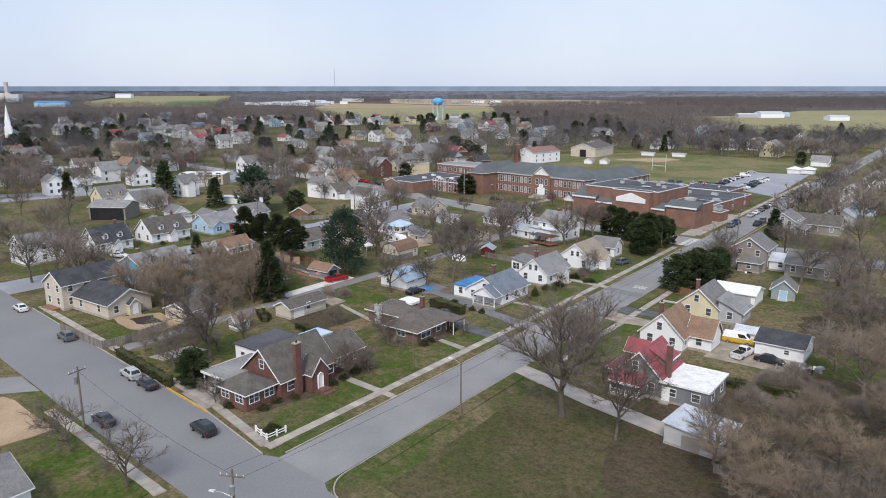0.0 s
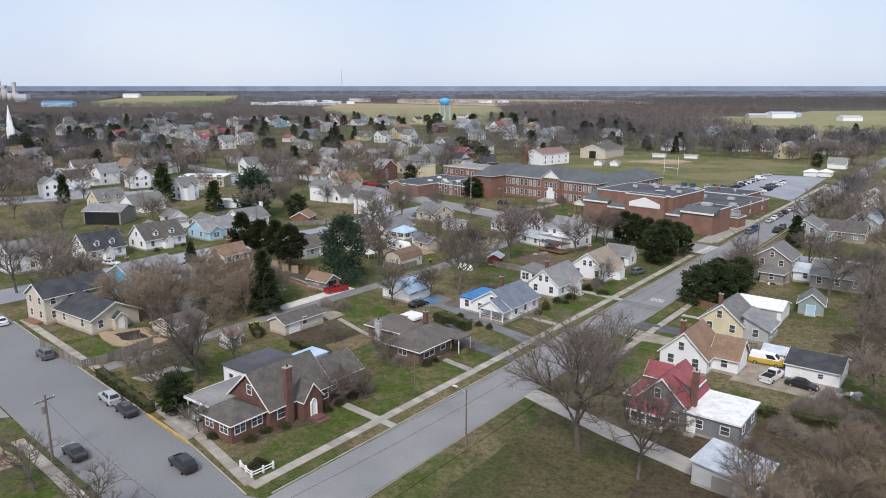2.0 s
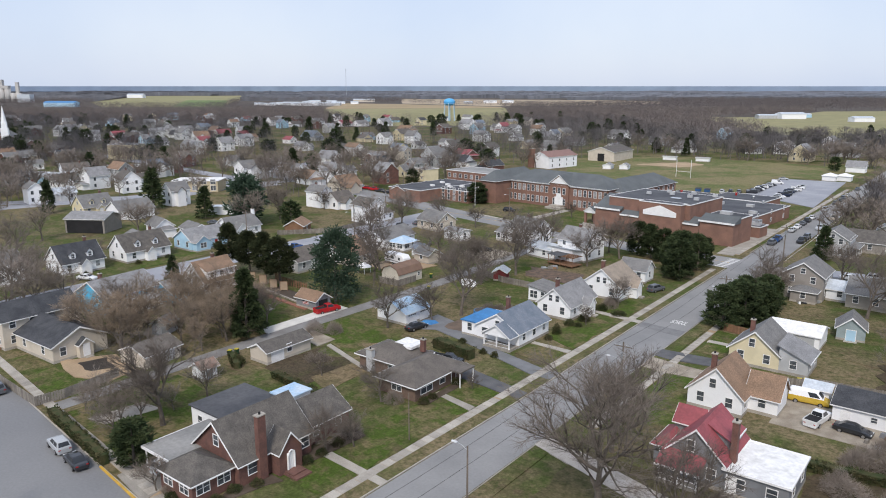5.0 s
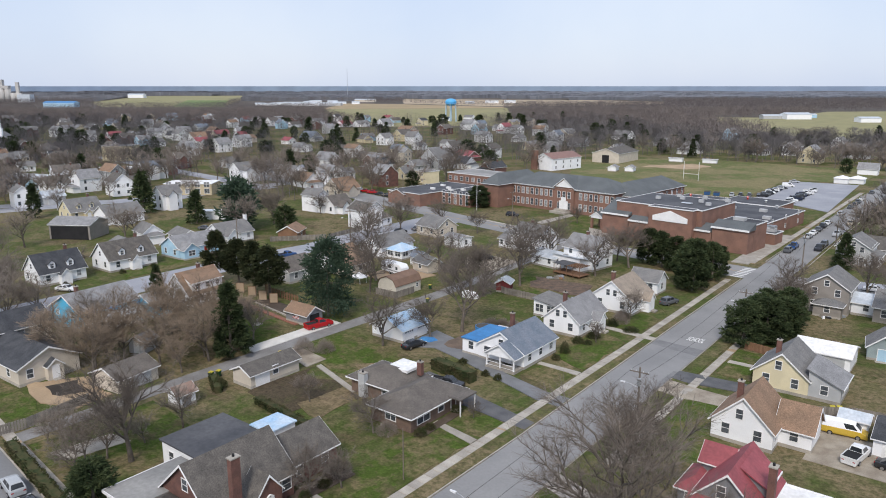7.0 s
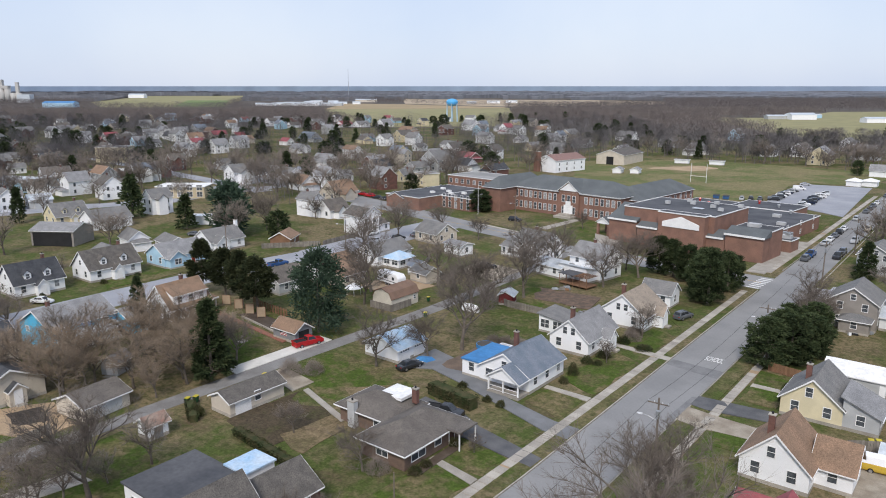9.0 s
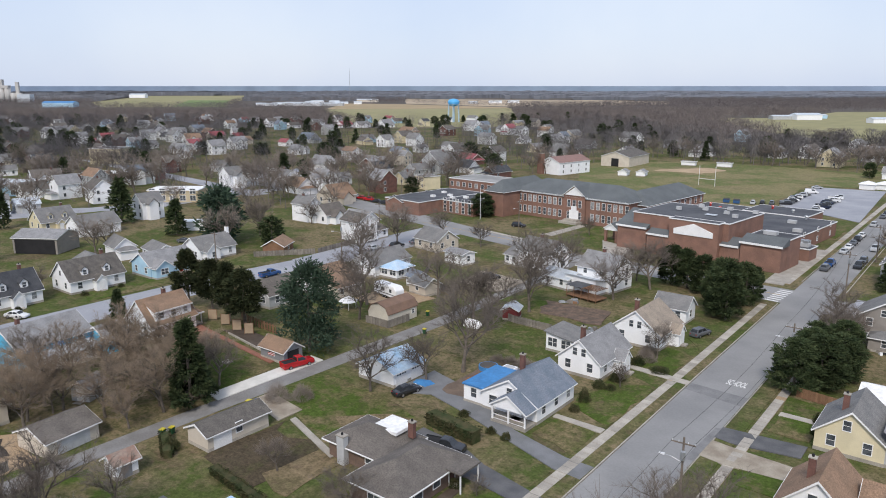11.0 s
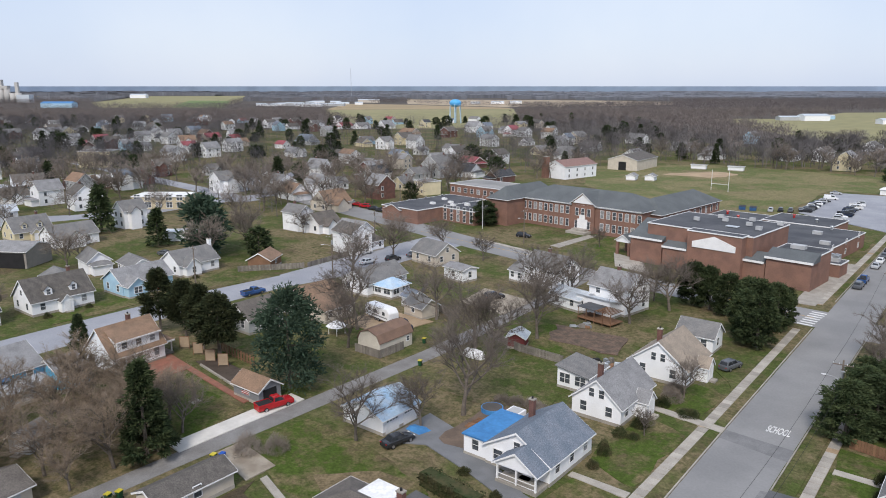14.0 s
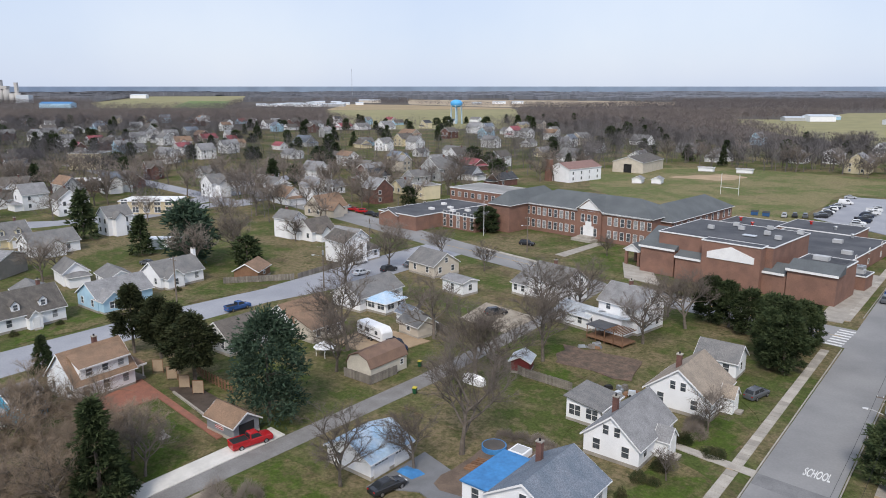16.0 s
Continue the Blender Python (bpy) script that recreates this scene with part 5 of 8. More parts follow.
def red_roof_house():
    h = thing("red_roofed_house", pose(30.2, 48.6, 0.05), "dark grey house with red metal roofs and white flat annex", "house")
    block(h, 0, 0, 6.6, 8.2, 3.5, 6.7, GREY, R_RED, "y", win={"+x": 2}, levels=[1.7], over=0.4)
    window(h, "-y", 0, 0, 6.6, 8.2, -0.6, 4.5, 0.8, 1.3)
    window(h, "-y", 0, 0, 6.6, 8.2, 1.9, 1.7, 1.0, 1.3)
    block(h, 1.9, 0.8, 2.4, 4.4, 5.0, 6.3, GREY, R_RED, "y", "shed", z0=3.2, base=False, over=0.3)
    block(h, -4.4, 0.8, 2.6, 5.6, 2.5, 3.4, GREY, R_RED, "y", "hip", win={"-y": 1}, base=False)
    block(h, -3.0, 3.4, 3.0, 3.4, 4.4, 5.8, GREY, R_RED, "x", base=False)
    porch(h, -3.6, 1.2, -6.4, -4.1, 2.3, 3.4, R_RED, [(-3.4, -6.3), (-1.2, -6.3), (1.0, -6.3)], axis="y")
    part("porch_rail", Build().box(-3.4, 1.0, -6.33, -6.27, 1.1, 1.18).box(-3.4, 1.0, -6.33, -6.27, 0.5, 0.56), TRIM, h)
    chimney(h, 3.7, -2.2, 0, 8.0, 0.7, 0.8)
    block(h, 6.8, -0.1, 6.8, 8.4, 2.9, 3.0, GREY, R_WHITE, "y", "flat", over=0.2, win={"-y": 2, "+x": 2}, ww=1.1, wh=1.1)
    door(h, "-y", 6.8, -0.1, 6.8, 8.4, -2.6, 0.3)
    part("air_unit", Build().box(10.4, 11.2, -2.4, -1.6, 0, 0.8), METAL, h)


brick_corner_house()
ranch_house()
blue_roof_house()
cape(-13.2, 94.0, 10.8, 7.4, R_LGREY, "white clapboard cape house with grey shingles", 5.9)
sp = thing("porch_annex", pose(-20.6, 98.6, 0.05), "small white screened back porch with grey roof", "porch")
block(sp, 0, 0, 5.2, 6.2, 2.6, 3.4, WHITE, R_GREY, "y", "shed", win={"-y": 2, "-x": 2}, ww=1.7, wh=1.5)
cape(-12.0, 112.0, 9.8, 9.4, R_TAN2, "white cape house with beige shingle roof", 6.4)
simple_house(-12.2, 126.4, 90, 6.4, 5.0, 3.0, 5.0, WHITE, R_GREY, "small white outbuilding with grey gable roof", n=(1, 2), attic=False)
r2 = cape(25.8, 69.3, 8.2, 7.6, R_TAN, "white house with a tan shingle roof", 6.4, entry=False)
block(r2, 5.6, 1.4, 4.2, 5.2, 2.7, 5.2, WHITE, R_TAN, "x", win={"-y": 1, "+y": 1})
r3 = cape(25.4, 90.4, 9.0, 7.8, R_GREY, "cream clapboard house with grey shingle roof", 6.0, entry=False, wall=CREAM)
block(r3, 6.0, -1.0, 4.4, 6.8, 2.5, 4.4, LGREY, R_LGREY, "y", "shed", win={"-y": 1, "+x": 2})
red_roof_house()

gar = thing("garage", pose(28.3, 103.2, 0.05), "white garage with a shallow white metal roof", "garage")
block(gar, 0, 0, 8.4, 6.8, 2.6, 3.7, WHITE, R_WHITE, "x", over=0.25)
part("garage_door", Build().box(-3.4, 3.4, -3.45, -3.38, 0.1, 2.3), LGREY, gar)
sh = thing("garden_shed", pose(35.4, 112.2, 0.05, 0, 0, 8), "grey-blue wooden shed with grey gable roof", "shed")
block(sh, 0, 0, 4.6, 5.6, 2.4, 4.3, mat("blue_grey_boards", (0.30, 0.36, 0.37), (0.25, 0.30, 0.31)), R_GREY, "y")
door(sh, "-y", 0, 0, 4.6, 5.6, 0, 0.05, 1.5, 2.0, LBLUE)
r5 = simple_house(22.4, 137.6, 0, 9.4, 8.4, 5.3, 8.0, TAUPE, R_GREY, "two-storey taupe house with dark grey roof", n=(2, 2), por=False)
block(r5, 1.0, -6.2, 5.0, 3.2, 2.6, 3.4, TAUPE, R_GREY, "y", "hip", win={"-y": 1})
block(r5, 7.0, 0.5, 5.2, 5.4, 2.6, 4.0, WHITE, R_TIN, "x", win={"-y": 1, "+x": 1})
simple_house(36.5, 137, 90, 11, 8.5, 3.0, 5.6, TAUPE, R_GREY, "low taupe house with grey roof behind a bare tree", n=(2, 3))
simple_house(19.5, 186, 0, 10, 8, 4.8, 7.2, LGREY, R_GREY, "grey two-storey house with a grey roof and porch", n=(2, 3), por=True)
simple_house(27, 196, 90, 13, 8.5, 3.0, 5.6, TAUPE, R_TAUPE, "low brown house beside the street", n=(2, 3))
simple_house(30, 216, 0, 10, 9, 3.2, 6.0, LGREY, R_TIN, "pale house with a metal roof", n=(2, 3))
simple_house(33, 240, 0, 9, 8, 3.2, 6.0, LBLUE, R_GREY, "small pale blue house by the street", n=(2, 2))
simple_house(26, 270, 0, 9, 8, 5.0, 7.6, WHITE, R_GREY, "white two-storey house by the street", n=(2, 2))
simple_house(27, 320, 0, 10, 8, 5.0, 7.6, WHITE, R_LGREY, "white house beyond the car park", n=(2, 2))

wg = thing("garage", pose(43.4, 75.6, 0.05), "white block garage with a black gable roof", "garage")
block(wg, 0, 0, 7.6, 7.6, 2.6, 3.9, WHITE, R_BLACK, "x", over=0.3)
window(wg, "-y", 0, 0, 7.6, 7.6, 1.2, 1.6, 0.7, 0.7)
door(wg, "-y", 0, 0, 7.6, 7.6, -2.2, 0.05)
ms = thing("metal_shed", pose(42.4, 35.2, 0.05, 0, 0, -4), "low shed with a pale weathered metal roof", "shed")
block(ms, 0, 0, 7.0, 6.6, 2.3, 2.9, LGREY, R_TIN, "y", "shed", over=0.3)
part("shed_door", Build().box(-1.2, 1.2, -3.36, -3.3, 0, 2.0), TAUPE, ms)
sm = thing("garden_shed", pose(36.6, 78.6, 0.05), "small white metal shed beside the van", "shed")
block(sm, 0, 0, 3.2, 2.6, 2.1, 2.7, WHITE, R_TIN, "x")
door(sm, "-y", 0, 0, 3.2, 2.6, 0, 0.02)

# behind the main row, along the alley
bg = thing("garage", pose(-36.7, 70.4, 0.05), "white garage with a faded blue metal roof", "garage")
block(bg, 0, 0, 7.4, 7.2, 2.3, 4.0, WHITE, R_PBLUE, "y", over=0.35)
for s in (-1, 1):
    gd = part("garage_door", Build().box(3.69, 3.75, s * 1.8 - 1.35, s * 1.8 + 1.35, 0.05, 2.15), TRIM, bg)
    for q in range(4):
        part("door_light", Build().box(3.75, 3.765, s * 1.8 - 1.1 + q * 0.58, s * 1.8 - 0.7 + q * 0.58, 1.65, 1.9), GLASS, gd)
window(bg, "-y", 0, 0, 7.4, 7.2, -1.5, 1.5, 0.8, 0.9)
ag = thing("garage", pose(-40.0, 42.2, 0.05), "long beige garage with weathered shingle roof", "garage")
block(ag, 0, 0, 4.4, 9.4, 2.2, 3.2, BEIGE, R_TAUPE, "y", win={"+x": 1})
part("garage_door", Build().box(2.2, 2.26, -3.9, -1.2, 0.05, 2.0), TRIM, ag)
s1 = thing("garden_shed", pose(-41.6, 28.2, 0.05), "small white shed with rusty roof", "shed")
block(s1, 0, 0, 2.6, 2.8, 2.0, 2.8, WHITE, mat("rusty_roof", (0.24, 0.13, 0.10), (0.30, 0.24, 0.20), fine=3), "y")
part("shed_door", Build().box(1.28, 1.34, -0.6, 0.6, 0, 1.7), GREY, s1)
ts = thing("garden_shed", pose(-56.6, 64.6, 0.05), "grey boarded shed with tan shingle roof", "shed")
block(ts, 0, 0, 6.0, 4.0, 2.1, 3.4, mat("grey_boards", (0.27, 0.28, 0.30), (0.22, 0.23, 0.25)), R_TAN, "x", over=0.35)
# flat dark panel on a closed wall, shade of the inside painted on
part("doorway", Build().box(2.98, 3.04, -1.2, 1.2, 0.02, 2.0), DARK, ts)
flag = part("flag", Build().box(-1.0, 0.8, -2.06, -2.02, 0.9, 1.95), TRIM, ts, "striped red, white and blue flag")
for q in range(4):
    part("stripe", Build().box(-1.0, 0.8, -2.075, -2.06, 0.95 + q * 0.27, 1.08 + q * 0.27), LAMP_R, flag)
part("canton", Build().box(-1.0, -0.3, -2.09, -2.075, 1.45, 1.95), mat("paint_navy", PAINTS["navy"], bump=0), flag)
bs_ = thing("barn_shed", pose(-55.6, 91.6, 0.05), "cream barn-style shed with a rounded brown roof", "shed")
ring0 = [(-2.6, 0), (2.6, 0), (2.6, 2.4), (1.9, 3.6), (0, 4.3), (-1.9, 3.6), (-2.6, 2.4)]
part("wall", Build().loft([[(a, k, z) for a, z in ring0] for k in (-4.2, 4.2)]), mat("cream_boards", (0.62, 0.58, 0.50), (0.55, 0.51, 0.44)), bs_)
for a, b in (((-2.75, 2.3), (-2.0, 3.66)), ((-2.0, 3.66), (0, 4.4)), ((0, 4.4), (2.0, 3.66)), ((2.0, 3.66), (2.75, 2.3))):
    part("roof_slope", Build().loft([[(a[0], k, a[1]), (b[0], k, b[1]), (b[0], k, b[1] + 0.13), (a[0], k, a[1] + 0.13)] for k in (-4.4, 4.4)]), mat("brown_roof", (0.225, 0.145, 0.105), (0.18, 0.118, 0.09), fine=7), bs_)
window(bs_, "+x", 0, 0, 5.2, 8.4, 3.0, 1.5, 0.7, 0.8)
fence([(-58.6, 87.0), (-52.7, 87.0), (-52.5, 93)], 1.5)
rs = thing("red_shed", pose(-37.6, 106.8, 0.05, 0, 0, 20), "dark red wooden shed with pale roof", "shed")
block(rs, 0, 0, 3.0, 3.4, 2.2, 3.0, mat("red_boards", (0.20, 0.04, 0.04), (0.15, 0.035, 0.035)), R_TIN, "y")
wt = thing("white_tank", pose(-40.5, 97.5, 0.6), "rounded white covered boat shell", "tarpaulin")
part("cover", tidy(Build().loft([[(-2.0 + i, -0.9 * k, -0.55), (-2.0 + i, -0.8 * k, 0.6 * k), (-2.0 + i, 0, 1.1 * k), (-2.0 + i, 0.8 * k, 0.6 * k), (-2.0 + i, 0.9 * k, -0.55)] for i, k in ((0, 0.5), (0.6, 0.9), (2, 1), (3.4, 0.9), (4, 0.5))]).mesh("cover", WHITE), 0.08), None, wt)

# corner lots along the side street
be = thing("beige_house", pose(-80, 21.5, 0.05, 0, 0, 2), "beige two-storey house with black shingles and low wing", "house")
block(be, -2.8, -1.0, 7.0, 13.6, 5.2, 7.5, BEIGE, R_BLACK, "y", win={"+x": 4, "-y": 2, "-x": 2})
block(be, 7.2, -1.2, 13.0, 9.4, 2.9, 5.2, BEIGE, R_BLACK, "x", win={"-y": 2}, over=0.4)
block(be, 14.2, -0.8, 1.2, 2.4, 2.3, 3.3, BEIGE, R_BLACK, "x", over=0.2, base=False)
door(be, "+x", 14.2, -0.8, 1.2, 2.4, 0, 0.2)
window(be, "+x", 7.2, -1.2, 13.0, 9.4, -3.0, 1.7)
part("front_deck", Build().box(-5.2, -0.6, -9.4, -7.9, -0.05, 0.4), BROWNWOOD, be)
chx = thing("white_house", pose(-14.5, -28, 0.05), "white corner house with grey shingle roof", "house")
block(chx, 0, 0, 10, 9, 3.0, 5.2, WHITE, R_GREY, "y", win={"+x": 2, "+y": 2})
th = thing("tan_roofed_house", pose(-85.2, 59.6, 0.05, 0, 0, 4), "white house with tan roof, long dormer and bay", "house")
block(th, 0, 0, 8.0, 9.4, 2.9, 6.9, WHITE, R_TAN, "y", win={"+x": 3, "-y": 2})
block(th, 2.3, 0.2, 2.8, 7.6, 5.1, 6.3, WHITE, R_TAN, "y", "shed", z0=3.2, over=0.25, win={"+x": 3}, levels=[1.05], wh=1.0)
chimney(th, -0.4, 1.2, 6.2, 7.9)
porch(th, -3.0, 3.0, 4.7, 7.0, 2.4, 2.9, R_TAN, [(-2.8, 6.8), (2.8, 6.8)])
bt = thing("tarped_house", pose(-88.2, 39.4, 0.05, 0, 0, 6), "pale grey-roofed house with bright cyan upper wall and blue tarps", "house")
CYAN = mat("cyan_siding", (0.10, 0.46, 0.70), (0.085, 0.40, 0.62), rough=0.6, fine=9, bump=0.05, grain=0.06)
block(bt, 0, 0, 9.4, 12.4, 4.1, 6.7, CYAN, R_LGREY, "y", win={"+x": 3, "-y": 2}, levels=[3.2], wh=0.9)
part("porch_deck", Build().box(4.7, 7.8, -5.6, 5.6, -0.05, 0.3), CONCRETE, bt)
part("porch_wall", Build().box(4.74, 7.4, -5.2, 5.2, 0.3, 2.2), WHITE, bt)
part("porch_roof", Build().loft([[(4.74, k, 2.75), (8.1, k, 2.2), (8.1, k, 2.3), (4.74, k, 2.88)] for k in (-5.8, 5.8)]), R_TIN, bt, "white metal porch roof")
for y in (-4.1, 0.0):
    part("tarp", Build().loft([[(4.72, k, 3.95), (5.5, k, 3.45), (5.5, k, 3.52), (4.72, k, 4.03)] for k in (y - 0.8, y + 0.8)]), R_TARP, bt, "bright blue tarp over a window")
block(bt, 5.4, 8.6, 7.0, 4.4, 2.8, 4.6, CYAN, R_LGREY, "y", win={"+x": 1})
chimney(bt, -1, -3, 5.6, 7.6)
ga = thing("garage", pose(-55.4, 27.2, 0.05, 0, 0, 8), "low pale garage with a faded brown roof by the alley", "garage")
block(ga, 0, 0, 6.4, 7.0, 2.2, 3.5, BEIGE, R_BROWN, "y", base=False)
part("garage_door", Build().box(3.19, 3.27, -2.2, 2.2, 0.05, 2.0), LGREY, ga)
gsh = thing("garden_shed", pose(-66.4, 36.5, 0.05, 0, 0, 25), "small pale shed inside the thicket", "shed")
block(gsh, 0, 0, 3.0, 3.6, 2.1, 3.1, LGREY, R_LGREY, "y", base=False)
door(gsh, "-y", 0, 0, 3.0, 3.6, 0, 0.05, 0.9, 1.8)

# ---- second row and back street ----
def dormer_cape(x, y, L, W, roof, wall, label, n=2, rot=0):
    h = thing("dormer_house", pose(x, y, 0.05, 0, 0, rot), label, "house")
    block(h, 0, 0, W, L, 3.0, 6.8, wall, roof, "y", win={"+x": 3, "-y": 2, "+y": 2}, shutters=False, attic=True)
    for i in range(n):
        dormer(h, W / 2 - 0.7, (i + 0.5) / n * L * 0.8 - L * 0.4, 3.5, 90, wall, roof)
    block(h, W / 2 + 0.8, 0, 1.6, 2.4, 2.4, 3.6, wall, roof, "x", over=0.2, base=False)
    door(h, "+x", W / 2 + 0.8, 0, 1.6, 2.4, 0, 0.2)
    chimney(h, -0.8, L * 0.3, 6, 7.8)
    return h


dormer_cape(-126.5, 49.0, 10.5, 8.4, R_BLACK, WHITE, "white house with black roof and two dormers")
dormer_cape(-127.0, 66.5, 12.5, 8.8, R_TAUPE, WHITE, "white house with brown roof and two dormers")
lb = thing("blue_house", pose(-125.8, 84.6, 0.05), "pale blue bungalow with light grey roof", "house")
block(lb, 0, 0, 8.6, 12.0, 3.0, 5.6, LBLUE, R_LGREY, "y", win={"+x": 2, "-y": 2})
block(lb, 4.6, -3.6, 3.6, 4.4, 2.8, 4.4, LBLUE, R_LGREY, "x", win={"+x": 1}, ww=1.8)
door(lb, "+x", 0, 0, 8.6, 12.0, 2.0, 0.3, material=LAMP_R)
lw = thing("white_house", pose(-131.5, 101.5, 0.05), "white cape house with grey roof and end chimney", "house")
block(lw, 0, 0, 8.4, 11.0, 3.0, 5.8, WHITE, R_GREY, "y", win={"+x": 3, "-y": 2})
block(lw, 4.6, -2.6, 2.6, 4.0, 2.8, 4.6, WHITE, R_GREY, "x", win={"+x": 1})
chimney(lw, 0, 5.8, 0, 7.2, 1.0, 0.7, WHITE)
simple_house(-128, 31, 0, 10, 8, 4.8, 7.4, WHITE, R_GREY, "white house behind bare trees", n=(2, 3))
simple_house(-141, 74, 80, 8, 6.5, 2.6, 4.2, WHITE, R_GREY, "small white outbuilding with grey roof", n=(1, 2), attic=False)
simple_house(-140, 92, 80, 9, 6, 2.6, 4.2, WHITE, R_GREY, "long low white outbuilding", n=(1, 3), attic=False)
simple_house(-120.5, 116, 30, 7.5, 6, 2.5, 4.2, BROWNWOOD, R_TAN, "small brown boarded garage", n=(0, 1), attic=False, nodoor=True)
fence([(-121, 108), (-113.5, 117.5), (-111, 121)], 1.5)
fence([(-111, 122), (-112.5, 138)], 1.3)
dk = simple_house(-83.6, 84.6, 0, 8.0, 7.6, 2.9, 5.4, LGREY, R_BROWN, "grey house with dark brown roof behind evergreens", n=(2, 2))
tr_ = simple_house(-82.5, 98.6, 0, 10.0, 8.0, 3.0, 5.6, WHITE, R_TAN, "house with tan roof and rear extension", n=(2, 3))
block(tr_, 6.4, -1.0, 5.0, 7.4, 2.6, 4.2, BEIGE, R_TAN, "y", "shed", win={"+x": 3})
pw = simple_house(-84.0, 118.6, 0, 13.0, 8.0, 3.0, 5.4, WHITE, R_GREY, "white bungalow with grey roof and sunroom", n=(2, 3))
block(pw, 6.6, -1.5, 5.4, 6.0, 2.5, 3.9, WHITE, R_PBLUE, "x", "hip", win={"-y": 2, "+x": 2}, ww=1.8, wh=1.5)
hm = simple_house(-119.0, 146.8, 90, 9.0, 7.6, 5.0, 7.8, WHITE, R_LGREY, "white two-storey house on the corner", n=(2, 2))
block(hm, 0, -6.4, 6.4, 4.2, 3.0, 4.6, WHITE, R_TAUPE, "y", "hip", win={"-y": 2})
simple_house(-89.5, 147.4, 80, 9.5, 8.2, 3.0, 5.6, BEIGE, R_GREY, "beige house with dark grey roof on the corner", n=(2, 2))
simple_house(-73.5, 137.2, 80, 6.6, 4.6, 3.0, 3.6, WHITE, R_LGREY, "small white outbuilding with a shallow roof", n=(1, 1), attic=False)
hc = simple_house(-54.0, 146.5, 80, 10.0, 8.0, 4.6, 7.4, WHITE, R_GREY, "white house with grey roof behind bare trees", n=(2, 2), chim=(0.5, 1.0))
block(hc, -1.0, 7.0, 7.0, 4.4, 2.7, 4.2, WHITE, R_GREY, "y", win={"-x": 2})
ha = simple_house(-33.5, 139.0, 80, 9.0, 8.4, 5.2, 8.0, WHITE, R_LGREY, "white two-storey house with screened porch", n=(2, 2), chim=(0.2, 0.4))
block(ha, -6.0, 0.6, 4.2, 8.4, 2.7, 3.7, WHITE, R_TIN, "y", "shed", win={"-x": 3})
simple_house(-41.6, 134.6, 78, 8.0, 6.0, 2.6, 3.8, WHITE, R_TIN, "low white outbuilding with pale roof", n=(1, 2), attic=False)
dkk = thing("deck", pose(-32.6, 128.6, 0.05, 0, 0, -10), "raised timber deck with blue-grey screens", "deck")
part("platform", Build().box(-4, 4, -2, 2, 0.4, 0.6), BROWNWOOD, dkk)
for i in range(5):
    part("post", Build().box(-3.9 + i * 1.93, -3.78 + i * 1.93, -1.95, -1.83, -0.05, 2.6), BROWNWOOD, dkk)
part("pergola", Build().box(-4.1, 0.2, -2.1, 2.1, 2.6, 2.7), R_FLAT, dkk)
for i in range(8):
    part("slat", Build().box(0.4 + i * 0.5, 0.55 + i * 0.5, -2.1, 2.1, 2.6, 2.72), BROWNWOOD, dkk)
simple_house(-62.8, 110.0, 80, 5.6, 4.4, 2.4, 3.8, BEIGE, R_GREY, "small beige garage with red door", n=(0, 1), attic=False)
simple_house(-68.0, 113.5, 80, 3.6, 3.4, 2.4, 3.6, WHITE, R_BLUE, "small white garden shed", n=None, attic=False)
fence([(-57, 112), (-70, 118), (-76, 128)], 1.7, label="dark weathered garden fence")
fence([(-27.0, 104.2), (-36.0, 104.6), (-45.0, 107.8)], 1.5, label="weathered board fence across the back gardens")
fence([(-67.5, 7.4), (-51.5, 6.8), (-51.0, 10.8), (-52.5, 20)], 1.5, label="weathered grey board fence round the corner lot")
fence([(-66.2, 71.5), (-75.4, 72.2), (-80.5, 74)], 1.7, 0.9, "tall tan trellis panels behind a garden bed", BROWNWOOD, 0.35)
fence([(15.9, 101.6), (23.6, 100.2)], 1.5, label="reddish-brown board fence beside the evergreens", material=BROWNWOOD)
fence([(31, 79.5), (36, 82.6), (46, 84)], 1.6, label="grey board fence behind the yard")
fence([(52, 120), (60, 100), (62, 84)], 1.5)
fence([(46, 28.5), (53, 29.5), (61, 34)], 1.3, label="dark board fence under the bare trees")

# white rail fence on the street corner
wf = thing("corner_fence", pose(-2.4, 2.2, 0.05), "white two-rail corner fence on the lawn", "fence")
for ax, ay in ((0, 0), (-1.5, 0.35), (-3.0, 0.7), (0.1, 1.6), (0.2, 3.0)):
    part("post", Build().box(ax - 0.1, ax + 0.1, ay - 0.1, ay + 0.1, -0.1, 0.95), TRIM, wf)
for z in (0.35, 0.7):
    part("rail", Build().tube([(0, 0, z), (-3.0, 0.7, z)], [0.075, 0.075], 4), TRIM, wf)
    part("rail", Build().tube([(0, 0, z), (0.2, 3.0, z)], [0.075, 0.075], 4), TRIM, wf)
bush(-4.0, 4.4, 1.2, 1.0)

# garden beds and yard things
sheet("garden_bed", jagged([(-56.5, 68.3), (-74, 70), (-76, 66.6), (-60, 64.2), (-60, 67)], 2, 0.2, 9), 0.14, mat("dark_soil", (0.06, 0.045, 0.035), (0.09, 0.07, 0.055), fine=5), "dark garden bed edged with pale stones", "garden bed", 0.2)
strip("bed_edging", [(-74, 66.2), (-60, 64.0)], 0.3, 0.3, CONCRETE, "pale stone edging of the garden bed", "edging")
pl = thing("paddling_pool", pose(-26.0, 82.0, 0.08), "round blue garden pool", "pool")
pl_b = Build().tube([(0, 0, 0), (0, 0, 0.7)], [1.6, 1.6], 20)
part("wall", pl_b, R_TARP, pl)
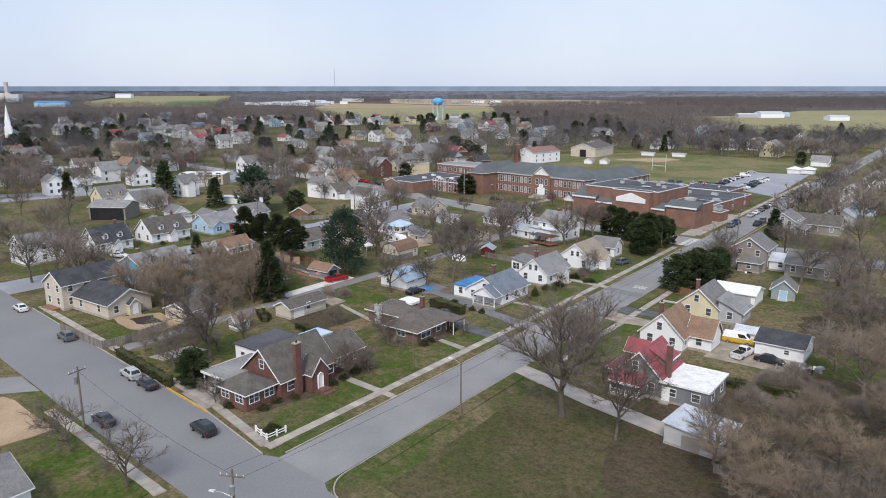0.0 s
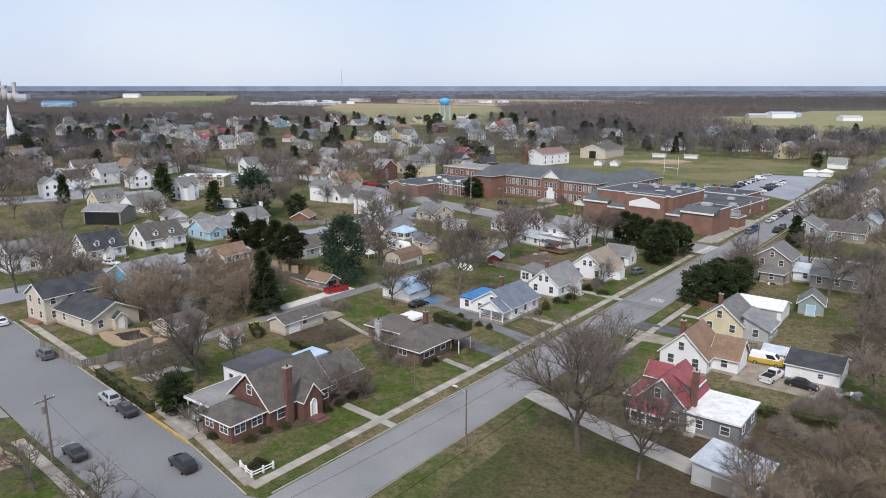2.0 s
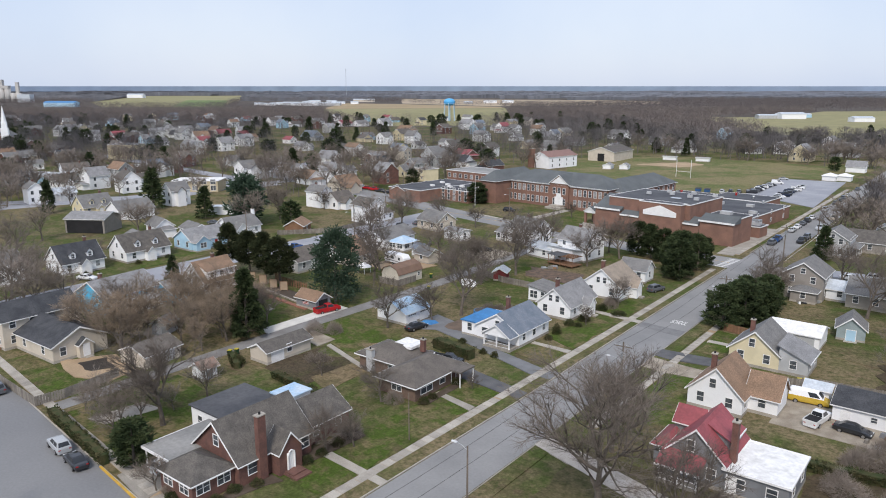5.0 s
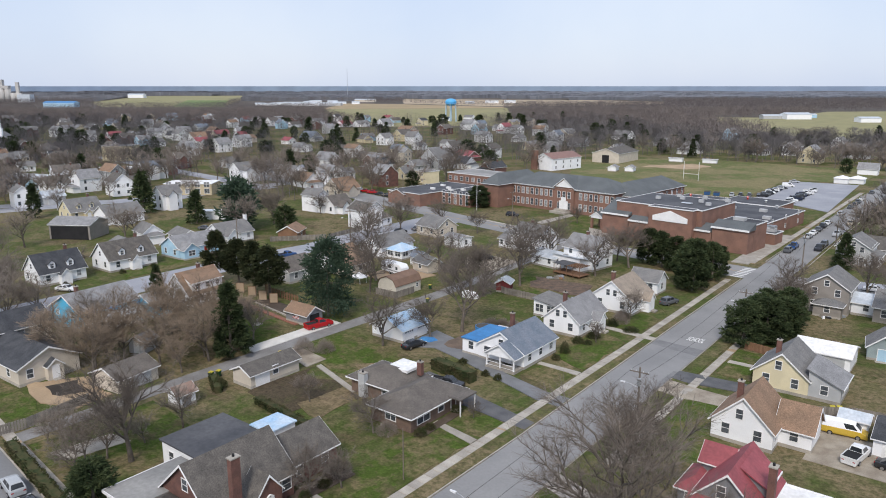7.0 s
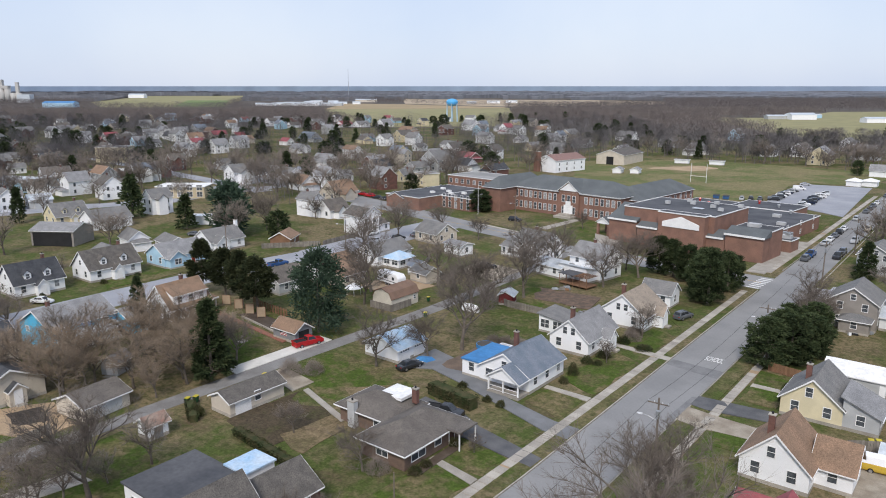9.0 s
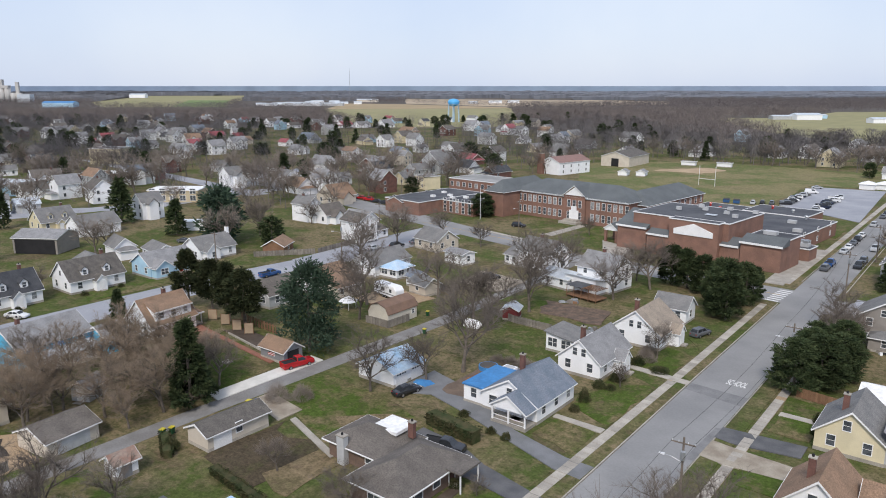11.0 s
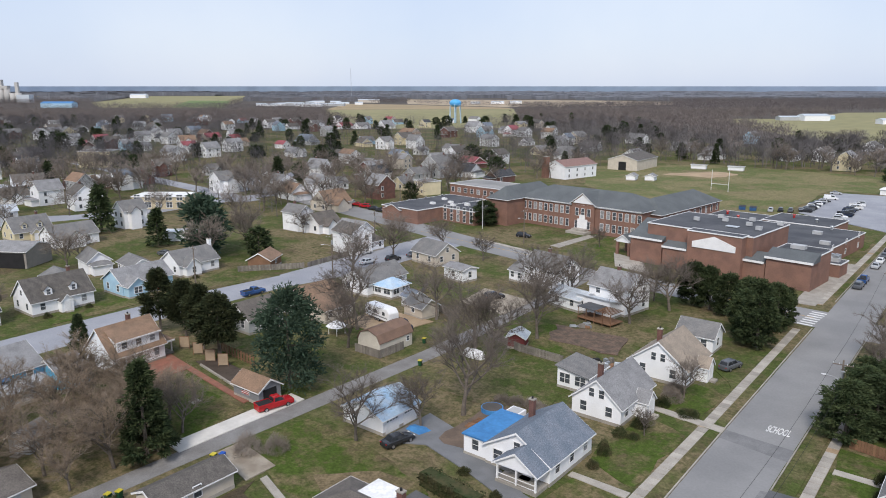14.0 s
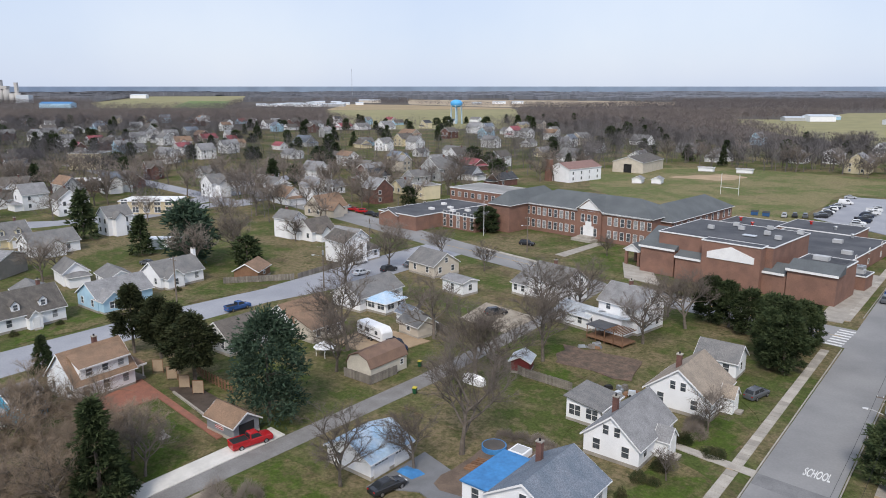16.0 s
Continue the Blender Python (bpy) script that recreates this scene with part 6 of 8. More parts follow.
# flat dark brown disc drawn for the inside of the pool
part("water", Build().tube([(0, 0, 0.7), (0, 0, 0.712)], [1.45, 1.45], 20), mat("pool_cover", (0.11, 0.095, 0.085), (0.08, 0.075, 0.07)), pl)
ht = thing("hot_tub", pose(-22.6, 82.8, 0.08), "square white hot tub with rim", "hot tub")
part("shell", Build().box(-1.1, 1.1, -1.1, 1.1, 0, 0.85), WHITE, ht)
part("cover", Build().box(-0.85, 0.85, -0.85, 0.85, 0.85, 0.9), LGREY, ht)
dw = thing("wood_pile", pose(-24.5, 77.5, 0.06, 0, 0, 15), "stacked weathered timber and pallets", "wood")
for i in range(9):
    part("plank", Build().box(-2 + 0.1 * i, 2 + 0.07 * i, -1.4 + i * 0.33, -1.2 + i * 0.33, 0.0, 0.3 + 0.05 * (i % 3)), BROWNWOOD, dw)
tp = thing("tarpaulin", pose(-30.6, 71.0, 0.1), "crumpled blue tarpaulin on the drive", "tarpaulin")
part("sheet", Build().loft([[(-1.4, -0.9, 0), (1.2, -1.1, 0), (1.7, 0.9, 0), (-1.4, 1.1, 0)], [(-1.0, -0.5, 0.5), (0.9, -0.4, 0.35), (1.0, 0.5, 0.55), (-0.8, 0.5, 0.3)]]), R_TARP, tp)
cv = thing("canopy", pose(-67.6, 91.2, 0.05), "low white fabric pavilion", "canopy")
part("cover", Build().tube([(0, 0, 1.6), (0, 0, 1.7), (0, 0, 2.7)], [2.0, 2.0, 0.1], 8), WHITE, cv)
for a in range(4):
    part("post", Build().tube([(1.5 * math.cos(a * 1.57 + 0.8), 1.5 * math.sin(a * 1.57 + 0.8), 0), (1.5 * math.cos(a * 1.57 + 0.8), 1.5 * math.sin(a * 1.57 + 0.8), 1.7)], [0.05, 0.05], 5), TRIM, cv)
cm = thing("camper_trailer", pose(-66.8, 102.6, 0.1, 0, 0, -11), "white travel trailer with dark windows", "trailer", "parked trailers")
part("body", tidy(Build().loft([[(x, -1.2, 0.55 + a), (x, 1.2, 0.55 + a), (x, 1.2, 2.9 - b), (x, 1.05, 3.05 - b), (x, -1.05, 3.05 - b), (x, -1.2, 2.9 - b)] for x, a, b in ((-4.0, 0.3, 0.5), (-3.7, 0, 0.1), (3.3, 0, 0), (4.0, 0.15, 0.8))]).mesh("body", WHITE), 0.08), None, cm)
for x, w in ((-2.6, 0.9), (-0.6, 1.3), (2.2, 0.8)):
    part("side_window", Build().box(x - w / 2, x + w / 2, -1.215, -1.19, 1.6, 2.3), GLASS, cm)
part("stripe", Build().box(-3.6, 3.4, -1.21, -1.195, 1.05, 1.25), GREY, cm)
for x in (-0.5, 0.5):
    w_ = part("wheel", Build().tube([(x, -1.25, 0.36), (x, -1.0, 0.36)], [0.36, 0.36], 12), TYRE, cm)
    part("rim", Build().tube([(x, -1.27, 0.36), (x, -1.24, 0.36)], [0.2, 0.2], 10), RIM, w_)
part("drawbar", Build().tube([(4.0, 0, 0.5), (5.2, 0, 0.5)], [0.06, 0.05], 6), METAL, cm)
for bx, by, c, lab in ((-44.2, 49.8, "blue", "blue recycling bin by the alley"), (-44.9, 49.0, "green", "dark green bin with yellow lid by the alley"), (-46.0, 37.5, "green", "dark green bin beside the alley"), (-46.4, 36.4, "green", "dark green bin with yellow lid beside the alley"),
                       (-45.2, 88.8, "green", "green bin with yellow lid by the alley"), (-51.6, 97.5, "green", "green bin behind the barn shed"), (34.0, 83.2, "green", "green bin with yellow lid by the fence"), (33.2, 82.7, "green", "green bin by the fence")):
    bin_(bx, by, 20, c, lab)
ft = thing("garden_statue", pose(-62, 57.5, 0.1), "small pale stone garden ornament on a slab", "ornament")
part("slab", Build().box(-0.7, 0.7, -0.7, 0.7, -0.02, 0.08), CONCRETE, ft)
part("urn", Build().tube([(0, 0, 0.08), (0, 0, 0.5), (0, 0, 0.75), (0, 0, 1.1)], [0.28, 0.12, 0.3, 0.2], 10), CONCRETE, ft)
# the pit is a flat dark sheet, no hollow is cut
sheet("dug_pit", jagged([(-63, 18.5), (-57.5, 18.0), (-56.8, 21.6), (-62, 22.6)], 1.5, 0.4, 3), 0.19, mat("pit_soil", (0.05, 0.042, 0.036)), "dark dug pit in bare earth", "pit", 0.2)

# vehicles
car(-10.9, -1.3, 172, "suv", "black", "black car on the asphalt near the corner")
car(-24.0, -7.8, 173, "sedan", "black", "dark grey sedan parked at the kerb")
car(-30.4, 2.5, 172, "sedan", "black", "black sedan parked at the kerb")
car(-36.0, 3.1, 172, "suv", "silver", "silver SUV parked at the kerb")
car(-61.6, 5.6, 173, "suv", "grey", "grey car parked at the kerb")
car(-86.5, 8.6, 173, "sedan", "white", "white car parked far along the side street")
car(-20.6, 9.0, 95, "suv", "silver", "silver car under the carport")
car(-51.4, 63.6, 78, "pickup", "red", "bright red pickup truck before the grey shed")
car(-30.2, 66.6, 80, "sedan", "black", "black sedan parked before the blue-roofed garage")
car(-15.0, 56.4, 15, "pickup", "black", "black pickup truck on the driveway")
car(-4.6, 119.6, 75, "suv", "grey", "dark grey car on the front drive")
car(38.2, 70.2, 80, "pickup", "white", "white pickup truck in the gravel yard")
car(42.6, 69.6, -5, "sedan", "black", "black sedan before the white garage")
car(35.8, 76.4, 5, "van", "yellow", "yellow van with a white roof beside the fence")
car(-101.9, 134.6, 85, "sedan", "white", "white sedan parked on the back street")
car(-110.2, 142.0, 85, "sedan", "white", "white sedan parked on the back street")
car(-98.8, 141.0, 85, "suv", "black", "black car parked under a bare tree")
car(-101.6, 98.0, 88, "pickup", "blue", "blue pickup parked on the back street")
car(-97.9, 148.5, 85, "sedan", "grey", "grey car parked near the corner")
car(-57.6, 128.4, 60, "suv", "black", "black car on the gravel yard")
car(-60.5, 101.6, -20, "pickup", "navy", "dark truck with a blue tarp beside the camper")
car(-115.0, 46.0, 30, "sedan", "white", "white car on the back street drive")
car(-104.2, 46.0, 85, "sedan", "silver", "silver car parked on the back street")
car(-88.0, 188.4, 12, "suv", "black", "black car parked on the school lawn drive")
car(-152, 107.0, 20, "sedan", "grey", "grey car beside the sheds")
car(28.0, 157, 8, "sedan", "white", "white car in the small parking place")
car(33.0, 160, 8, "suv", "silver", "silver car in the small parking place")
for i, (yy, k, c) in enumerate(((188, "suv", "grey"), (194, "pickup", "blue"), (212, "sedan", "silver"), (219, "sedan", "white"), (226, "sedan", "grey"), (233, "suv", "black"), (240, "sedan", "white"), (262, "suv", "silver"), (281, "sedan", "grey"), (289, "sedan", "black"), (297, "suv", "grey"), (306, "sedan", "white"), (330, "sedan", "grey"))):
    car(2.8, yy, 90, k, c, c + " car parked along the school kerb", "cars along the school", True)
for yy, k, c in ((196, "pickup", "black"), (202, "suv", "grey"), (221, "pickup", "silver"), (243, "suv", "tan"), (262, "sedan", "black")):
    car(9.0, yy, 270, k, c, c + " vehicle parked across from the school", "cars along the school", True)
rng = random.Random(12)
for row, n, y0, y1, turn in ((-31.4, 9, 291, 326, 15), (-18.6, 11, 281, 326, 10)):
    for i in range(n):
        c, k = rng.choice(["white", "silver", "grey", "black", "black", "grey", "navy", "black", "silver", "white"]), rng.choice(["sedan", "suv", "suv", "pickup"])
        car(row + rng.uniform(-0.4, 0.4), y0 + (y1 - y0) * i / n, turn + rng.choice((0, 180)), k, c, c + " " + k.replace("suv", "SUV") + " in the school car park", "cars in the school car park", True)
car(-30.5, 330, 15, "van", "white", "white minibus at the end of the car park", "cars in the school car park", True)
car(-32.0, 348.4, 10, "sedan", "silver", "silver car at the edge of the field", "cars in the school car park", True)
for x, y, c in ((-41.8, 285.0, "silver"), (-38.9, 287.3, "black"), (-35.8, 288.6, "grey")):
    car(x, y, 100, "suv", c, c + " car parked beside the sports field", "cars by the field", True)
for x, y in ((-51.2, 282.4), (-47.3, 282.4), (-4.6, 201.6)):
    ds = thing("dumpster", pose(x, y, 0.1, 0, 0, 8), "blue steel dumpster behind the school", "dumpster", "dumpsters")
    part("tub", Build().loft([[(-1.1, -0.7, 0.1), (1.1, -0.7, 0.1), (1.1, 0.7, 0.1), (-1.1, 0.7, 0.1)], [(-1.2, -0.9, 1.3), (1.2, -0.9, 1.3), (1.2, 0.9, 1.6), (-1.2, 0.9, 1.6)]]), mat("paint_dumpster", (0.05, 0.13, 0.30), rough=0.5), ds)
    part("lid", Build().loft([[(-1.2, -0.92, 1.3), (1.2, -0.92, 1.3), (1.2, 0.92, 1.6), (-1.2, 0.92, 1.6)], [(-1.15, -0.85, 1.42), (1.15, -0.85, 1.42), (1.15, 0.85, 1.7), (-1.15, 0.85, 1.7)]]), SHUTTER, ds)
for i in range(7):
    car(-143 - i * 5.6, 192.6 + i * 1.4, 194, rng.choice(["sedan", "suv"]), rng.choice(["white", "grey", "red", "silver", "black"]), "car parked along the school street", "cars on the school street", True)

# poles and cables
street_lamp(13.2, 23.3, 0, 8.0)
utility_pole(13.0, 62.5, 4, 8.3, True)
utility_pole(12.6, 112.0, 4, 8.0, True, True)
utility_pole(11.6, 163.0, 4, 10.5)
utility_pole(13.5, -14.6, 25, 9.0, True)
utility_pole(-24.6, -10.2, -80, 8.8)
utility_pole(11.5, 205, 4, 10, False)
utility_pole(11.5, 250, 4, 10, False)
utility_pole(-99.5, 120, 40, 10.5, True)
utility_pole(-114, 150, 40, 10.5)
utility_pole(-114.5, 92, 0, 10.5, False, False)
utility_pole(-83, 180.5, 80, 10.5, True, False)
lp = thing("garden_lamp", pose(-2.6, 32.2, 0.05), "slim black lamp post on the lawn", "lamp")
part("post", Build().tube([(0, 0, 0), (0, 0, 6.5)], [0.08, 0.06], 6), POLE, lp)
for xo in (-1.2, 1.2):
    cable((13.5 + xo, -14.6, 8.5), (13.0 + xo, 62.5, 7.8), 1.2)
    cable((13.0 + xo, 62.5, 7.8), (12.6 + xo, 112.0, 7.5), 0.9)
    cable((12.6 + xo, 112.0, 7.5), (11.6 + xo, 163, 9.9), 0.9)
    cable((11.6 + xo, 163, 9.9), (11.5 + xo, 205, 9.4), 1.0)
cable((13.5, -14.6, 8.4), (-24.6, -10.2, 8.2), 0.8)

# trees of the near blocks
bare_tree(24.8, 31.0, 18, label="large leafless tree with wide spreading limbs on the worn plot")
bare_tree(33.4, 29.4, 12.5)
bare_tree(45.4, 30.6, 9)
bare_tree(19.5, 45.5, 12)
bare_tree(17.0, 51.0, 10)
bare_tree(-31.6, 14.8, 13)
bare_tree(-19.7, -14.6, 7.5)
bare_tree(-6.4, -14.6, 7.5)
bare_tree(-28.6, 78.6, 14.5)
bare_tree(-35.0, 63.8, 9.5, label="pollarded leafless tree beside the white garage")
bare_tree(-30.4, 71.6, 8)
bare_tree(-8.6, 23.0, 6.5)
bare_tree(-7.0, 26.5, 5.0)
bare_tree(-17.2, 5.2, 4.5)
bare_tree(-13.5, 38.6, 6.5)
bare_tree(-27.5, 40.0, 4.5)
bare_tree(-5.6, 50.4, 2.6)
bare_tree(-6.4, 103.8, 6.5)
bare_tree(-6.0, 88.5, 4.0)
bare_tree(-60.9, 87.5, 11)
bare_tree(-66.5, 95.5, 14)
bare_tree(-58.5, 109.5, 12)
bare_tree(-37.0, 112.3, 13)
bare_tree(-46.0, 127.0, 13)
bare_tree(-38.8, 100.0, 12)
bare_tree(-41.0, 98.6, 12.5)
bare_tree(-27.4, 131.0, 11)
bare_tree(-43.6, 137.0, 12)
bare_tree(-24.5, 144.0, 12)
bare_tree(-30.0, 149.0, 9)
bare_tree(-101.2, 143.8, 11)
bare_tree(-96.6, 160.0, 9)
bare_tree(-80.2, 156.0, 7)
bare_tree(28.0, 147.0, 11)
bare_tree(36.0, 126.0, 13)
bare_tree(43.5, 131.0, 12)
bare_tree(14.5, 138.0, 9)
bare_tree(-63.4, 190.0, 6)
for x, y in ((-20.6, 86.2), (-22.4, 86.8), (-24.4, 86.0), (-26.4, 85.2), (-19.8, 84.6)):
    bush(x, y, 1.3, 1.3, "tangled brown brush behind the pool", True)
rng = random.Random(8)
for i in range(16):
    bush(rng.uniform(43.5, 58), rng.uniform(48, 66), rng.uniform(1.3, 2.2), rng.uniform(1.5, 2.6), "tangled leafless brush beside the back yards", True)
rng = random.Random(21)
for i in range(40):
    x, y = rng.uniform(-78, -52), rng.uniform(24, 52)
    if x > -54 and y > 44 or x > -60 and y < 33 or abs(x + 66) < 4 and abs(y - 36) < 4:
        continue
    bare_tree(x, y, rng.uniform(6, 10), "near", tan=rng.random() < 0.85, label="overgrown leafless thicket tree with tan twigs", group="thicket by the alley")
for x, y, h in ((62, 16, 11), (68, 12, 11), (73, 22, 11), (69, 47, 10)):
    bare_tree(x, y, h, "near", label="tall leafless tree in the brown thicket edge", group="thicket of the right-hand lots")
for x, y, h in ((47, 94, 9), (50.5, 102, 10), (46, 111, 11), (53, 87, 11), (50, 121, 12), (44, 119, 9), (52, 72, 9)):
    bare_tree(x, y, h, "mid", label="leafless tree in the back gardens", group="thicket of the right-hand lots")
for x, y, h in ((-107, 20, 13), (-103, 27, 12), (-98, 27, 10), (-112, 28, 14)):
    bare_tree(x, y, h, "mid", label="dark leafless tree along the back street")
for i in range(10):
    bare_tree(rng.uniform(-46, -30), rng.uniform(9, 26), rng.uniform(4, 7.5), "mid", group="thicket behind the brick house")
for x, y in ((53, 33), (58, 37), (63, 44), (67, 52), (57, 62), (64, 65), (70, 60), (58, 79), (66, 80), (57, 90), (58, 108), (68, 98), (72, 76), (56, 25), (74, 50), (63, 29), (49, 25), (52, 21), (57, 19), (60, 24), (66, 34), (70, 42), (68, 26), (75, 36), (62, 53), (53, 45), (78, 58), (72, 30)):
    bare_tree(x, y, rng.uniform(6, 11), "near", tan=rng.random() < 0.7, label="leafless tree in the brown thicket edge", group="thicket of the right-hand lots")
for x, y, h, r in ((-94.6, 71.5, 12.2, 3.7), (-88.6, 73.0, 11.0, 3.6), (-80.2, 71.1, 12.0, 3.5), (-73.6, 69.9, 11.8, 4.0)):
    evergreen(x, y, h, r, "cedar", label="tall dark cedar with bare trunk in a garden row", group="cedar row")
evergreen(-55.2, 69.6, 15.8, 5.4, "pine", pine=True, label="large blue-green pine beside the alley")
evergreen(-52.2, 44.4, 12.8, 4.0, "cone", label="dark dense cedar at the edge of the thicket")
for x, y in ((-82.9, 69.1), (-78.5, 68.9), (-73.9, 68.2), (-70.4, 68.3)):
    sc = thing("garden_screen", pose(x, y, 0.05, 0, 0, 40), "tan woven wooden screen standing by the garden bed", "screen", "garden screens")
    part("frame", Build().box(-0.85, -0.77, -0.04, 0.04, 0, 2.3).box(0.77, 0.85, -0.04, 0.04, 0, 2.3).box(-0.77, 0.77, -0.03, 0.03, 2.2, 2.28), BROWNWOOD, sc)
    part("panel", Build().box(-0.77, 0.77, -0.02, 0.02, 0.25, 2.2), mat("tan_lattice", (0.40, 0.31, 0.22), (0.32, 0.24, 0.17)), sc)
evergreen(-97.0, 57.5, 6.5, 2.0, "cone")
evergreen(-24.8, 6.8, 6.2, 2.6, "round", label="dense dark evergreen beside the carport")
for x, y, h, r in ((-22.5, 151.2, 9.5, 3.4), (-18.4, 150.2, 9.5, 3.2), (-14.6, 148.4, 9, 3.2), (-10.6, 147.6, 9, 3.2), (-8.0, 143.5, 10, 3.6), (-5.6, 138.6, 10.5, 3.8), (-4.2, 132.6, 10, 3.7), (-7.2, 136.0, 9.5, 3.2), (-4.0, 144.6, 9.5, 3.2), (-3.6, 149.0, 8, 2.6)):
    evergreen(x, y, h, r, "round", label="broad dark evergreen in the hedge by the street", group="evergreen hedge by the school")
for x, y, h, r in ((15.0, 103.8, 8.5, 3.6), (17.8, 107.6, 8.5, 3.8), (15.6, 111.6, 8.0, 3.4), (19.6, 113.0, 7.5, 3.4), (15.4, 117.6, 7.5, 3.2), (18.8, 121.0, 7.5, 3.2)):
    evergreen(x, y, h, r, "round", label="broad dark evergreen beside the street", group="evergreens across the street")
for x, y in ((15.6, 126.4), (18.6, 129.5), (15.0, 131.5)):
    bare_tree(x, y, 7.5)
evergreen(18.5, 176, 9.0, 3.2, "cone", label="pointed dark evergreen by the street")
hedge(-27.5, 4.6, -46.5, 7.0, 1.3, 1.5, "dark uneven hedge along the side street", 1)
hedge(-12.8, 60.4, -21.4, 61.4, 2.2, 2.0, "tall clipped dark hedge between the driveways", 2)
hedge(-17.0, 33.4, -33.2, 35.0, 1.2, 1.2, "low dark hedge behind the yards", 3)
hedge(-40.5, 33.5, -45.6, 36.2, 1.3, 1.2, "low dark hedge by the alley", 4)
hedge(36, 55.2, 52, 58.0, 1.4, 1.3, "dark hedge behind the yard", 5)
for x, y, r, h in ((-10.0, 8.0, 0.9, 0.9), (-10.2, 10.6, 0.9, 0.9), (-9.2, 13.0, 0.8, 0.9), (-8.6, 20.0, 0.9, 1.0), (-8.6, 22.5, 0.8, 0.9), (-8.9, 25.5, 0.9, 1.0), (-14.5, 5.4, 0.8, 0.8), (-8.2, 42.0, 0.9, 1.0), (-8.2, 44.0, 0.8, 0.9), (-8.6, 50.4, 0.9, 1.1), (-13.0, 63.9, 0.7, 0.9), (-10.4, 63.6, 0.7, 1.0),
                   (-8.0, 80.6, 0.9, 1.9), (-7.6, 76.8, 0.8, 1.0), (-8.6, 86.6, 1.1, 1.2), (-7.6, 90.6, 1.2, 1.4), (-3.6, 98.0, 1.6, 1.0), (-7.8, 99.0, 1.2, 1.4), (-19.0, 66.0, 0.8, 0.8), (-42.4, 35.0, 1.2, 1.6), (20.6, 93.8, 0.8, 1.6), (21.0, 90.2, 0.7, 1.3), (-119.6, 48.0, 0.8, 0.9), (-120.2, 62.0, 0.9, 1.0), (-120.4, 70.5, 0.8, 0.9), (-123.8, 98.0, 0.9, 1.0), (-55.4, 49.0, 1.0, 1.4)):
    bush(x, y, r, h)
for x, y, r, h in ((-7.4, 101.5, 1.6, 1.9), (-8.2, 104.6, 1.5, 1.7), (-15.6, 6.2, 1.2, 1.2), (-43.5, 53.0, 1.8, 2.4), (-41.0, 55.5, 1.6, 2.0), (-12.0, 39.6, 1.4, 1.6), (-9.6, 28.4, 1.6, 1.8)):
    bush(x, y, r, h, "leafless twiggy shrub beside the house", True)


# yard clutter
for i, (x, y, lab) in enumerate(((46.5, 68.5, "heap of scrap and tyres beside the white garage"), (48.5, 70.0, "heap of pale scrap beside the white garage"), (-22.0, 79.0, "clutter of pots and boards behind the house"), (-16.8, 107.4, "stacked garden things behind the house"), (24.8, 131.0, "garden furniture behind the taupe house"), (-34.5, 124.0, "heap of earth and bricks behind the deck"), (-20.8, 108.8, "red barbecue and garden things on the patio"))):
    rg = random.Random(300 + i)
    t = thing("yard_clutter", pose(x, y, 0.06, 0, 0, rg.uniform(0, 90)), lab, "clutter", "yard clutter")
    for k in range(9):
        w, d, h = rg.uniform(0.2, 0.7), rg.uniform(0.2, 0.6), rg.uniform(0.2, 0.8)
        part("item", Build().loft([[(-w, -d, 0), (w, -d, 0), (w, d, 0), (-w, d, 0)], [(-w * 0.8, -d * 0.8, h), (w * 0.8, -d * 0.8, h), (w * 0.8, d * 0.8, h), (-w * 0.8, d * 0.8, h)]]), rg.choice([FENCE, METAL, BROWNWOOD, WHITE, TYRE, R_TIN, GREY]), t, "", pose(rg.uniform(-2.2, 2.2), rg.uniform(-1.8, 1.8), 0, 0, 0, rg.uniform(0, 180)))
for x, y, r in ((-14.2, 100.8, 0.8), (-6.8, 86.8, 0.8)):
    bush(x, y, r, 0.9)


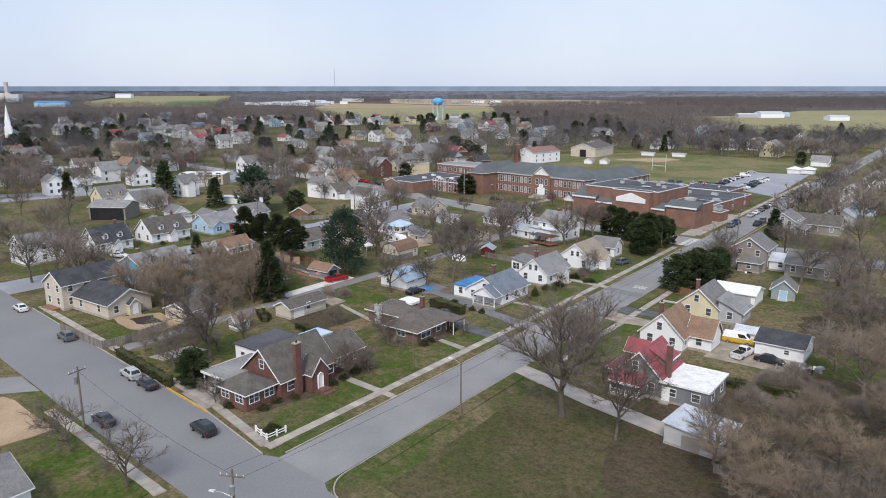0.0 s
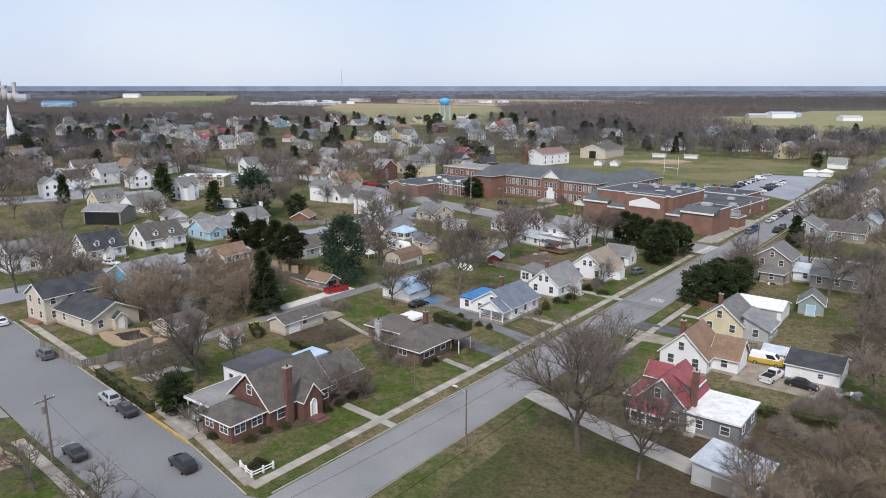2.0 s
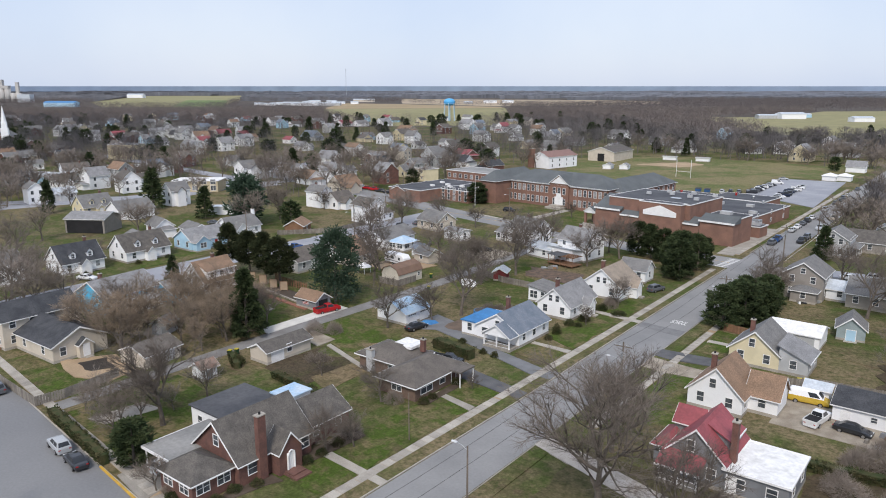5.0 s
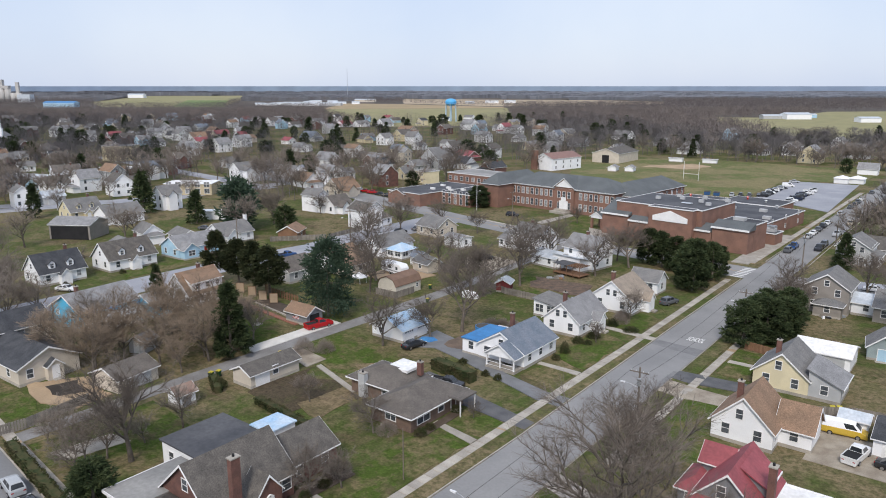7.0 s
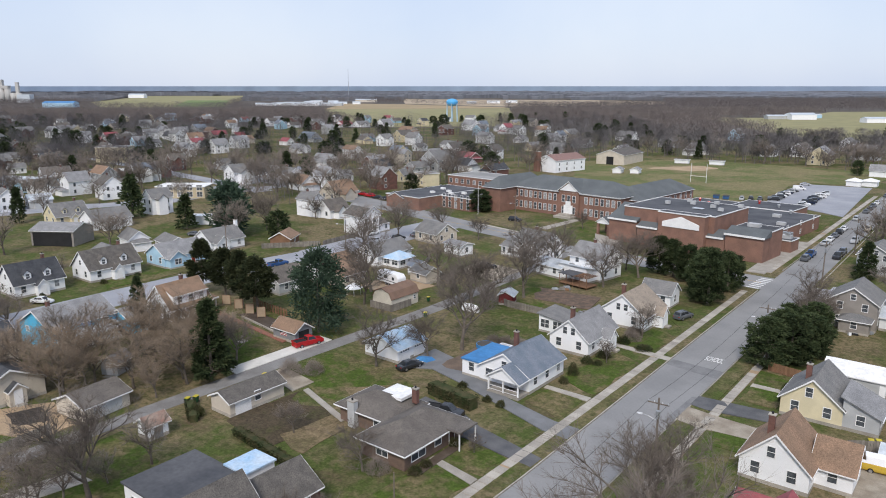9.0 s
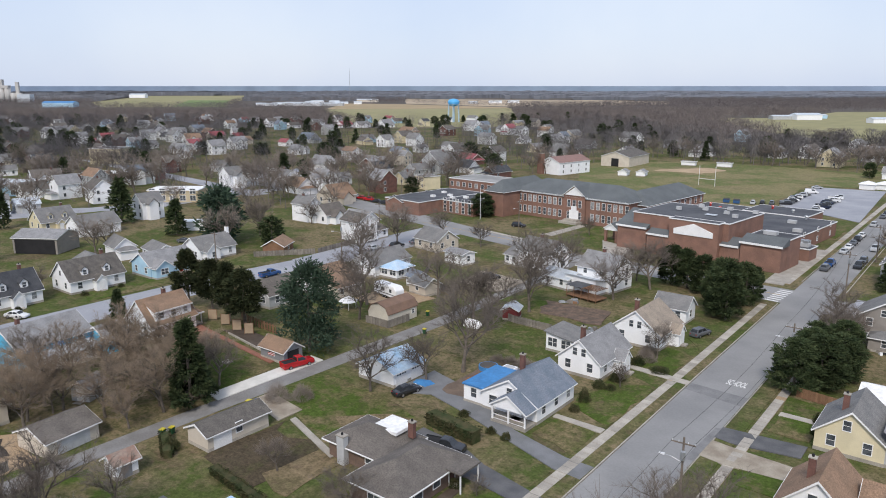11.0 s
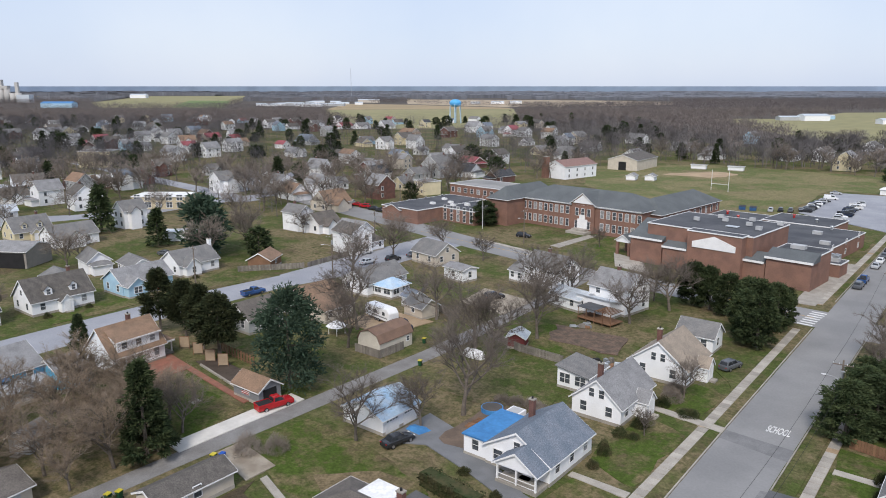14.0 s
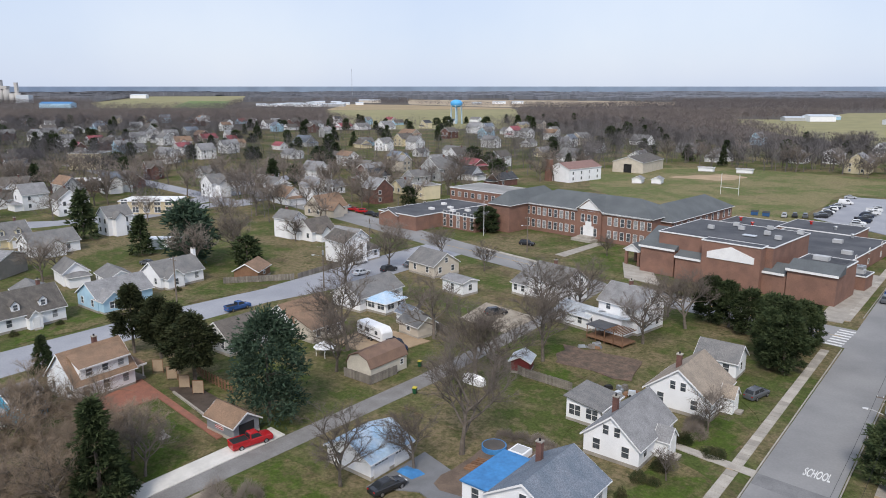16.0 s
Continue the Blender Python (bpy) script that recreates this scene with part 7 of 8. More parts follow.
# ---- the brick school ----
def school():
    s = thing("school", pose(-5.2, 176.5, 0.05, 0, 0, -6), "large red brick school with grey roofs and white trim", "school")
    kw = dict(base=False, over=0.12)
    block(s, -5.0, 8.8, 10, 9.0, 7.5, 7.5, SBRICK, R_FLAT, "y", "flat", **kw)
    block(s, -5.0, 2.2, 10, 4.0, 6.4, 6.4, SBRICK, R_FLAT, "y", "flat", trim=False, **kw)
    block(s, -14.0, 4.0, 7.6, 7.6, 4.9, 4.9, SBRICK, R_FLAT, "y", "flat", trim=False, **kw)
    block(s, -27.4, 12.6, 27.4, 22.6, 10.3, 10.3, SBRICK, R_FLAT, "y", "flat", **kw)
    block(s, -22.0, 0.2, 13.5, 3.4, 10.4, 10.4, SBRICK, R_FLAT, "y", "flat", **kw)
    block(s, -40.5, 4.6, 9, 10, 6.4, 6.4, SBRICK, R_FLAT, "y", "flat", trim=False, **kw)
    block(s, -32.0, 0.8, 6.4, 4.4, 5.3, 5.3, SBRICK, R_SLATE, "y", "flat", trim=False, **kw)
    # sloping slate skirts
    for x0, x1, y0, y1, z0, z1 in ((-10.3, 0.4, -0.2, 4.4, 6.7, 8.3), (-17.9, -10.4, -0.1, 4.2, 5.2, 6.8), (-45.4, -35.8, -0.8, 8.5, 6.7, 10.4), (-35.4, -28.8, -1.7, 2.6, 5.6, 7.2)):
        sk = part("roof_slope", Build().add([(x0, y0, z0), (x1, y0, z0), (x1, y1, z1), (x0, y1, z1), (x0, y0, z0 - 0.3), (x1, y0, z0 - 0.3), (x1, y1, z0 - 0.3), (x0, y1, z0 - 0.3)],
                                        [(0, 1, 2, 3), (4, 7, 6, 5), (0, 4, 5, 1), (1, 5, 6, 2), (2, 6, 7, 3), (3, 7, 4, 0)]), R_SLATE, s)
        part("fascia", Build().box(x0, x1, y0 - 0.1, y0, z0 - 0.4, z0 + 0.1), TRIM, sk)
    part("pediment", Build().loft([[(-27.4, k, 6.6), (-16.6, k, 6.6), (-16.6, k, 8.0), (-22.0, k, 9.8), (-27.4, k, 8.0)] for k in (-1.72, -1.5)]), TRIM, s, "white panelled pediment")
    block(s, -8.2, 19.8, 6.0, 12.6, 4.2, 4.2, SBRICK, R_FLAT, "y", "flat", **kw)
    # recessed well drawn as a flat black sheet on top of the roof
    part("roof_well", Build().box(-9.2, -0.9, 5.5, 12.5, 7.72, 7.76), R_BLACK, s)
    for x, y, z, w in ((-6, 9, 7.76, 1.6), (-20, 14, 10.7, 0.7), (-27, 16, 10.7, 0.7), (-33, 12, 10.7, 0.7), (-16, 10, 10.7, 0.7), (-30, 20, 10.7, 0.7), (-22, 21, 10.7, 0.7), (-14.5, 20, 10.7, 0.7), (-1.6, 21, 3.42, 1.5), (-8, 35, 4.42, 1.2), (-14, 48, 4.42, 1.2), (-24, 47, 4.42, 1.2), (-38, 36, 4.8, 1.4), (-22, 40, 4.42, 1.2)):
        part("roof_unit", Build().box(x - w, x + w, y - w * 0.6, y + w * 0.6, z, z + 0.9), LGREY, s)
    part("skylight", Build().box(-24, -21, 9, 10.6, 10.7, 10.85), R_TIN, s)
    block(s, -18.4, 43.2, 26.6, 34.0, 4.2, 4.2, SBRICK, R_FLAT, "y", "flat", win={"+x": 3}, **kw)
    block(s, -24.0, 68.3, 20, 16.0, 4.4, 4.4, SBRICK, R_FLAT, "y", "flat", **kw)
    block(s, -42.2, 58.0, 16, 22.0, 4.3, 4.3, SBRICK, R_FLAT, "y", "flat", **kw)
    for x, y in ((-20, 66), (-28, 70), (-40, 56), (-46, 62), (-13, 57)):
        part("roof_vent", Build().tube([(x, y, 4.5), (x, y, 5.3), (x, y, 5.4), (x, y, 5.7)], [0.35, 0.35, 0.6, 0.45], 8), LAMP_R if x < -25 else METAL, s)
    for x, y in ((-3.2, 20.4), (-2.4, 22.2), (-1.0, 20.8), (-1.0, 22.4)):
        part("cooling_unit", Build().box(x - 0.6, x + 0.6, y - 0.5, y + 0.5, 3.4, 5.0), METAL, s)
    block(s, -38.0, 36.0, 14, 22.0, 4.6, 4.6, SBRICK, R_FLAT, "y", "flat", **kw)
    block(s, -1.6, 21.0, 5.0, 6.0, 3.2, 3.2, SBRICK, R_FLAT, "y", "flat", **kw)
    part("red_door", Build().box(-3.4, -2.2, 17.9, 18.02, 0, 2.2), LAMP_R, s)
    # entrance canopy
    block(s, -49.4, 6.0, 4.2, 5.6, 4.2, 5.6, WHITE, R_SLATE, "y", z0=3.6, over=0.3, base=False)
    for x in (-51.2, -47.6):
        for y in (3.6, 8.4):
            part("pillar", Build().box(x - 0.35, x + 0.35, y - 0.35, y + 0.35, -0.05, 3.6), SBRICK, s)
    part("entrance_doors", Build().box(-50.8, -48, 9.5, 9.7, 0, 2.6), GLASS, s)
    # two-storey main building
    block(s, -78.5, 31.6, 47, 17, 8.8, 12.6, SBRICK, R_SLATE, "x", "hip", base=False, over=0.5)
    block(s, -103.0, 27.2, 8, 27, 9.0, 12.4, SBRICK, R_SLATE, "y", "hip", base=False, over=0.5)
    for i in range(21):
        a = -100.5 + 0.5 + i * 2.15
        if abs(a + 76.2) < 4.6:
            continue
        for z in (2.4, 6.4):
            window(s, "-y", 0, 31.6, 0, 17, a + 1.2, z, 1.15, 2.3, dark=(i * 5 + int(z)) % 4 > 1)
    block(s, -75.4, 27.0, 8.4, 9.0, 9.2, 12.4, SBRICK, R_SLATE, "y", base=False, over=0.5)
    part("pediment", Build().loft([[(-79.2, k, 9.2), (-71.6, k, 9.2), (-75.4, k, 11.9)] for k in (22.25, 22.45)]), TRIM, s, "white triangular pediment")
    part("cornice", Build().box(-102, -55.2, 22.7, 23.05, 8.3, 8.8), TRIM, s)
    for x in (-77.6, -75.4, -73.2):
        for z in (2.4, 6.4):
            window(s, "-y", 0, 27.0, 0, 9.0, x, z, 1.15, 2.3)
    part("portal", Build().box(-77.2, -73.6, 22.2, 22.5, 0, 4.2).box(-76.4, -74.4, 22.1, 22.4, 4.2, 5.6), TRIM, s)
    part("entrance_steps", Build().box(-79, -72, 18.6, 22.4, -0.05, 0.7).box(-78, -73, 20.2, 22.4, 0.7, 1.3), CONCRETE, s)
    block(s, -58.2, 48.4, 13, 40, 7.8, 11.4, SBRICK, R_SLATE, "y", "hip", base=False, over=0.5, win={"+x": 10}, ww=1.1, wh=2.0, levels=[2.3, 5.8])
    block(s, -80.0, 49.5, 40, 17, 6.5, 6.5, SBRICK, R_GRAVEL, "y", "flat", **kw)
    for x, y in ((-74, 47), (-68, 50), (-90, 46)):
        part("roof_unit", Build().box(x - 2.5, x + 2.5, y - 1.6, y + 1.6, 6.7, 8.2), SBRICK, s)
    block(s, -127.0, 45.0, 40, 17, 7.6, 7.6, SBRICK, R_GRAVEL, "y", "flat", win={"-y": 12, "-x": 4}, ww=1.5, wh=1.7, levels=[2.2, 5.6], **kw)
    block(s, -131.0, 12.0, 18, 34, 4.6, 4.6, SBRICK, R_FLAT, "y", "flat", win={"-x": 4}, **kw)
    block(s, -114.4, 15.0, 15, 17, 4.5, 4.5, SBRICK, R_FLAT, "y", "flat", win={"-y": 5}, ww=1.2, wh=2.2, **kw)
    block(s, -134.0, -4.6, 8, 2.4, 4.0, 5.6, SBRICK, R_FLAT, "y", base=False, over=0.2)
    for x, y in ((-128, 8), (-125, 14), (-132, 18), (-117, 14), (-112, 18), (-120, 10)):
        part("roof_unit", Build().box(x - 0.9, x + 0.9, y - 0.6, y + 0.6, 4.75, 5.5), R_WHITE, s)


school()
fp = thing("flagpole", pose(-106, 192, 0), "tall slim white flagpole on the school lawn", "flagpole")
part("pole", Build().tube([(0, 0, -0.2), (0, 0, 11)], [0.09, 0.05], 6), TRIM, fp)
gp = thing("goal_post", pose(-74.5, 328, 0.05, 0, 0, -10), "tall white football goal post on the field", "goal post")
part("upright", Build().tube([(-4.0, 0, 0), (-4.0, 0, 9)], [0.09, 0.09], 6), TRIM, gp)
part("upright", Build().tube([(4.0, 0, 0), (4.0, 0, 9)], [0.09, 0.09], 6), TRIM, gp)
part("crossbar", Build().tube([(-4.0, 0, 3.0), (4.0, 0, 3.0)], [0.09, 0.09], 6), TRIM, gp)
evergreen(-108.8, 197, 8.5, 4.4, "round", label="rounded dark evergreen before the school wing")

COL = {"white": WHITE, "cream": CREAM, "beige": BEIGE, "grey": GREY, "lgrey": LGREY, "lblue": LBLUE, "brick": BRICK}
ROOF = {"grey": R_GREY, "black": R_BLACK, "lgrey": R_LGREY, "taupe": R_TAUPE, "brown": R_BROWN, "tan": R_TAN, "red": R_RED, "tin": R_TIN, "blue": R_BLUE}
BUILT = []


def town_house(x, y, rot, L, W, storeys, wall, roof, label):
    """A house of the wider town: main block, sometimes a cross wing, and a porch."""
    rg = random.Random(int(x * 7 + y * 3))
    e = 2.9 * storeys + 0.2
    BUILT.append((x, y))
    top = e + W * rg.uniform(0.30, 0.45)
    h = thing("house", pose(x, y, 0.05, 0, 0, rot), label, "house", "houses of the wider town")
    block(h, 0, 0, W, L, e, top, COL[wall], ROOF[roof], "y", base=False)
    for z in ([1.7] if storeys == 1 else [1.7, 4.5]):
        for k in ((-1, 1) if "distant" not in label else (-1,)):
            far_window(h, "+x", 0, 0, W, L, k * L * 0.25, z)
            far_window(h, "-y", 0, 0, W, L, k * W * 0.24, z)
    if rg.random() < 0.4:
        chimney(h, 0.3, L * 0.2, e, top + 0.9)
    if rg.random() < 0.5:
        block(h, W * 0.55, -L * 0.12, W * 0.6, L * 0.42, e - 0.3, e + W * 0.2, COL[wall], ROOF[roof], "x", base=False, trim=False)
    elif rg.random() < 0.6:
        block(h, 0, -L / 2 - 1.4, W * 0.8, 2.8, 2.6, 3.3, COL[wall], ROOF[roof], "y", "hip", base=False)
    return h


# ---- the wider town ----
town_house(-446, 190, 0, 13.8, 10.8, 1, "brick", "taupe", "red brick house with weathered brown roof")
town_house(-428, 164, 0, 12.9, 9.6, 1, "beige", "grey", "beige house with grey roof")
town_house(-378, 165, -8, 9.6, 7.3, 2, "grey", "black", "dark grey two-storey house with black roof")
town_house(-370, 144, -8, 8.0, 5.5, 1, "white", "grey", "white house with grey roof")
town_house(-560, 295, 0, 11.9, 9.9, 1, "white", "red", "white house with red roof")
town_house(-609, 369, 80, 16.0, 11.6, 2, "lgrey", "taupe", "pale grey two-storey house with weathered brown roof")
town_house(-466, 267, 0, 9.6, 6.8, 2, "lblue", "lgrey", "pale blue two-storey house with light grey roof")
town_house(-562, 346, 80, 11.7, 9.1, 2, "white", "lgrey", "white two-storey house with light grey roof")
town_house(-550, 355, -8, 11.7, 8.9, 2, "white", "lgrey", "white two-storey house with light grey roof")
town_house(-579, 393, 0, 12.6, 9.0, 2, "lgrey", "blue", "pale grey two-storey house with slate-blue roof")
town_house(-468, 279, 0, 10.6, 8.7, 1, "white", "lgrey", "white house with light grey roof")
town_house(-318, 205, -8, 8.3, 6.2, 2, "brick", "brown", "red brick two-storey house with brown roof")
town_house(-388, 281, 0, 11.1, 8.8, 2, "white", "lgrey", "white two-storey house with light grey roof")
town_house(-301, 225, 0, 10.2, 7.2, 1, "lgrey", "grey", "pale grey house with grey roof")
town_house(-412, 316, -8, 12.1, 8.3, 2, "white", "lgrey", "white two-storey house with light grey roof")
town_house(-261, 217, 0, 8.0, 6.6, 1, "white", "brown", "white house with brown roof")
town_house(-405, 355, 90, 9.3, 7.1, 1, "white", "red", "white house with red roof")
town_house(-247, 130, 80, 10.1, 8.1, 2, "white", "taupe", "white two-storey house with weathered brown roof")
town_house(-247, 91, 80, 8.0, 6.0, 2, "white", "grey", "white two-storey house with grey roof")
town_house(-246, 102, -8, 8.0, 6.0, 1, "lgrey", "tin", "pale grey house with pale metal roof")
town_house(-199, 123, 0, 8.0, 6.6, 2, "white", "grey", "white two-storey house with grey roof")
town_house(-188, 98, 0, 13.0, 8.9, 1, "white", "grey", "white house with grey roof")
town_house(-151, 87, 80, 8.0, 5.7, 1, "white", "grey", "white house with grey roof")
town_house(-205, 197, 80, 10.5, 8.5, 1, "white", "tan", "white house with tan roof")
town_house(-246, 248, 90, 11.5, 8.6, 2, "white", "lgrey", "white two-storey house with light grey roof")
town_house(-204, 210, 80, 10.3, 8.0, 2, "white", "lgrey", "white two-storey house with light grey roof")
town_house(-211, 227, -8, 8.0, 6.2, 1, "white", "grey", "white house with grey roof")
town_house(-206, 248, -8, 10.7, 7.7, 2, "white", "black", "white two-storey house with black roof")
town_house(-244, 308, 90, 8.3, 6.6, 2, "beige", "lgrey", "beige two-storey house with light grey roof")
town_house(-188, 246, 0, 8.0, 6.6, 1, "cream", "grey", "cream house with grey roof")
town_house(-207, 278, -8, 10.3, 8.2, 1, "lgrey", "grey", "pale grey house with grey roof")
town_house(-205, 293, 0, 15.3, 12.2, 2, "lgrey", "grey", "pale grey two-storey house with grey roof")
town_house(-194, 302, 90, 11.2, 9.4, 1, "white", "black", "white house with black roof")
town_house(-357, 438, -8, 13.4, 10.4, 2, "cream", "taupe", "cream two-storey house with weathered brown roof")
town_house(-341, 398, 0, 10.9, 8.5, 2, "white", "grey", "white two-storey house with grey roof")
town_house(-291, 380, -8, 9.2, 6.7, 1, "white", "grey", "white house with grey roof")
town_house(-382, 527, 0, 13.3, 9.2, 2, "brick", "brown", "red brick two-storey house with brown roof")
town_house(-406, 599, 80, 16.0, 11.1, 2, "white", "lgrey", "white two-storey house with light grey roof")
town_house(-356, 547, 0, 13.3, 9.9, 2, "lblue", "grey", "pale blue two-storey house with grey roof")
town_house(-346, 576, 0, 13.6, 9.3, 2, "white", "red", "white two-storey house with red roof")
town_house(-328, 569, 80, 10.2, 8.3, 2, "white", "grey", "white two-storey house with grey roof")
town_house(-322, 606, 0, 11.6, 8.0, 2, "white", "grey", "white two-storey house with grey roof")
town_house(-255, 534, -8, 13.7, 11.1, 2, "beige", "grey", "beige two-storey house with grey roof")
town_house(-195, 412, 80, 16.0, 12.8, 1, "white", "grey", "white house with grey roof")
town_house(-214, 478, 90, 12.1, 9.4, 1, "lgrey", "taupe", "pale grey house with weathered brown roof")
town_house(-418, 390, 90, 15.2, 11.7, 1, "lgrey", "blue", "pale grey house with slate-blue roof")
town_house(-616, 577, 0, 16.0, 11.7, 1, "white", "grey", "white house with grey roof")
town_house(-555, 563, 0, 15.9, 11.1, 1, "white", "red", "white house with red roof")
town_house(-540, 575, -8, 15.9, 10.9, 1, "white", "grey", "white house with grey roof")
town_house(-519, 591, 0, 16.0, 13.5, 1, "white", "lgrey", "white house with light grey roof")
town_house(-421, 517, 90, 15.7, 12.3, 1, "beige", "tan", "beige house with tan roof")
town_house(-173, 188, 0, 12.0, 9.6, 1, "beige", "tan", "beige house with tan roof")
town_house(-152, 154, 90, 8.0, 5.9, 2, "white", "grey", "white two-storey house with grey roof")
town_house(-144, 157, 0, 9.0, 7.5, 1, "white", "brown", "white house with brown roof")
town_house(-115, 142, 80, 9.2, 6.9, 2, "white", "taupe", "white two-storey house with weathered brown roof")
town_house(-145, 621, -8, 11.8, 8.8, 2, "lblue", "grey", "pale blue two-storey house with grey roof")
town_house(-126, 471, -8, 14.4, 11.5, 1, "white", "grey", "white house with grey roof")
town_house(-85, 493, 0, 12.0, 9.5, 1, "white", "lgrey", "white house with light grey roof")
town_house(-68, 501, -8, 12.6, 9.2, 2, "white", "brown", "white two-storey house with brown roof")
town_house(-47, 455, 0, 14.5, 12.2, 2, "cream", "lgrey", "cream two-storey house with light grey roof")
town_house(-32, 502, 80, 12.0, 10.2, 2, "lgrey", "grey", "pale grey two-storey house with grey roof")
town_house(-52, 568, -8, 11.5, 8.4, 2, "white", "grey", "white two-storey house with grey roof")
town_house(-10, 408, 90, 9.2, 6.3, 1, "white", "lgrey", "white house with light grey roof")
town_house(-217, 564, 80, 15.5, 13.1, 1, "white", "grey", "white house with grey roof")
town_house(-163, 519, 90, 13.8, 9.4, 1, "lgrey", "grey", "pale grey house with grey roof")

def flat_building(x, y, rot, L, W, h, wall, roof, label, win=None, name="commercial_building", ww=2.2, wh=2.0):
    BUILT.append((x, y))
    t = thing(name, pose(x, y, 0.05, 0, 0, rot), label, "building")
    block(t, 0, 0, W, L, h, h, wall, roof, "y", "flat", base=False, over=0.2, win=win, ww=ww, wh=wh)
    return t


flat_building(-227, 152, 128, 20, 12, 4.6, mat("tan_panels", (0.52, 0.44, 0.30), (0.46, 0.39, 0.27)), R_WHITE, "tan commercial building with white flat roof and wide windows", {"-x": 5})
flat_building(-388, 208, 128, 18, 14, 9.0, CREAM, R_GREY, "cream three-storey block with few windows")
flat_building(-303, 164, 138, 26, 12, 4.6, BRICK, R_WHITE, "brick commercial row with white flat roof", {"-x": 5})
flat_building(-303, 118, 110, 30, 15, 4.6, LBLUE, R_TIN, "pale blue commercial hall with metal roof", {"-x": 4})
flat_building(-167, 121, 130, 9, 4, 2.7, WHITE, R_TIN, "long white outbuilding with flat roof")
flat_building(-170, 241, 70, 9, 8, 5.6, CREAM, R_GREY, "cream flat-roofed building behind the school", {"-x": 2, "+y": 2}, ww=1.0, wh=1.3)

dormer_cape(-205.5, 93.5, 11, 9, R_GREY, CREAM, "cream colonial house with green porch roof and dormers")
bn = thing("barn", pose(-173.5, 77.5, 0.05, 0, 0, 32), "dark open barn with grey metal roof", "barn")
block(bn, 0, 0, 13, 10, 4.4, 6.0, TAUPE, R_LGREY, "x", base=False)
# the shaded inside of the barn is a near-black sheet on its front
part("opening", Build().box(-5.9, 5.9, -5.06, -4.98, 0, 3.9), DARK, bn)
hg = thing("hangar", pose(-144, 392, 0.05, 0, 0, 2), "tan metal hall with brown roof and dark doorway", "hall")
block(hg, 0, 0, 17, 30, 5.6, 8.4, BEIGE, R_TAUPE, "y", base=False)
# near-black panel paints the unlit inside onto the end wall
part("doorway", Build().box(-2.2, 2.2, -15.08, -15.0, 0, 4.6), DARK, hg)
rb = thing("church_hall", pose(-151, 333, 0.05, 0, 0, -12), "white hall with brick chimney and reddish roof", "hall")
block(rb, 0, 0, 13, 24, 6.4, 9.0, WHITE, mat("rust_roof", (0.26, 0.16, 0.14), (0.22, 0.14, 0.125)), "y", base=False, win={"+x": 4})
chimney(rb, -5.6, -13.0, 0, 10.5, 3.2, 2.4, SBRICK)
for x, y in ((-121, 340), (-113, 344)):
    gs = thing("garden_shed", pose(x, y, 0.05, 0, 0, 10), "small white shed beside the sports field", "shed", "sheds by the field")
    block(gs, 0, 0, 4.5, 6, 2.3, 3.4, WHITE, R_LGREY, "y")
for x, y in ((-112, 408), (-93, 412)):
    dg = thing("dugout", pose(x, y, 0.05, 0, 0, 5), "low white baseball dugout", "shed", "dugouts")
    block(dg, 0, 0, 8, 3, 2.3, 2.5, WHITE, R_LGREY, "y", "flat")
for x, y in ((-14, 361), (-8, 364)):
    tt = thing("marquee", pose(x, y, 0.05), "white tent at the end of the car park", "tent", "white tents")
    block(tt, 0, 0, 6, 6, 2.4, 3.6, WHITE, R_WHITE, "y", "hip", base=False)

# water tower
wtx, wty = town(21, 987)
wt_ = thing("water_tower", pose(wtx, wty, 0), "bright blue water tower on pale legs", "water tower")
prof = [(0.6, 19.8), (4.2, 20.4), (6.6, 22.2), (7.5, 24.4), (7.3, 26.0), (5.8, 27.8), (3.2, 28.9), (0.5, 29.2)]
part("tank", Build().tube([(0, 0, z) for r, z in prof], [r for r, z in prof], 24), TOWERBLUE, wt_, "", None, True)
part("riser", Build().tube([(0, 0, 0), (0, 0, 20)], [1.0, 1.0], 10), TOWERPALE, wt_)
for a in range(6):
    c, s_ = math.cos(a * math.pi / 3), math.sin(a * math.pi / 3)
    part("leg", Build().tube([(8.0 * c, 8.0 * s_, 0), (6.9 * c, 6.9 * s_, 23)], [0.45, 0.4], 8), TOWERPALE, wt_)
part("walkway", Build().tube([(0, 0, 22.3), (0, 0, 22.5)], [7.9, 7.9], 24), TOWERPALE, wt_)
# radio mast
mx, my = town(-316, 2700)
mast = thing("radio_mast", pose(mx, my, 0), "thin lattice radio mast in the distance", "mast")
part("mast_tube", Build().tube([(0, 0, 0), (0, 0, 105)], [0.7, 0.5], 5), METAL, mast)
# grain elevator
ex, ey = town(-1180, 2100)
el = thing("grain_elevator", pose(ex, ey, 0, 0, 0, 40), "pale concrete grain elevator with silos", "grain elevator")
for i in range(5):
    part("silo", Build().tube([(-34 + i * 15, 0, 0), (-34 + i * 15, 0, 38 if i < 3 else 26)], [8, 8], 20), SILO, el, "", None, True)
part("headhouse", Build().box(-40, 2, -8, 8, 38, 46).box(-28, -14, -6, 6, 46, 62), SILO, el)
part("leg_tower", Build().box(20, 28, -4, 4, 0, 55), SILO, el)
part("annex", Build().box(26, 60, -12, 12, 0, 22), R_TIN, el)
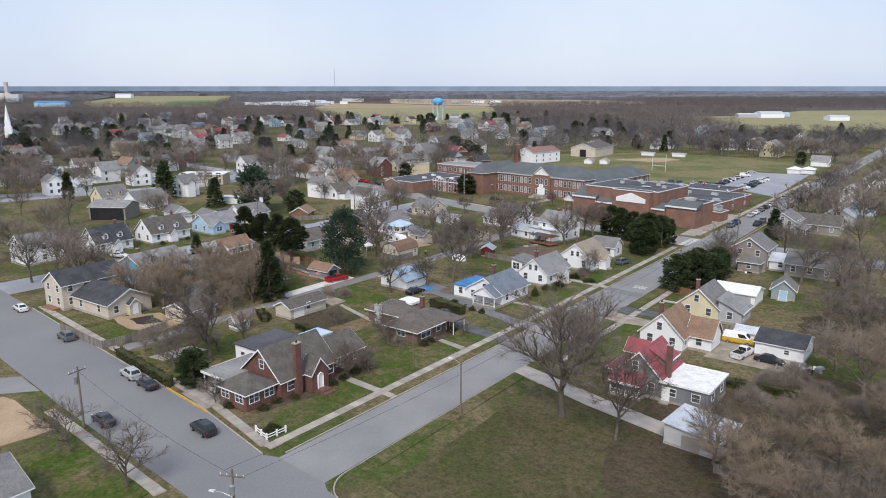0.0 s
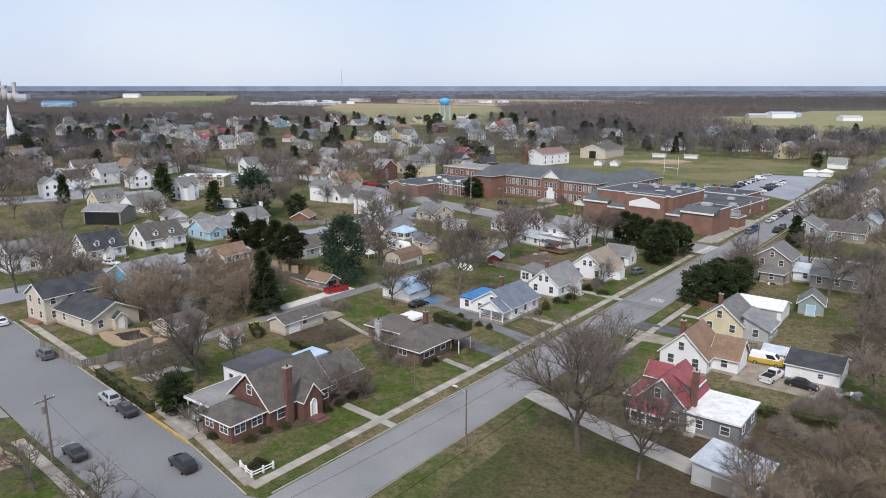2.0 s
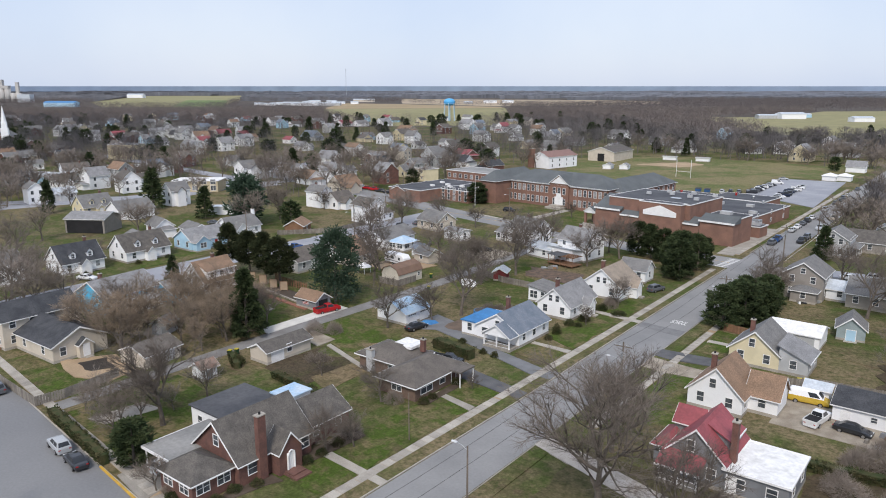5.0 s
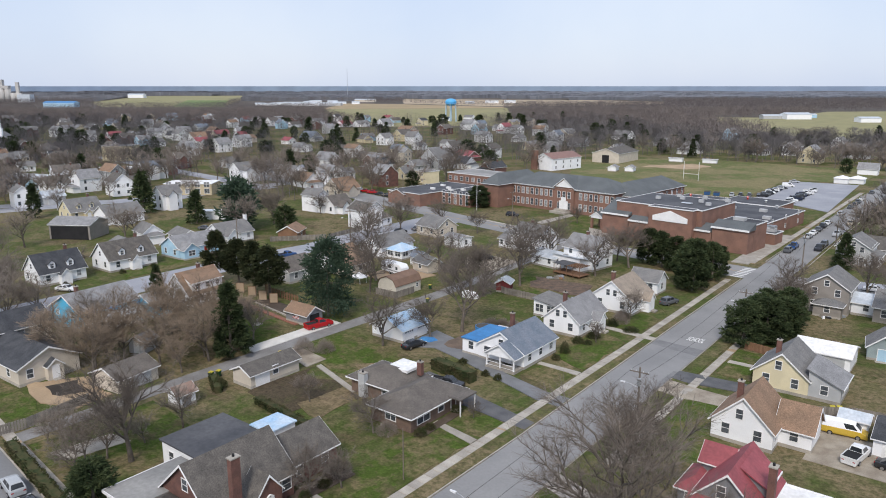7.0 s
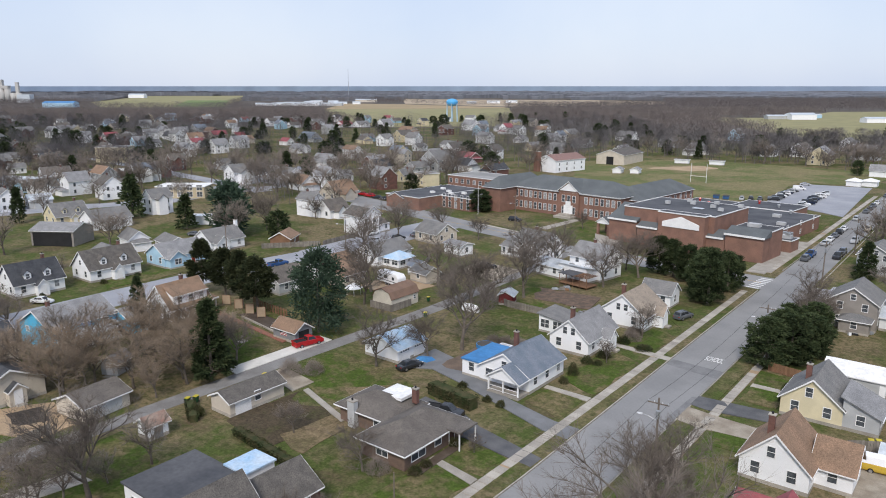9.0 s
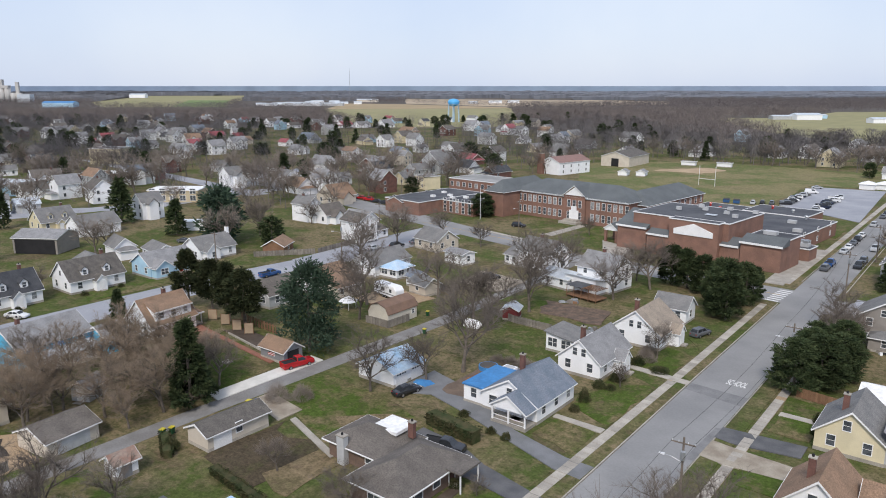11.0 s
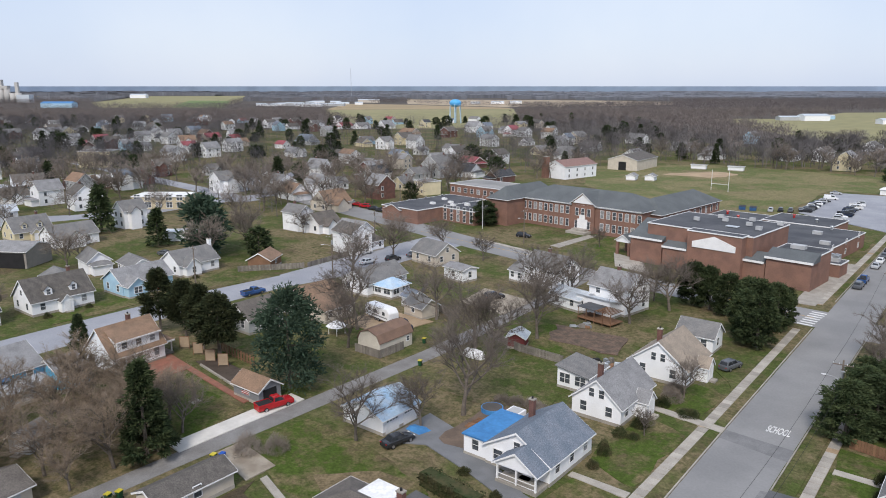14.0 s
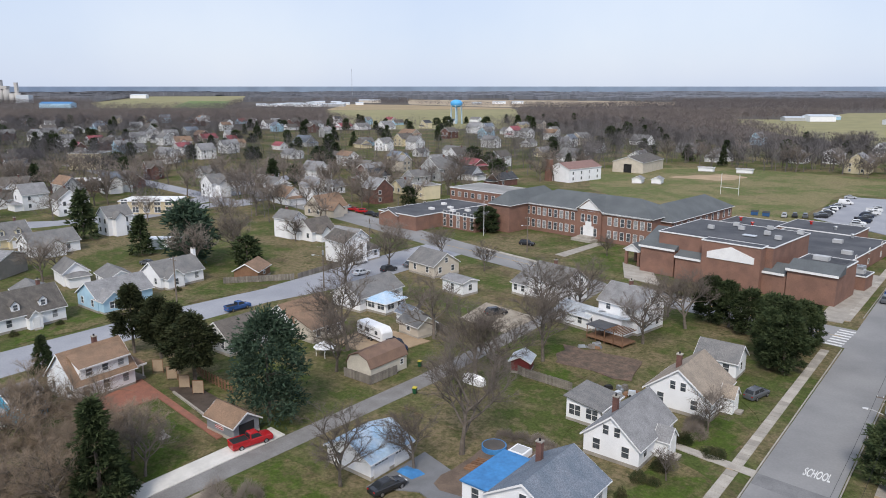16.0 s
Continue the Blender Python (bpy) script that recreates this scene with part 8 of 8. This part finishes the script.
# church
cx_, cy_ = town(-317, 575)
ch = thing("church", pose(cx_, cy_, 0, 0, 0, 60), "brick church with a slim white steeple", "church")
block(ch, 0, 0, 14, 26, 7, 12, BRICK, R_GREY, "y", base=False, win={"+x": 4, "-x": 4})
part("steeple_base", Build().box(-2.4, 2.4, -15, -10, 0, 15), WHITE, ch)
part("belfry", Build().box(-1.8, 1.8, -14.3, -10.7, 15, 19), WHITE, ch)
part("spire", Build().tube([(0, -12.5, 19), (0, -12.5, 31)], [1.9, 0.08], 8), WHITE, ch)
# airfield hangars and far sheds
for u, v, w, d, h, c, lab in ((500, 1050, 34, 22, 9, WHITE, "white and blue airfield hangar"), (470, 1060, 26, 14, 6, LGREY, "low grey airfield building"), (548, 960, 26, 16, 7, WHITE, "white airfield shed"), (540, 1090, 16, 10, 6, LBLUE, "pale blue airfield shed"), (-290, 1740, 46, 20, 8, WHITE, "white works building beyond the fields"), (-250, 1770, 60, 20, 7, LGREY, "pale works building beyond the fields"),
                              (-340, 1800, 40, 18, 8, LGREY, "grey works building beyond the fields"), (-200, 2150, 60, 22, 9, BEIGE, "long low shed beyond the fields"), (-808, 1640, 66, 26, 13, LBLUE, "long hall with a bright blue roof"), (150, 2000, 34, 14, 7, WHITE, "white farm shed in the distance"), (200, 2020, 30, 14, 7, WHITE, "white farm shed in the distance"), (90, 1960, 24, 12, 6, LGREY, "grey farm shed in the distance"), (-1150, 2900, 60, 30, 16, WHITE, "white domed shed in the distance")):
    x, y = town(u, v)
    t = thing("far_shed", pose(x, y, 0, 0, 0, 38.6), lab + " with shallow roof", "shed", "sheds beyond the town")
    block(t, 0, 0, w, d, h * 0.75, h, c, R_TARP if "bright blue" in lab else R_TIN, "x", base=False, trim=False)

rng = random.Random(31)
for k in range(14):
    v = rng.uniform(1760, 2150)
    x, y = town(rng.uniform(-0.235, -0.10) * v, v)
    t = thing("far_shed", pose(x, y, 0, 0, 0, 38.6 + rng.uniform(-20, 20)), "small white works shed beyond the fields", "shed", "sheds beyond the town")
    block(t, 0, 0, rng.uniform(12, 38), rng.uniform(8, 16), rng.uniform(3, 5), rng.uniform(5.5, 7), rng.choice((WHITE, LGREY, WHITE)), R_TIN, "x", base=False, trim=False)

rng = random.Random(77)


def clear(x, y, r):
    return all((x - a) ** 2 + (y - b) ** 2 > r * r for a, b in BUILT)


def keep_out(x, y):
    """Streets, school grounds and the blocks that are built house by house."""
    if -160 < x < 14 and 150 < y < 300 or -155 < x < 12 and 270 <= y < 425 or -118 < x < 14 and y < 175 or 0 < x < 12:
        return True
    return x > 8 and y < 165


count = 0
for k in range(1500):
    v = 240 + 800 * rng.random() ** 1.1
    u = rng.uniform(-0.66, 0.28 if v > 420 else 0.1) * v
    x, y = town(u, v)
    if keep_out(x, y) or not clear(x, y, 15) or (v > 560 and u > 110) or x > -262 and y < 176:
        continue
    wl_, rf = rng.choice(["white", "white", "white", "lgrey", "beige", "cream", "white", "lblue", "brick"]), rng.choice(["grey", "lgrey", "grey", "taupe", "black", "brown", "lgrey", "tan", "blue", "red"])
    st = rng.choice((1, 2, 2))
    town_house(x, y, rng.choice((0, 90, -12, 78)), rng.uniform(9, 14), rng.uniform(7, 9), st, wl_, rf, "distant %s house with a %s roof" % ({"lgrey": "pale grey", "lblue": "pale blue"}.get(wl_, wl_), {"lgrey": "light grey", "tin": "metal", "taupe": "brown", "blue": "slate-blue"}.get(rf, rf)))
    count += 1
    if count >= 118:
        break

# named evergreens and trees of the middle distance
evergreen(-197, 112, 15, 4.6, "cone", False)
evergreen(-142, 112, 17, 6, "pine", False, True, "tall dark pine with open layered crown")
evergreen(-146, 117, 15, 5.2, "pine", False, True, "tall dark pine with open layered crown")
evergreen(-307, 184, 13, 4, "cone", False)
evergreen(-303, 302, 11, 5.5, "round", False)
evergreen(-232, 358, 11, 5, "round", False)
evergreen(-217, 83, 12, 2.6, "cone", False)
evergreen(-164, 112, 11, 3.4, "cone", False)
evergreen(-621, 381, 11, 4, "round", False)
evergreen(-507, 241, 13, 5.5, "round", False)
evergreen(-615, 243, 10, 4.5, "round", False)
evergreen(-252, 227, 12, 3.6, "cone", False)
evergreen(-316, 148, 12, 4, "cone", False)
evergreen(-184, 314, 10, 5, "round", False)
evergreen(-478, 441, 15, 4.6, "cone", False)
evergreen(-565, 601, 13, 5, "cone", False)
evergreen(-422, 700, 14, 5, "cone", False)
evergreen(-481, 650, 13, 6, "round", False)
evergreen(-377, 660, 14, 4, "cone", False)
evergreen(-132, 123, 8, 3.4, "round", False)
evergreen(-20, 405, 8, 3, "round", False)
bare_tree(-135, 110, 13, "mid")
bare_tree(-141, 126, 13, "mid")
bare_tree(-150, 134, 11, "mid")
bare_tree(-114, 158, 9, "mid")
bare_tree(-228, 96, 9, "mid")
bare_tree(-155, 82, 11, "mid")
bare_tree(-160, 88, 9, "mid")
bare_tree(-226, 192, 12, "mid")
bare_tree(-111, 470, 13, "mid")
bare_tree(-92, 500, 12, "mid")
bare_tree(-134, 455, 13, "mid")
bare_tree(-153, 455, 13, "mid")
bare_tree(-120, 440, 11, "mid")
bare_tree(-84, 450, 12, "mid")
bare_tree(-60, 460, 12, "mid")
bare_tree(-30, 470, 12, "mid")
bare_tree(0, 440, 13, "mid")
bare_tree(13, 345, 14, "mid")
bare_tree(16, 290, 13, "mid")
bare_tree(20, 230, 10, "mid")
bare_tree(-81, 600, 13, "mid")
bare_tree(-99, 126, 12, "mid")
bare_tree(-95, 123, 10, "mid")
bare_tree(-236, 120, 10, "mid")
bare_tree(-180, 150, 12, "mid")
bare_tree(-190, 170, 12, "mid")
bare_tree(-175, 190, 11, "mid")
bare_tree(-210, 140, 10, "mid")
bare_tree(-145, 150, 8, "mid")
bare_tree(24, 370, 13, "mid")
bare_tree(40, 330, 12, "mid")
bare_tree(45, 290, 12, "mid")
bare_tree(44, 250, 12, "mid")
bare_tree(42, 170, 12, "mid")
bare_tree(50, 150, 12, "mid")
bare_tree(56, 130, 12, "mid")
bare_tree(60, 200, 11, "mid")
bare_tree(40, 215, 10, "mid")
bare_tree(-118, 36, 10, "mid")
bare_tree(-130, 56, 6, "mid")
bare_tree(-140, 30, 12, "mid")
bare_tree(-150, 45, 12, "mid")
bare_tree(-135, 15, 12, "mid")
bare_tree(-122, 10, 11, "mid")
bare_tree(-160, 30, 12, "mid")
bare_tree(-170, 60, 11, "mid")
bare_tree(-185, 40, 12, "mid")
bare_tree(-205, 60, 11, "mid")
bare_tree(-225, 50, 12, "mid")
bare_tree(-245, 80, 12, "mid")
bare_tree(-265, 70, 12, "mid")
bare_tree(-155, 15, 12, "mid")
bare_tree(-280, 100, 12, "mid")
bare_tree(-99, 22, 9, "mid")
bare_tree(-98, 33, 9, "mid")

# scattered street and garden trees: the nearer ones as things, the rest of the town's trees as woods
n, REST = 0, []
for k in range(14000):
    v = 225 + 800 * rng.random() ** 1.2
    u = rng.uniform(-0.68, 0.66) * v
    x, y = town(u, v)
    if keep_out(x, y) or not clear(x, y, 6.0) or (u > 225 and v > 640) or x > -250 and y < 168:
        continue
    if v < 470:
        if n < 190:
            n += 1
            if rng.random() < 0.05:
                evergreen(x, y, rng.uniform(7, 12), rng.uniform(2.6, 4.4), rng.choice(("cone", "round")), False)
            else:
                bare_tree(x, y, rng.uniform(9, 15), "far")
    elif rng.random() < 0.02:
        evergreen(x, y, rng.uniform(7, 13), rng.uniform(2.8, 5.0), rng.choice(("cone", "round")), False)
    elif len(REST) < 2400 and not (v > 780 and abs(u - 21) < 34):
        REST.append((x, y))
extra = 0
while extra < 520:
    v = 235 + 270 * rng.random()
    u = rng.uniform(-0.68, 0.6) * v
    x, y = town(u, v)
    extra += 1
    if not (keep_out(x, y) or not clear(x, y, 6.0) or x > -175 and y < 168 or -250 < x and y < 150):
        REST.append((x, y))


# ---- woods beyond the town ----
def woods(name, zones, label, seed, hs=(10, 16), spots=(), twigs=30):
    """Many leafless trees in one mesh: at the spots given, and spread over zones of the land outside the fields."""
    rg, b = random.Random(seed), Build()
    for x, y in spots:
        h = rg.uniform(8, 15)
        r = h * rg.uniform(0.32, 0.48)
        b.add([(x - 0.2, y, 0), (x + 0.2, y + 0.1, 0), (x, y, h * 0.8)], [(0, 1, 2)])
        for j in range(110):
            a, f = rg.uniform(0, 6.283), rg.random()
            q = r * math.sqrt(rg.random()) * (0.35 + 0.65 * math.sin(math.pi * (0.15 + 0.75 * f)))
            p = (x + q * math.cos(a), y + q * math.sin(a), h * (0.28 + 0.6 * f))
            ox, oy = 0.5 * q * math.cos(a) + rg.uniform(-1, 1), 0.5 * q * math.sin(a) + rg.uniform(-1, 1)
            w_ = rg.uniform(0.08, 0.18)
            b.add([(p[0] - w_, p[1] + w_, p[2]), (p[0] + w_, p[1] - w_, p[2]), (p[0] + ox, p[1] + oy, p[2] + rg.uniform(0.8, 2.6))], [(0, 1, 2)])
    for v0, v1, step in zones:
        v = v0
        while v < v1:
            u = -0.72 * v
            while u < 0.74 * v:
                uu, vv = u + rg.uniform(-0.6, 0.6) * step, v + rg.uniform(-0.6, 0.6) * step
                u += step * rg.uniform(0.8, 1.2)
                if vv < (600 if uu > 200 else 880) or any(inside(uu, vv, f[0]) for f in FIELDS) or vv < 1020 and abs(uu - 21) < 46 or 430 < uu < 600 and 930 < vv < 1110 or -0.53 < uu / vv < -0.45 and 1480 < vv < 1660 or -0.26 < uu / vv < -0.09 and 1560 < vv < 2200:
                    continue
                if rg.random() < (0.62 if vv < 720 else 0.25 if vv < 1000 else 0):
                    continue
                x, y = town(uu, vv)
                h = rg.uniform(*hs)
                r = max(h * rg.uniform(0.30, 0.42), step * 0.55)
                b.add([(x - 0.25, y, 0), (x + 0.25, y, 0), (x, y, h * 0.8)], [(0, 1, 2)])
                for j in range(twigs):
                    a, f = rg.uniform(0, 6.283), rg.random()
                    q = r * math.sqrt(rg.random()) * (0.5 + 0.5 * math.sin(math.pi * (0.2 + 0.7 * f)))
                    p = (x + q * math.cos(a), y + q * math.sin(a), h * (0.3 + 0.62 * f))
                    w_, e = rg.uniform(0.10, 0.24) * step / 13, rg.uniform(0.6, 1.8)
                    b.add([(p[0] - w_, p[1] + rg.uniform(-w_, w_), p[2] - 0.6), (p[0] + w_, p[1] + rg.uniform(-w_, w_), p[2] - 0.5), (p[0] + rg.uniform(-1.8, 1.8), p[1] + rg.uniform(-1.8, 1.8), p[2] + e)], [(0, 1, 2)])
            v += step
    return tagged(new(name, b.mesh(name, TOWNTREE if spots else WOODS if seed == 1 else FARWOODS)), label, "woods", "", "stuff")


woods("town_trees", [], "many leafless street and garden trees of the town", 5, spots=REST)
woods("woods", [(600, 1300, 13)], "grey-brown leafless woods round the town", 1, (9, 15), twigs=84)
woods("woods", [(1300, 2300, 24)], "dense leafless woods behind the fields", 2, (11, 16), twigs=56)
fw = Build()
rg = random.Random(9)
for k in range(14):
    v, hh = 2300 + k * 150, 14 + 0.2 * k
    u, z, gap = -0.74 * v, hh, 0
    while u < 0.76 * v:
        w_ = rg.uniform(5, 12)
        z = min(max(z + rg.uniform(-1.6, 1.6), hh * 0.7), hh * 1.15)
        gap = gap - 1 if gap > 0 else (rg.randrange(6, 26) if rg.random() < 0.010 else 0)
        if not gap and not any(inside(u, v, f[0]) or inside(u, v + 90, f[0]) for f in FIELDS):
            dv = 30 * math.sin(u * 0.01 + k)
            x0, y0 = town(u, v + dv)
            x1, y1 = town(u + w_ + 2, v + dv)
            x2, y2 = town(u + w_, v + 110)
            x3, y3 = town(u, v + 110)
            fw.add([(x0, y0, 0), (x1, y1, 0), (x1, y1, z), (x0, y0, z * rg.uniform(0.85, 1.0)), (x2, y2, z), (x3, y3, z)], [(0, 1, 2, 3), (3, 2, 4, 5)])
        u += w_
# distance haze is painted in as a bluish base colour
tagged(new("woods", fw.mesh("woods", mat("distant_woods", (0.165, 0.172, 0.195), (0.130, 0.140, 0.165), scale=0.004, fine=0.03, bump=0, island=0.16))), "long dark belts of haze-blue woods near the horizon", "woods", "", "stuff")


# ---- pavements of single slabs ----
def pavement(pts, width, label, step=1.52, z=0.12):
    b = Build()
    for (x0, y0), (x1, y1) in zip(pts, pts[1:]):
        d = math.hypot(x1 - x0, y1 - y0)
        nx, ny = -(y1 - y0) / d * width / 2, (x1 - x0) / d * width / 2
        b.prism([(x0 - nx, y0 - ny), (x1 - nx, y1 - ny), (x1 + nx, y1 + ny), (x0 + nx, y0 + ny)], 0, z - 0.03)
    base = structure("pavement", b, MATS["bare_dirt"], label, "pavement")
    key = ("slab", width, step)
    if key not in SHARED:
        SHARED[key] = Build().loft([[(-step / 2 + 0.03, -width / 2, 0), (step / 2 - 0.03, -width / 2, 0), (step / 2 - 0.03, width / 2, 0), (-step / 2 + 0.03, width / 2, 0)],
                                    [(-step / 2 + 0.06, -width / 2 + 0.03, 0.08), (step / 2 - 0.06, -width / 2 + 0.03, 0.08), (step / 2 - 0.06, width / 2 - 0.03, 0.08), (-step / 2 + 0.06, width / 2 - 0.03, 0.08)]]).mesh("slab", CONCRETE)
    rg = random.Random(5)
    for (x0, y0), (x1, y1) in zip(pts, pts[1:]):
        d, a = math.hypot(x1 - x0, y1 - y0), math.degrees(math.atan2(y1 - y0, x1 - x0))
        for i in range(int(d / step)):
            k = (i + 0.5) * step / d
            part("slab", SHARED[key], None, base, "", pose(x0 + (x1 - x0) * k, y0 + (y1 - y0) * k, z - 0.045 + rg.uniform(-0.01, 0.012), rg.uniform(-0.6, 0.6), rg.uniform(-0.6, 0.6), a))


pavement([(-0.85, 1.0), (-0.6, 50), (-0.6, 96), (-1.0, 148)], 1.45, "worn concrete slab pavement along the main street")
pavement([(14.6, 50), (14.4, 100), (14.2, 147)], 1.35, "worn concrete slab pavement across the street")
pavement([(-1.5, 1.3), (-17, 4.8), (-48, 8.1), (-86, 12.4)], 1.4, "worn concrete slab pavement along the side street")
pavement([(-1.4, 168), (-1.0, 230), (-0.8, 330)], 1.6, "pale concrete slab pavement beside the school", 2.4)
pavement([(-2, -13.2), (-24, -11.2), (-34, -10.4)], 1.5, "concrete slab pavement by the lawn", 1.52)
